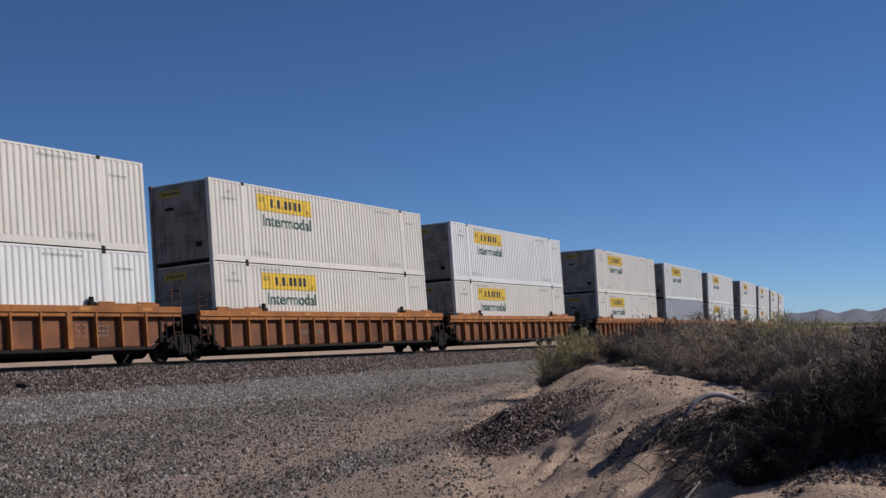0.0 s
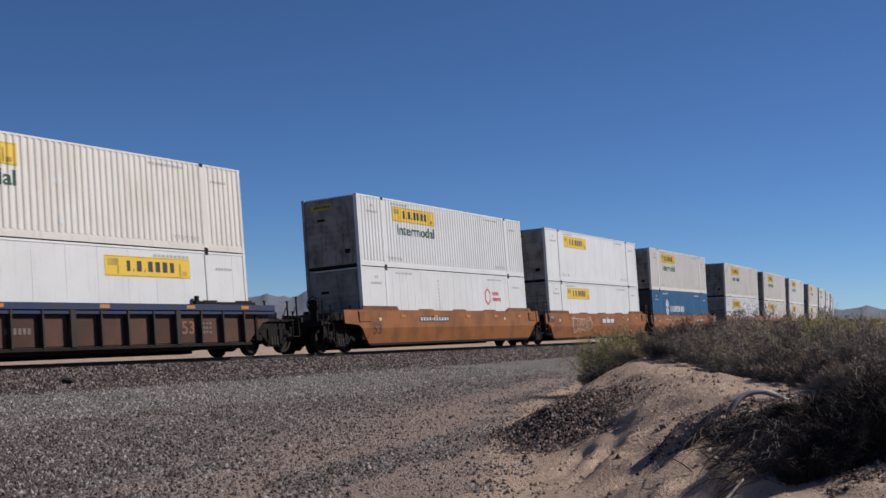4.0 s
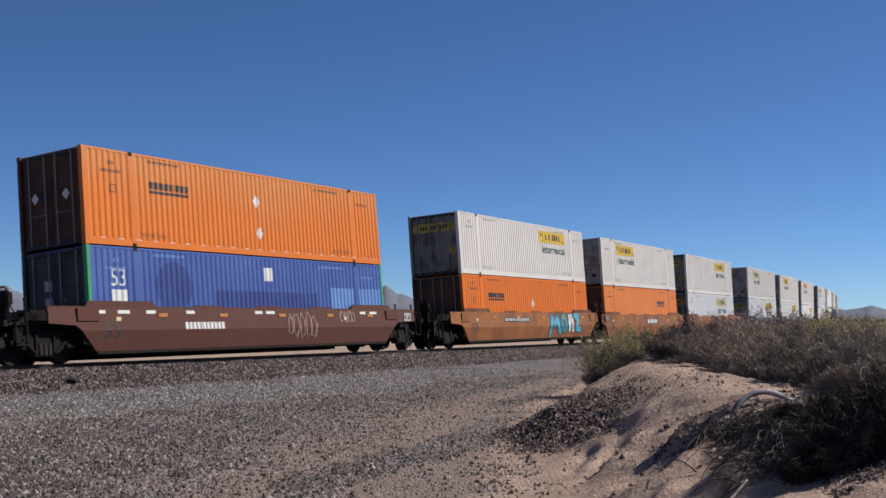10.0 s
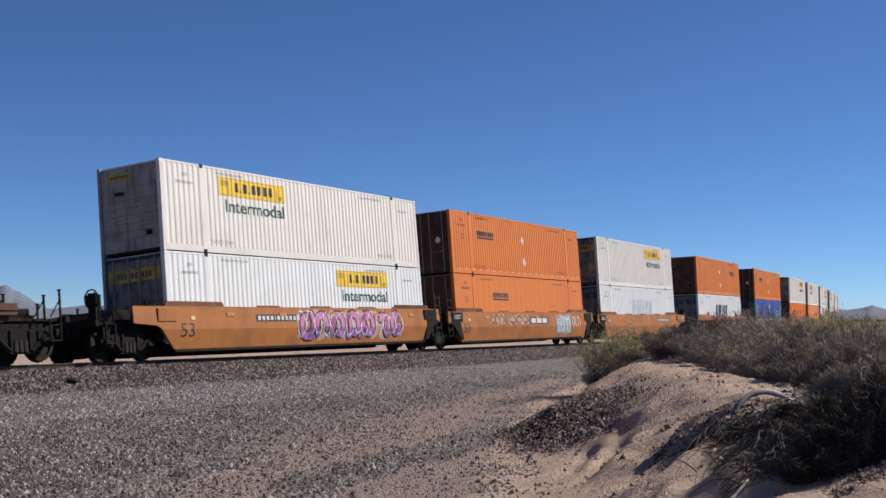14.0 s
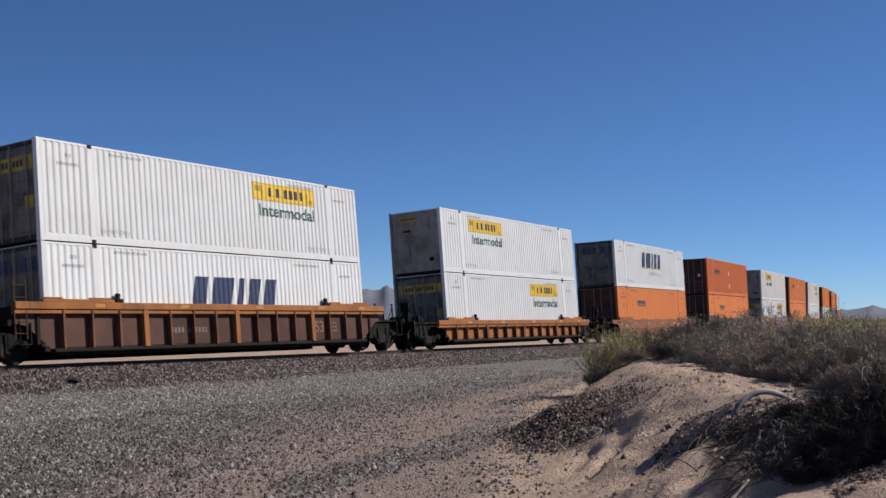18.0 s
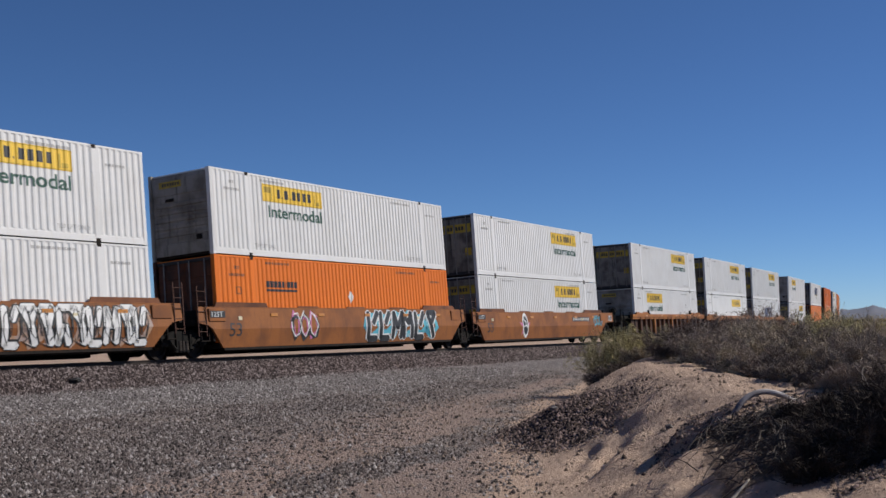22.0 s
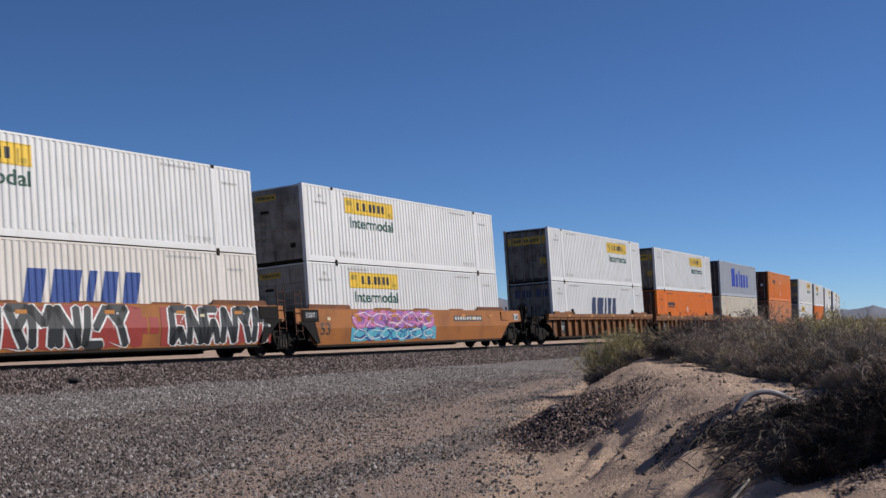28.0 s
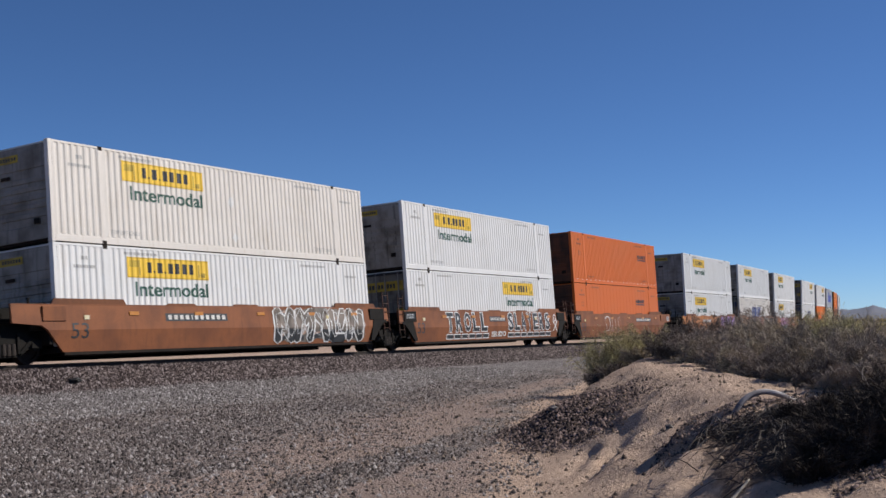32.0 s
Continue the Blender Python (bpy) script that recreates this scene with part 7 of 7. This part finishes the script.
# low scrub all over the plain, out to the hills
def far_scrub(count, seed):
    g = np.random.RandomState(seed)
    d = 42 * np.exp(g.rand(count) * math.log(900 / 42))
    r = d * np.where(g.rand(count) < 0.75, 0.18 + 0.42 * g.rand(count), 0.3 - 0.8 * g.rand(count))
    x, y = d * FWD[0] + r * RGT[0], d * FWD[1] + r * RGT[1]
    off = line_offset(x, y)
    ok = ((off > 14) & (r > toe(np.minimum(d, 110)) + 1.0) | (off < -60)) & (d < 900)
    x, y, d = x[ok], y[ok], d[ok]
    n, per = len(x), 12
    size = (0.45 + 0.5 * g.rand(n))[:, None] * (1 + d[:, None] / 500)
    a = g.rand(n, per) * 6.283
    q = np.sqrt(g.rand(n, per))
    c = np.stack([x[:, None] + size * q * np.cos(a), y[:, None] + size * q * np.sin(a), ground_z(x, y)[:, None] + size * 0.75 * (1 - 0.75 * q * q) * g.rand(n, per)], -1).reshape(-1, 3)
    m = len(c)
    u, v = g.randn(m, 3), g.randn(m, 3)
    u /= np.linalg.norm(u, axis=1)[:, None]
    v = np.cross(u, v)
    v /= np.linalg.norm(v, axis=1)[:, None] + 1e-6
    h = (np.repeat(size, per, 1).reshape(-1) * (0.22 + 0.22 * g.rand(m)))[:, None]
    quad = np.stack([c - u * h, c - v * h * 0.5, c + u * h, c + v * h * 0.5], 1)
    me = bpy.data.meshes.new("scrub")
    me.vertices.add(m * 4)
    me.vertices.foreach_set("co", quad.ravel())
    me.loops.add(m * 4)
    me.loops.foreach_set("vertex_index", np.arange(m * 4, dtype=np.int32))
    me.polygons.add(m)
    me.polygons.foreach_set("loop_start", np.arange(0, m * 4, 4, dtype=np.int32))
    me.update(calc_edges=True)
    me.materials.append(DESERT_SCRUB)
    tagged(new("desert_scrub", me), "low grey-green and brown scrub over the desert plain", "scrub", kind="stuff")


DESERT_SCRUB = leaf_material("scrub_leaves", (0.055, 0.046, 0.036), (0.115, 0.096, 0.068), (0.22, 0.19, 0.105))
far_scrub(10000, 77)
# thin bleached twigs that arch out of the dead brush
for k in range(22):
    tg = random.Random(500 + k)
    d0, r0 = tg.uniform(9.8, 11.6), tg.uniform(3.4, 4.2)
    top = tg.uniform(0.2, 0.5)
    line = [(d0, r0, 0.05), (d0 + tg.uniform(-0.15, 0.15), r0 + tg.uniform(-0.1, 0.2), top * 0.7), (d0 + tg.uniform(-0.3, 0.3), r0 + tg.uniform(-0.1, 0.25), top), (d0 + tg.uniform(-0.4, 0.4), r0 + tg.uniform(0.0, 0.4), top * 0.8)]
    tagged(new("dry_branch", mesh_of("dry_branch", tube(bmesh.new(), curve_points([on_bank(*q) for q in line], 5), 0.0045, 5, 0.4), TWIG, True)), "thin bleached twig arching out of dead brush", "branch", "dry branches")


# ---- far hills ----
# Distance haze is put into the hills' blue-grey colour.
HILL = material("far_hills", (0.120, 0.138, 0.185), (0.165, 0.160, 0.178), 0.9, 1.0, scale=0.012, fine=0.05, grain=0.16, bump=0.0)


def hills(name, dist, peaks, label, base=4.0):
    """A range of far hills: bearings and heights in degrees, with ridges and gullies."""
    az = np.arange(-40, 110, 0.16)
    h = np.zeros_like(az)
    for a, w, e in peaks:
        h = np.maximum(h, e * np.clip(1 - np.abs((az - a) / w), 0, 1) ** 1.12)
    g = np.random.RandomState(5)
    for k, amp in ((0.9, 0.03), (2.3, 0.04), (7.3, 0.035), (15.0, 0.03), (31.0, 0.02)):
        h = h * (1 + amp * np.sin(az * k * 0.45 + g.rand() * 6))
    verts, faces = [], []
    m = 7
    for i, (a, e) in enumerate(zip(az, h)):
        for j in range(m):
            f = j / (m - 1)
            r = dist + 420 * f + 25 * math.sin(i * 0.31 + j * 1.3)
            z = -3 + (base + math.tan(radians(e)) * (dist + 420)) * math.sin(f * math.pi / 2) ** 1.3 * (1 + 0.035 * math.sin(i * 0.37 + j * 2.2))
            verts.append((r * math.cos(radians(a)), r * math.sin(radians(a)), z))
            if i and j:
                faces.append(((i - 1) * m + j - 1, i * m + j - 1, i * m + j, (i - 1) * m + j))
    me = bpy.data.meshes.new(name)
    me.from_pydata(verts, [], faces)
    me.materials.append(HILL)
    me.shade_smooth()
    return tagged(new(name, me), label, "hills", kind="structure")


hills("backdrop_hills", 2300, [(13.4, 2.8, 0.48), (14.7, 1.6, 0.34), (11.9, 2.0, 0.56), (10.6, 2.6, 0.60), (8.0, 3.0, 0.7), (17.0, 2.0, 0.16), (53.2, 2.5, 1.5), (35.8, 2.8, 1.58), (37.3, 5.0, 1.46), (41.2, 4.0, 1.18), (39.2, 3.5, 1.25), (44.0, 4.5, 0.82), (48.5, 8.0, 0.58), (31.0, 5.0, 1.0), (58, 4, 1.2), (66, 6, 1.4)], "low desert mountains far away, haze in their blue-grey colour")


# ---- the train runs ----
def motions():
    for ob, rear, z in MOVING:
        rows = []
        times = sorted({0.0, 32.0} | {round(16 + (s - rear) / SPEED, 1) for s in np.concatenate([np.arange(-760, -40, 60.0), np.arange(-40, 200, 8.0), np.arange(200, 520, 20.0), np.arange(520, 1290, 60.0)]) if 0 < 16 + (s - rear) / SPEED < 32})
        for t in times:
            rows.append((t, ride(rear + SPEED * (t - 16) + 0.5 * GAIN * (t - 16) ** 2) @ Matrix.Translation((0, 0, z))))
        walk(ob, rows)


motions()
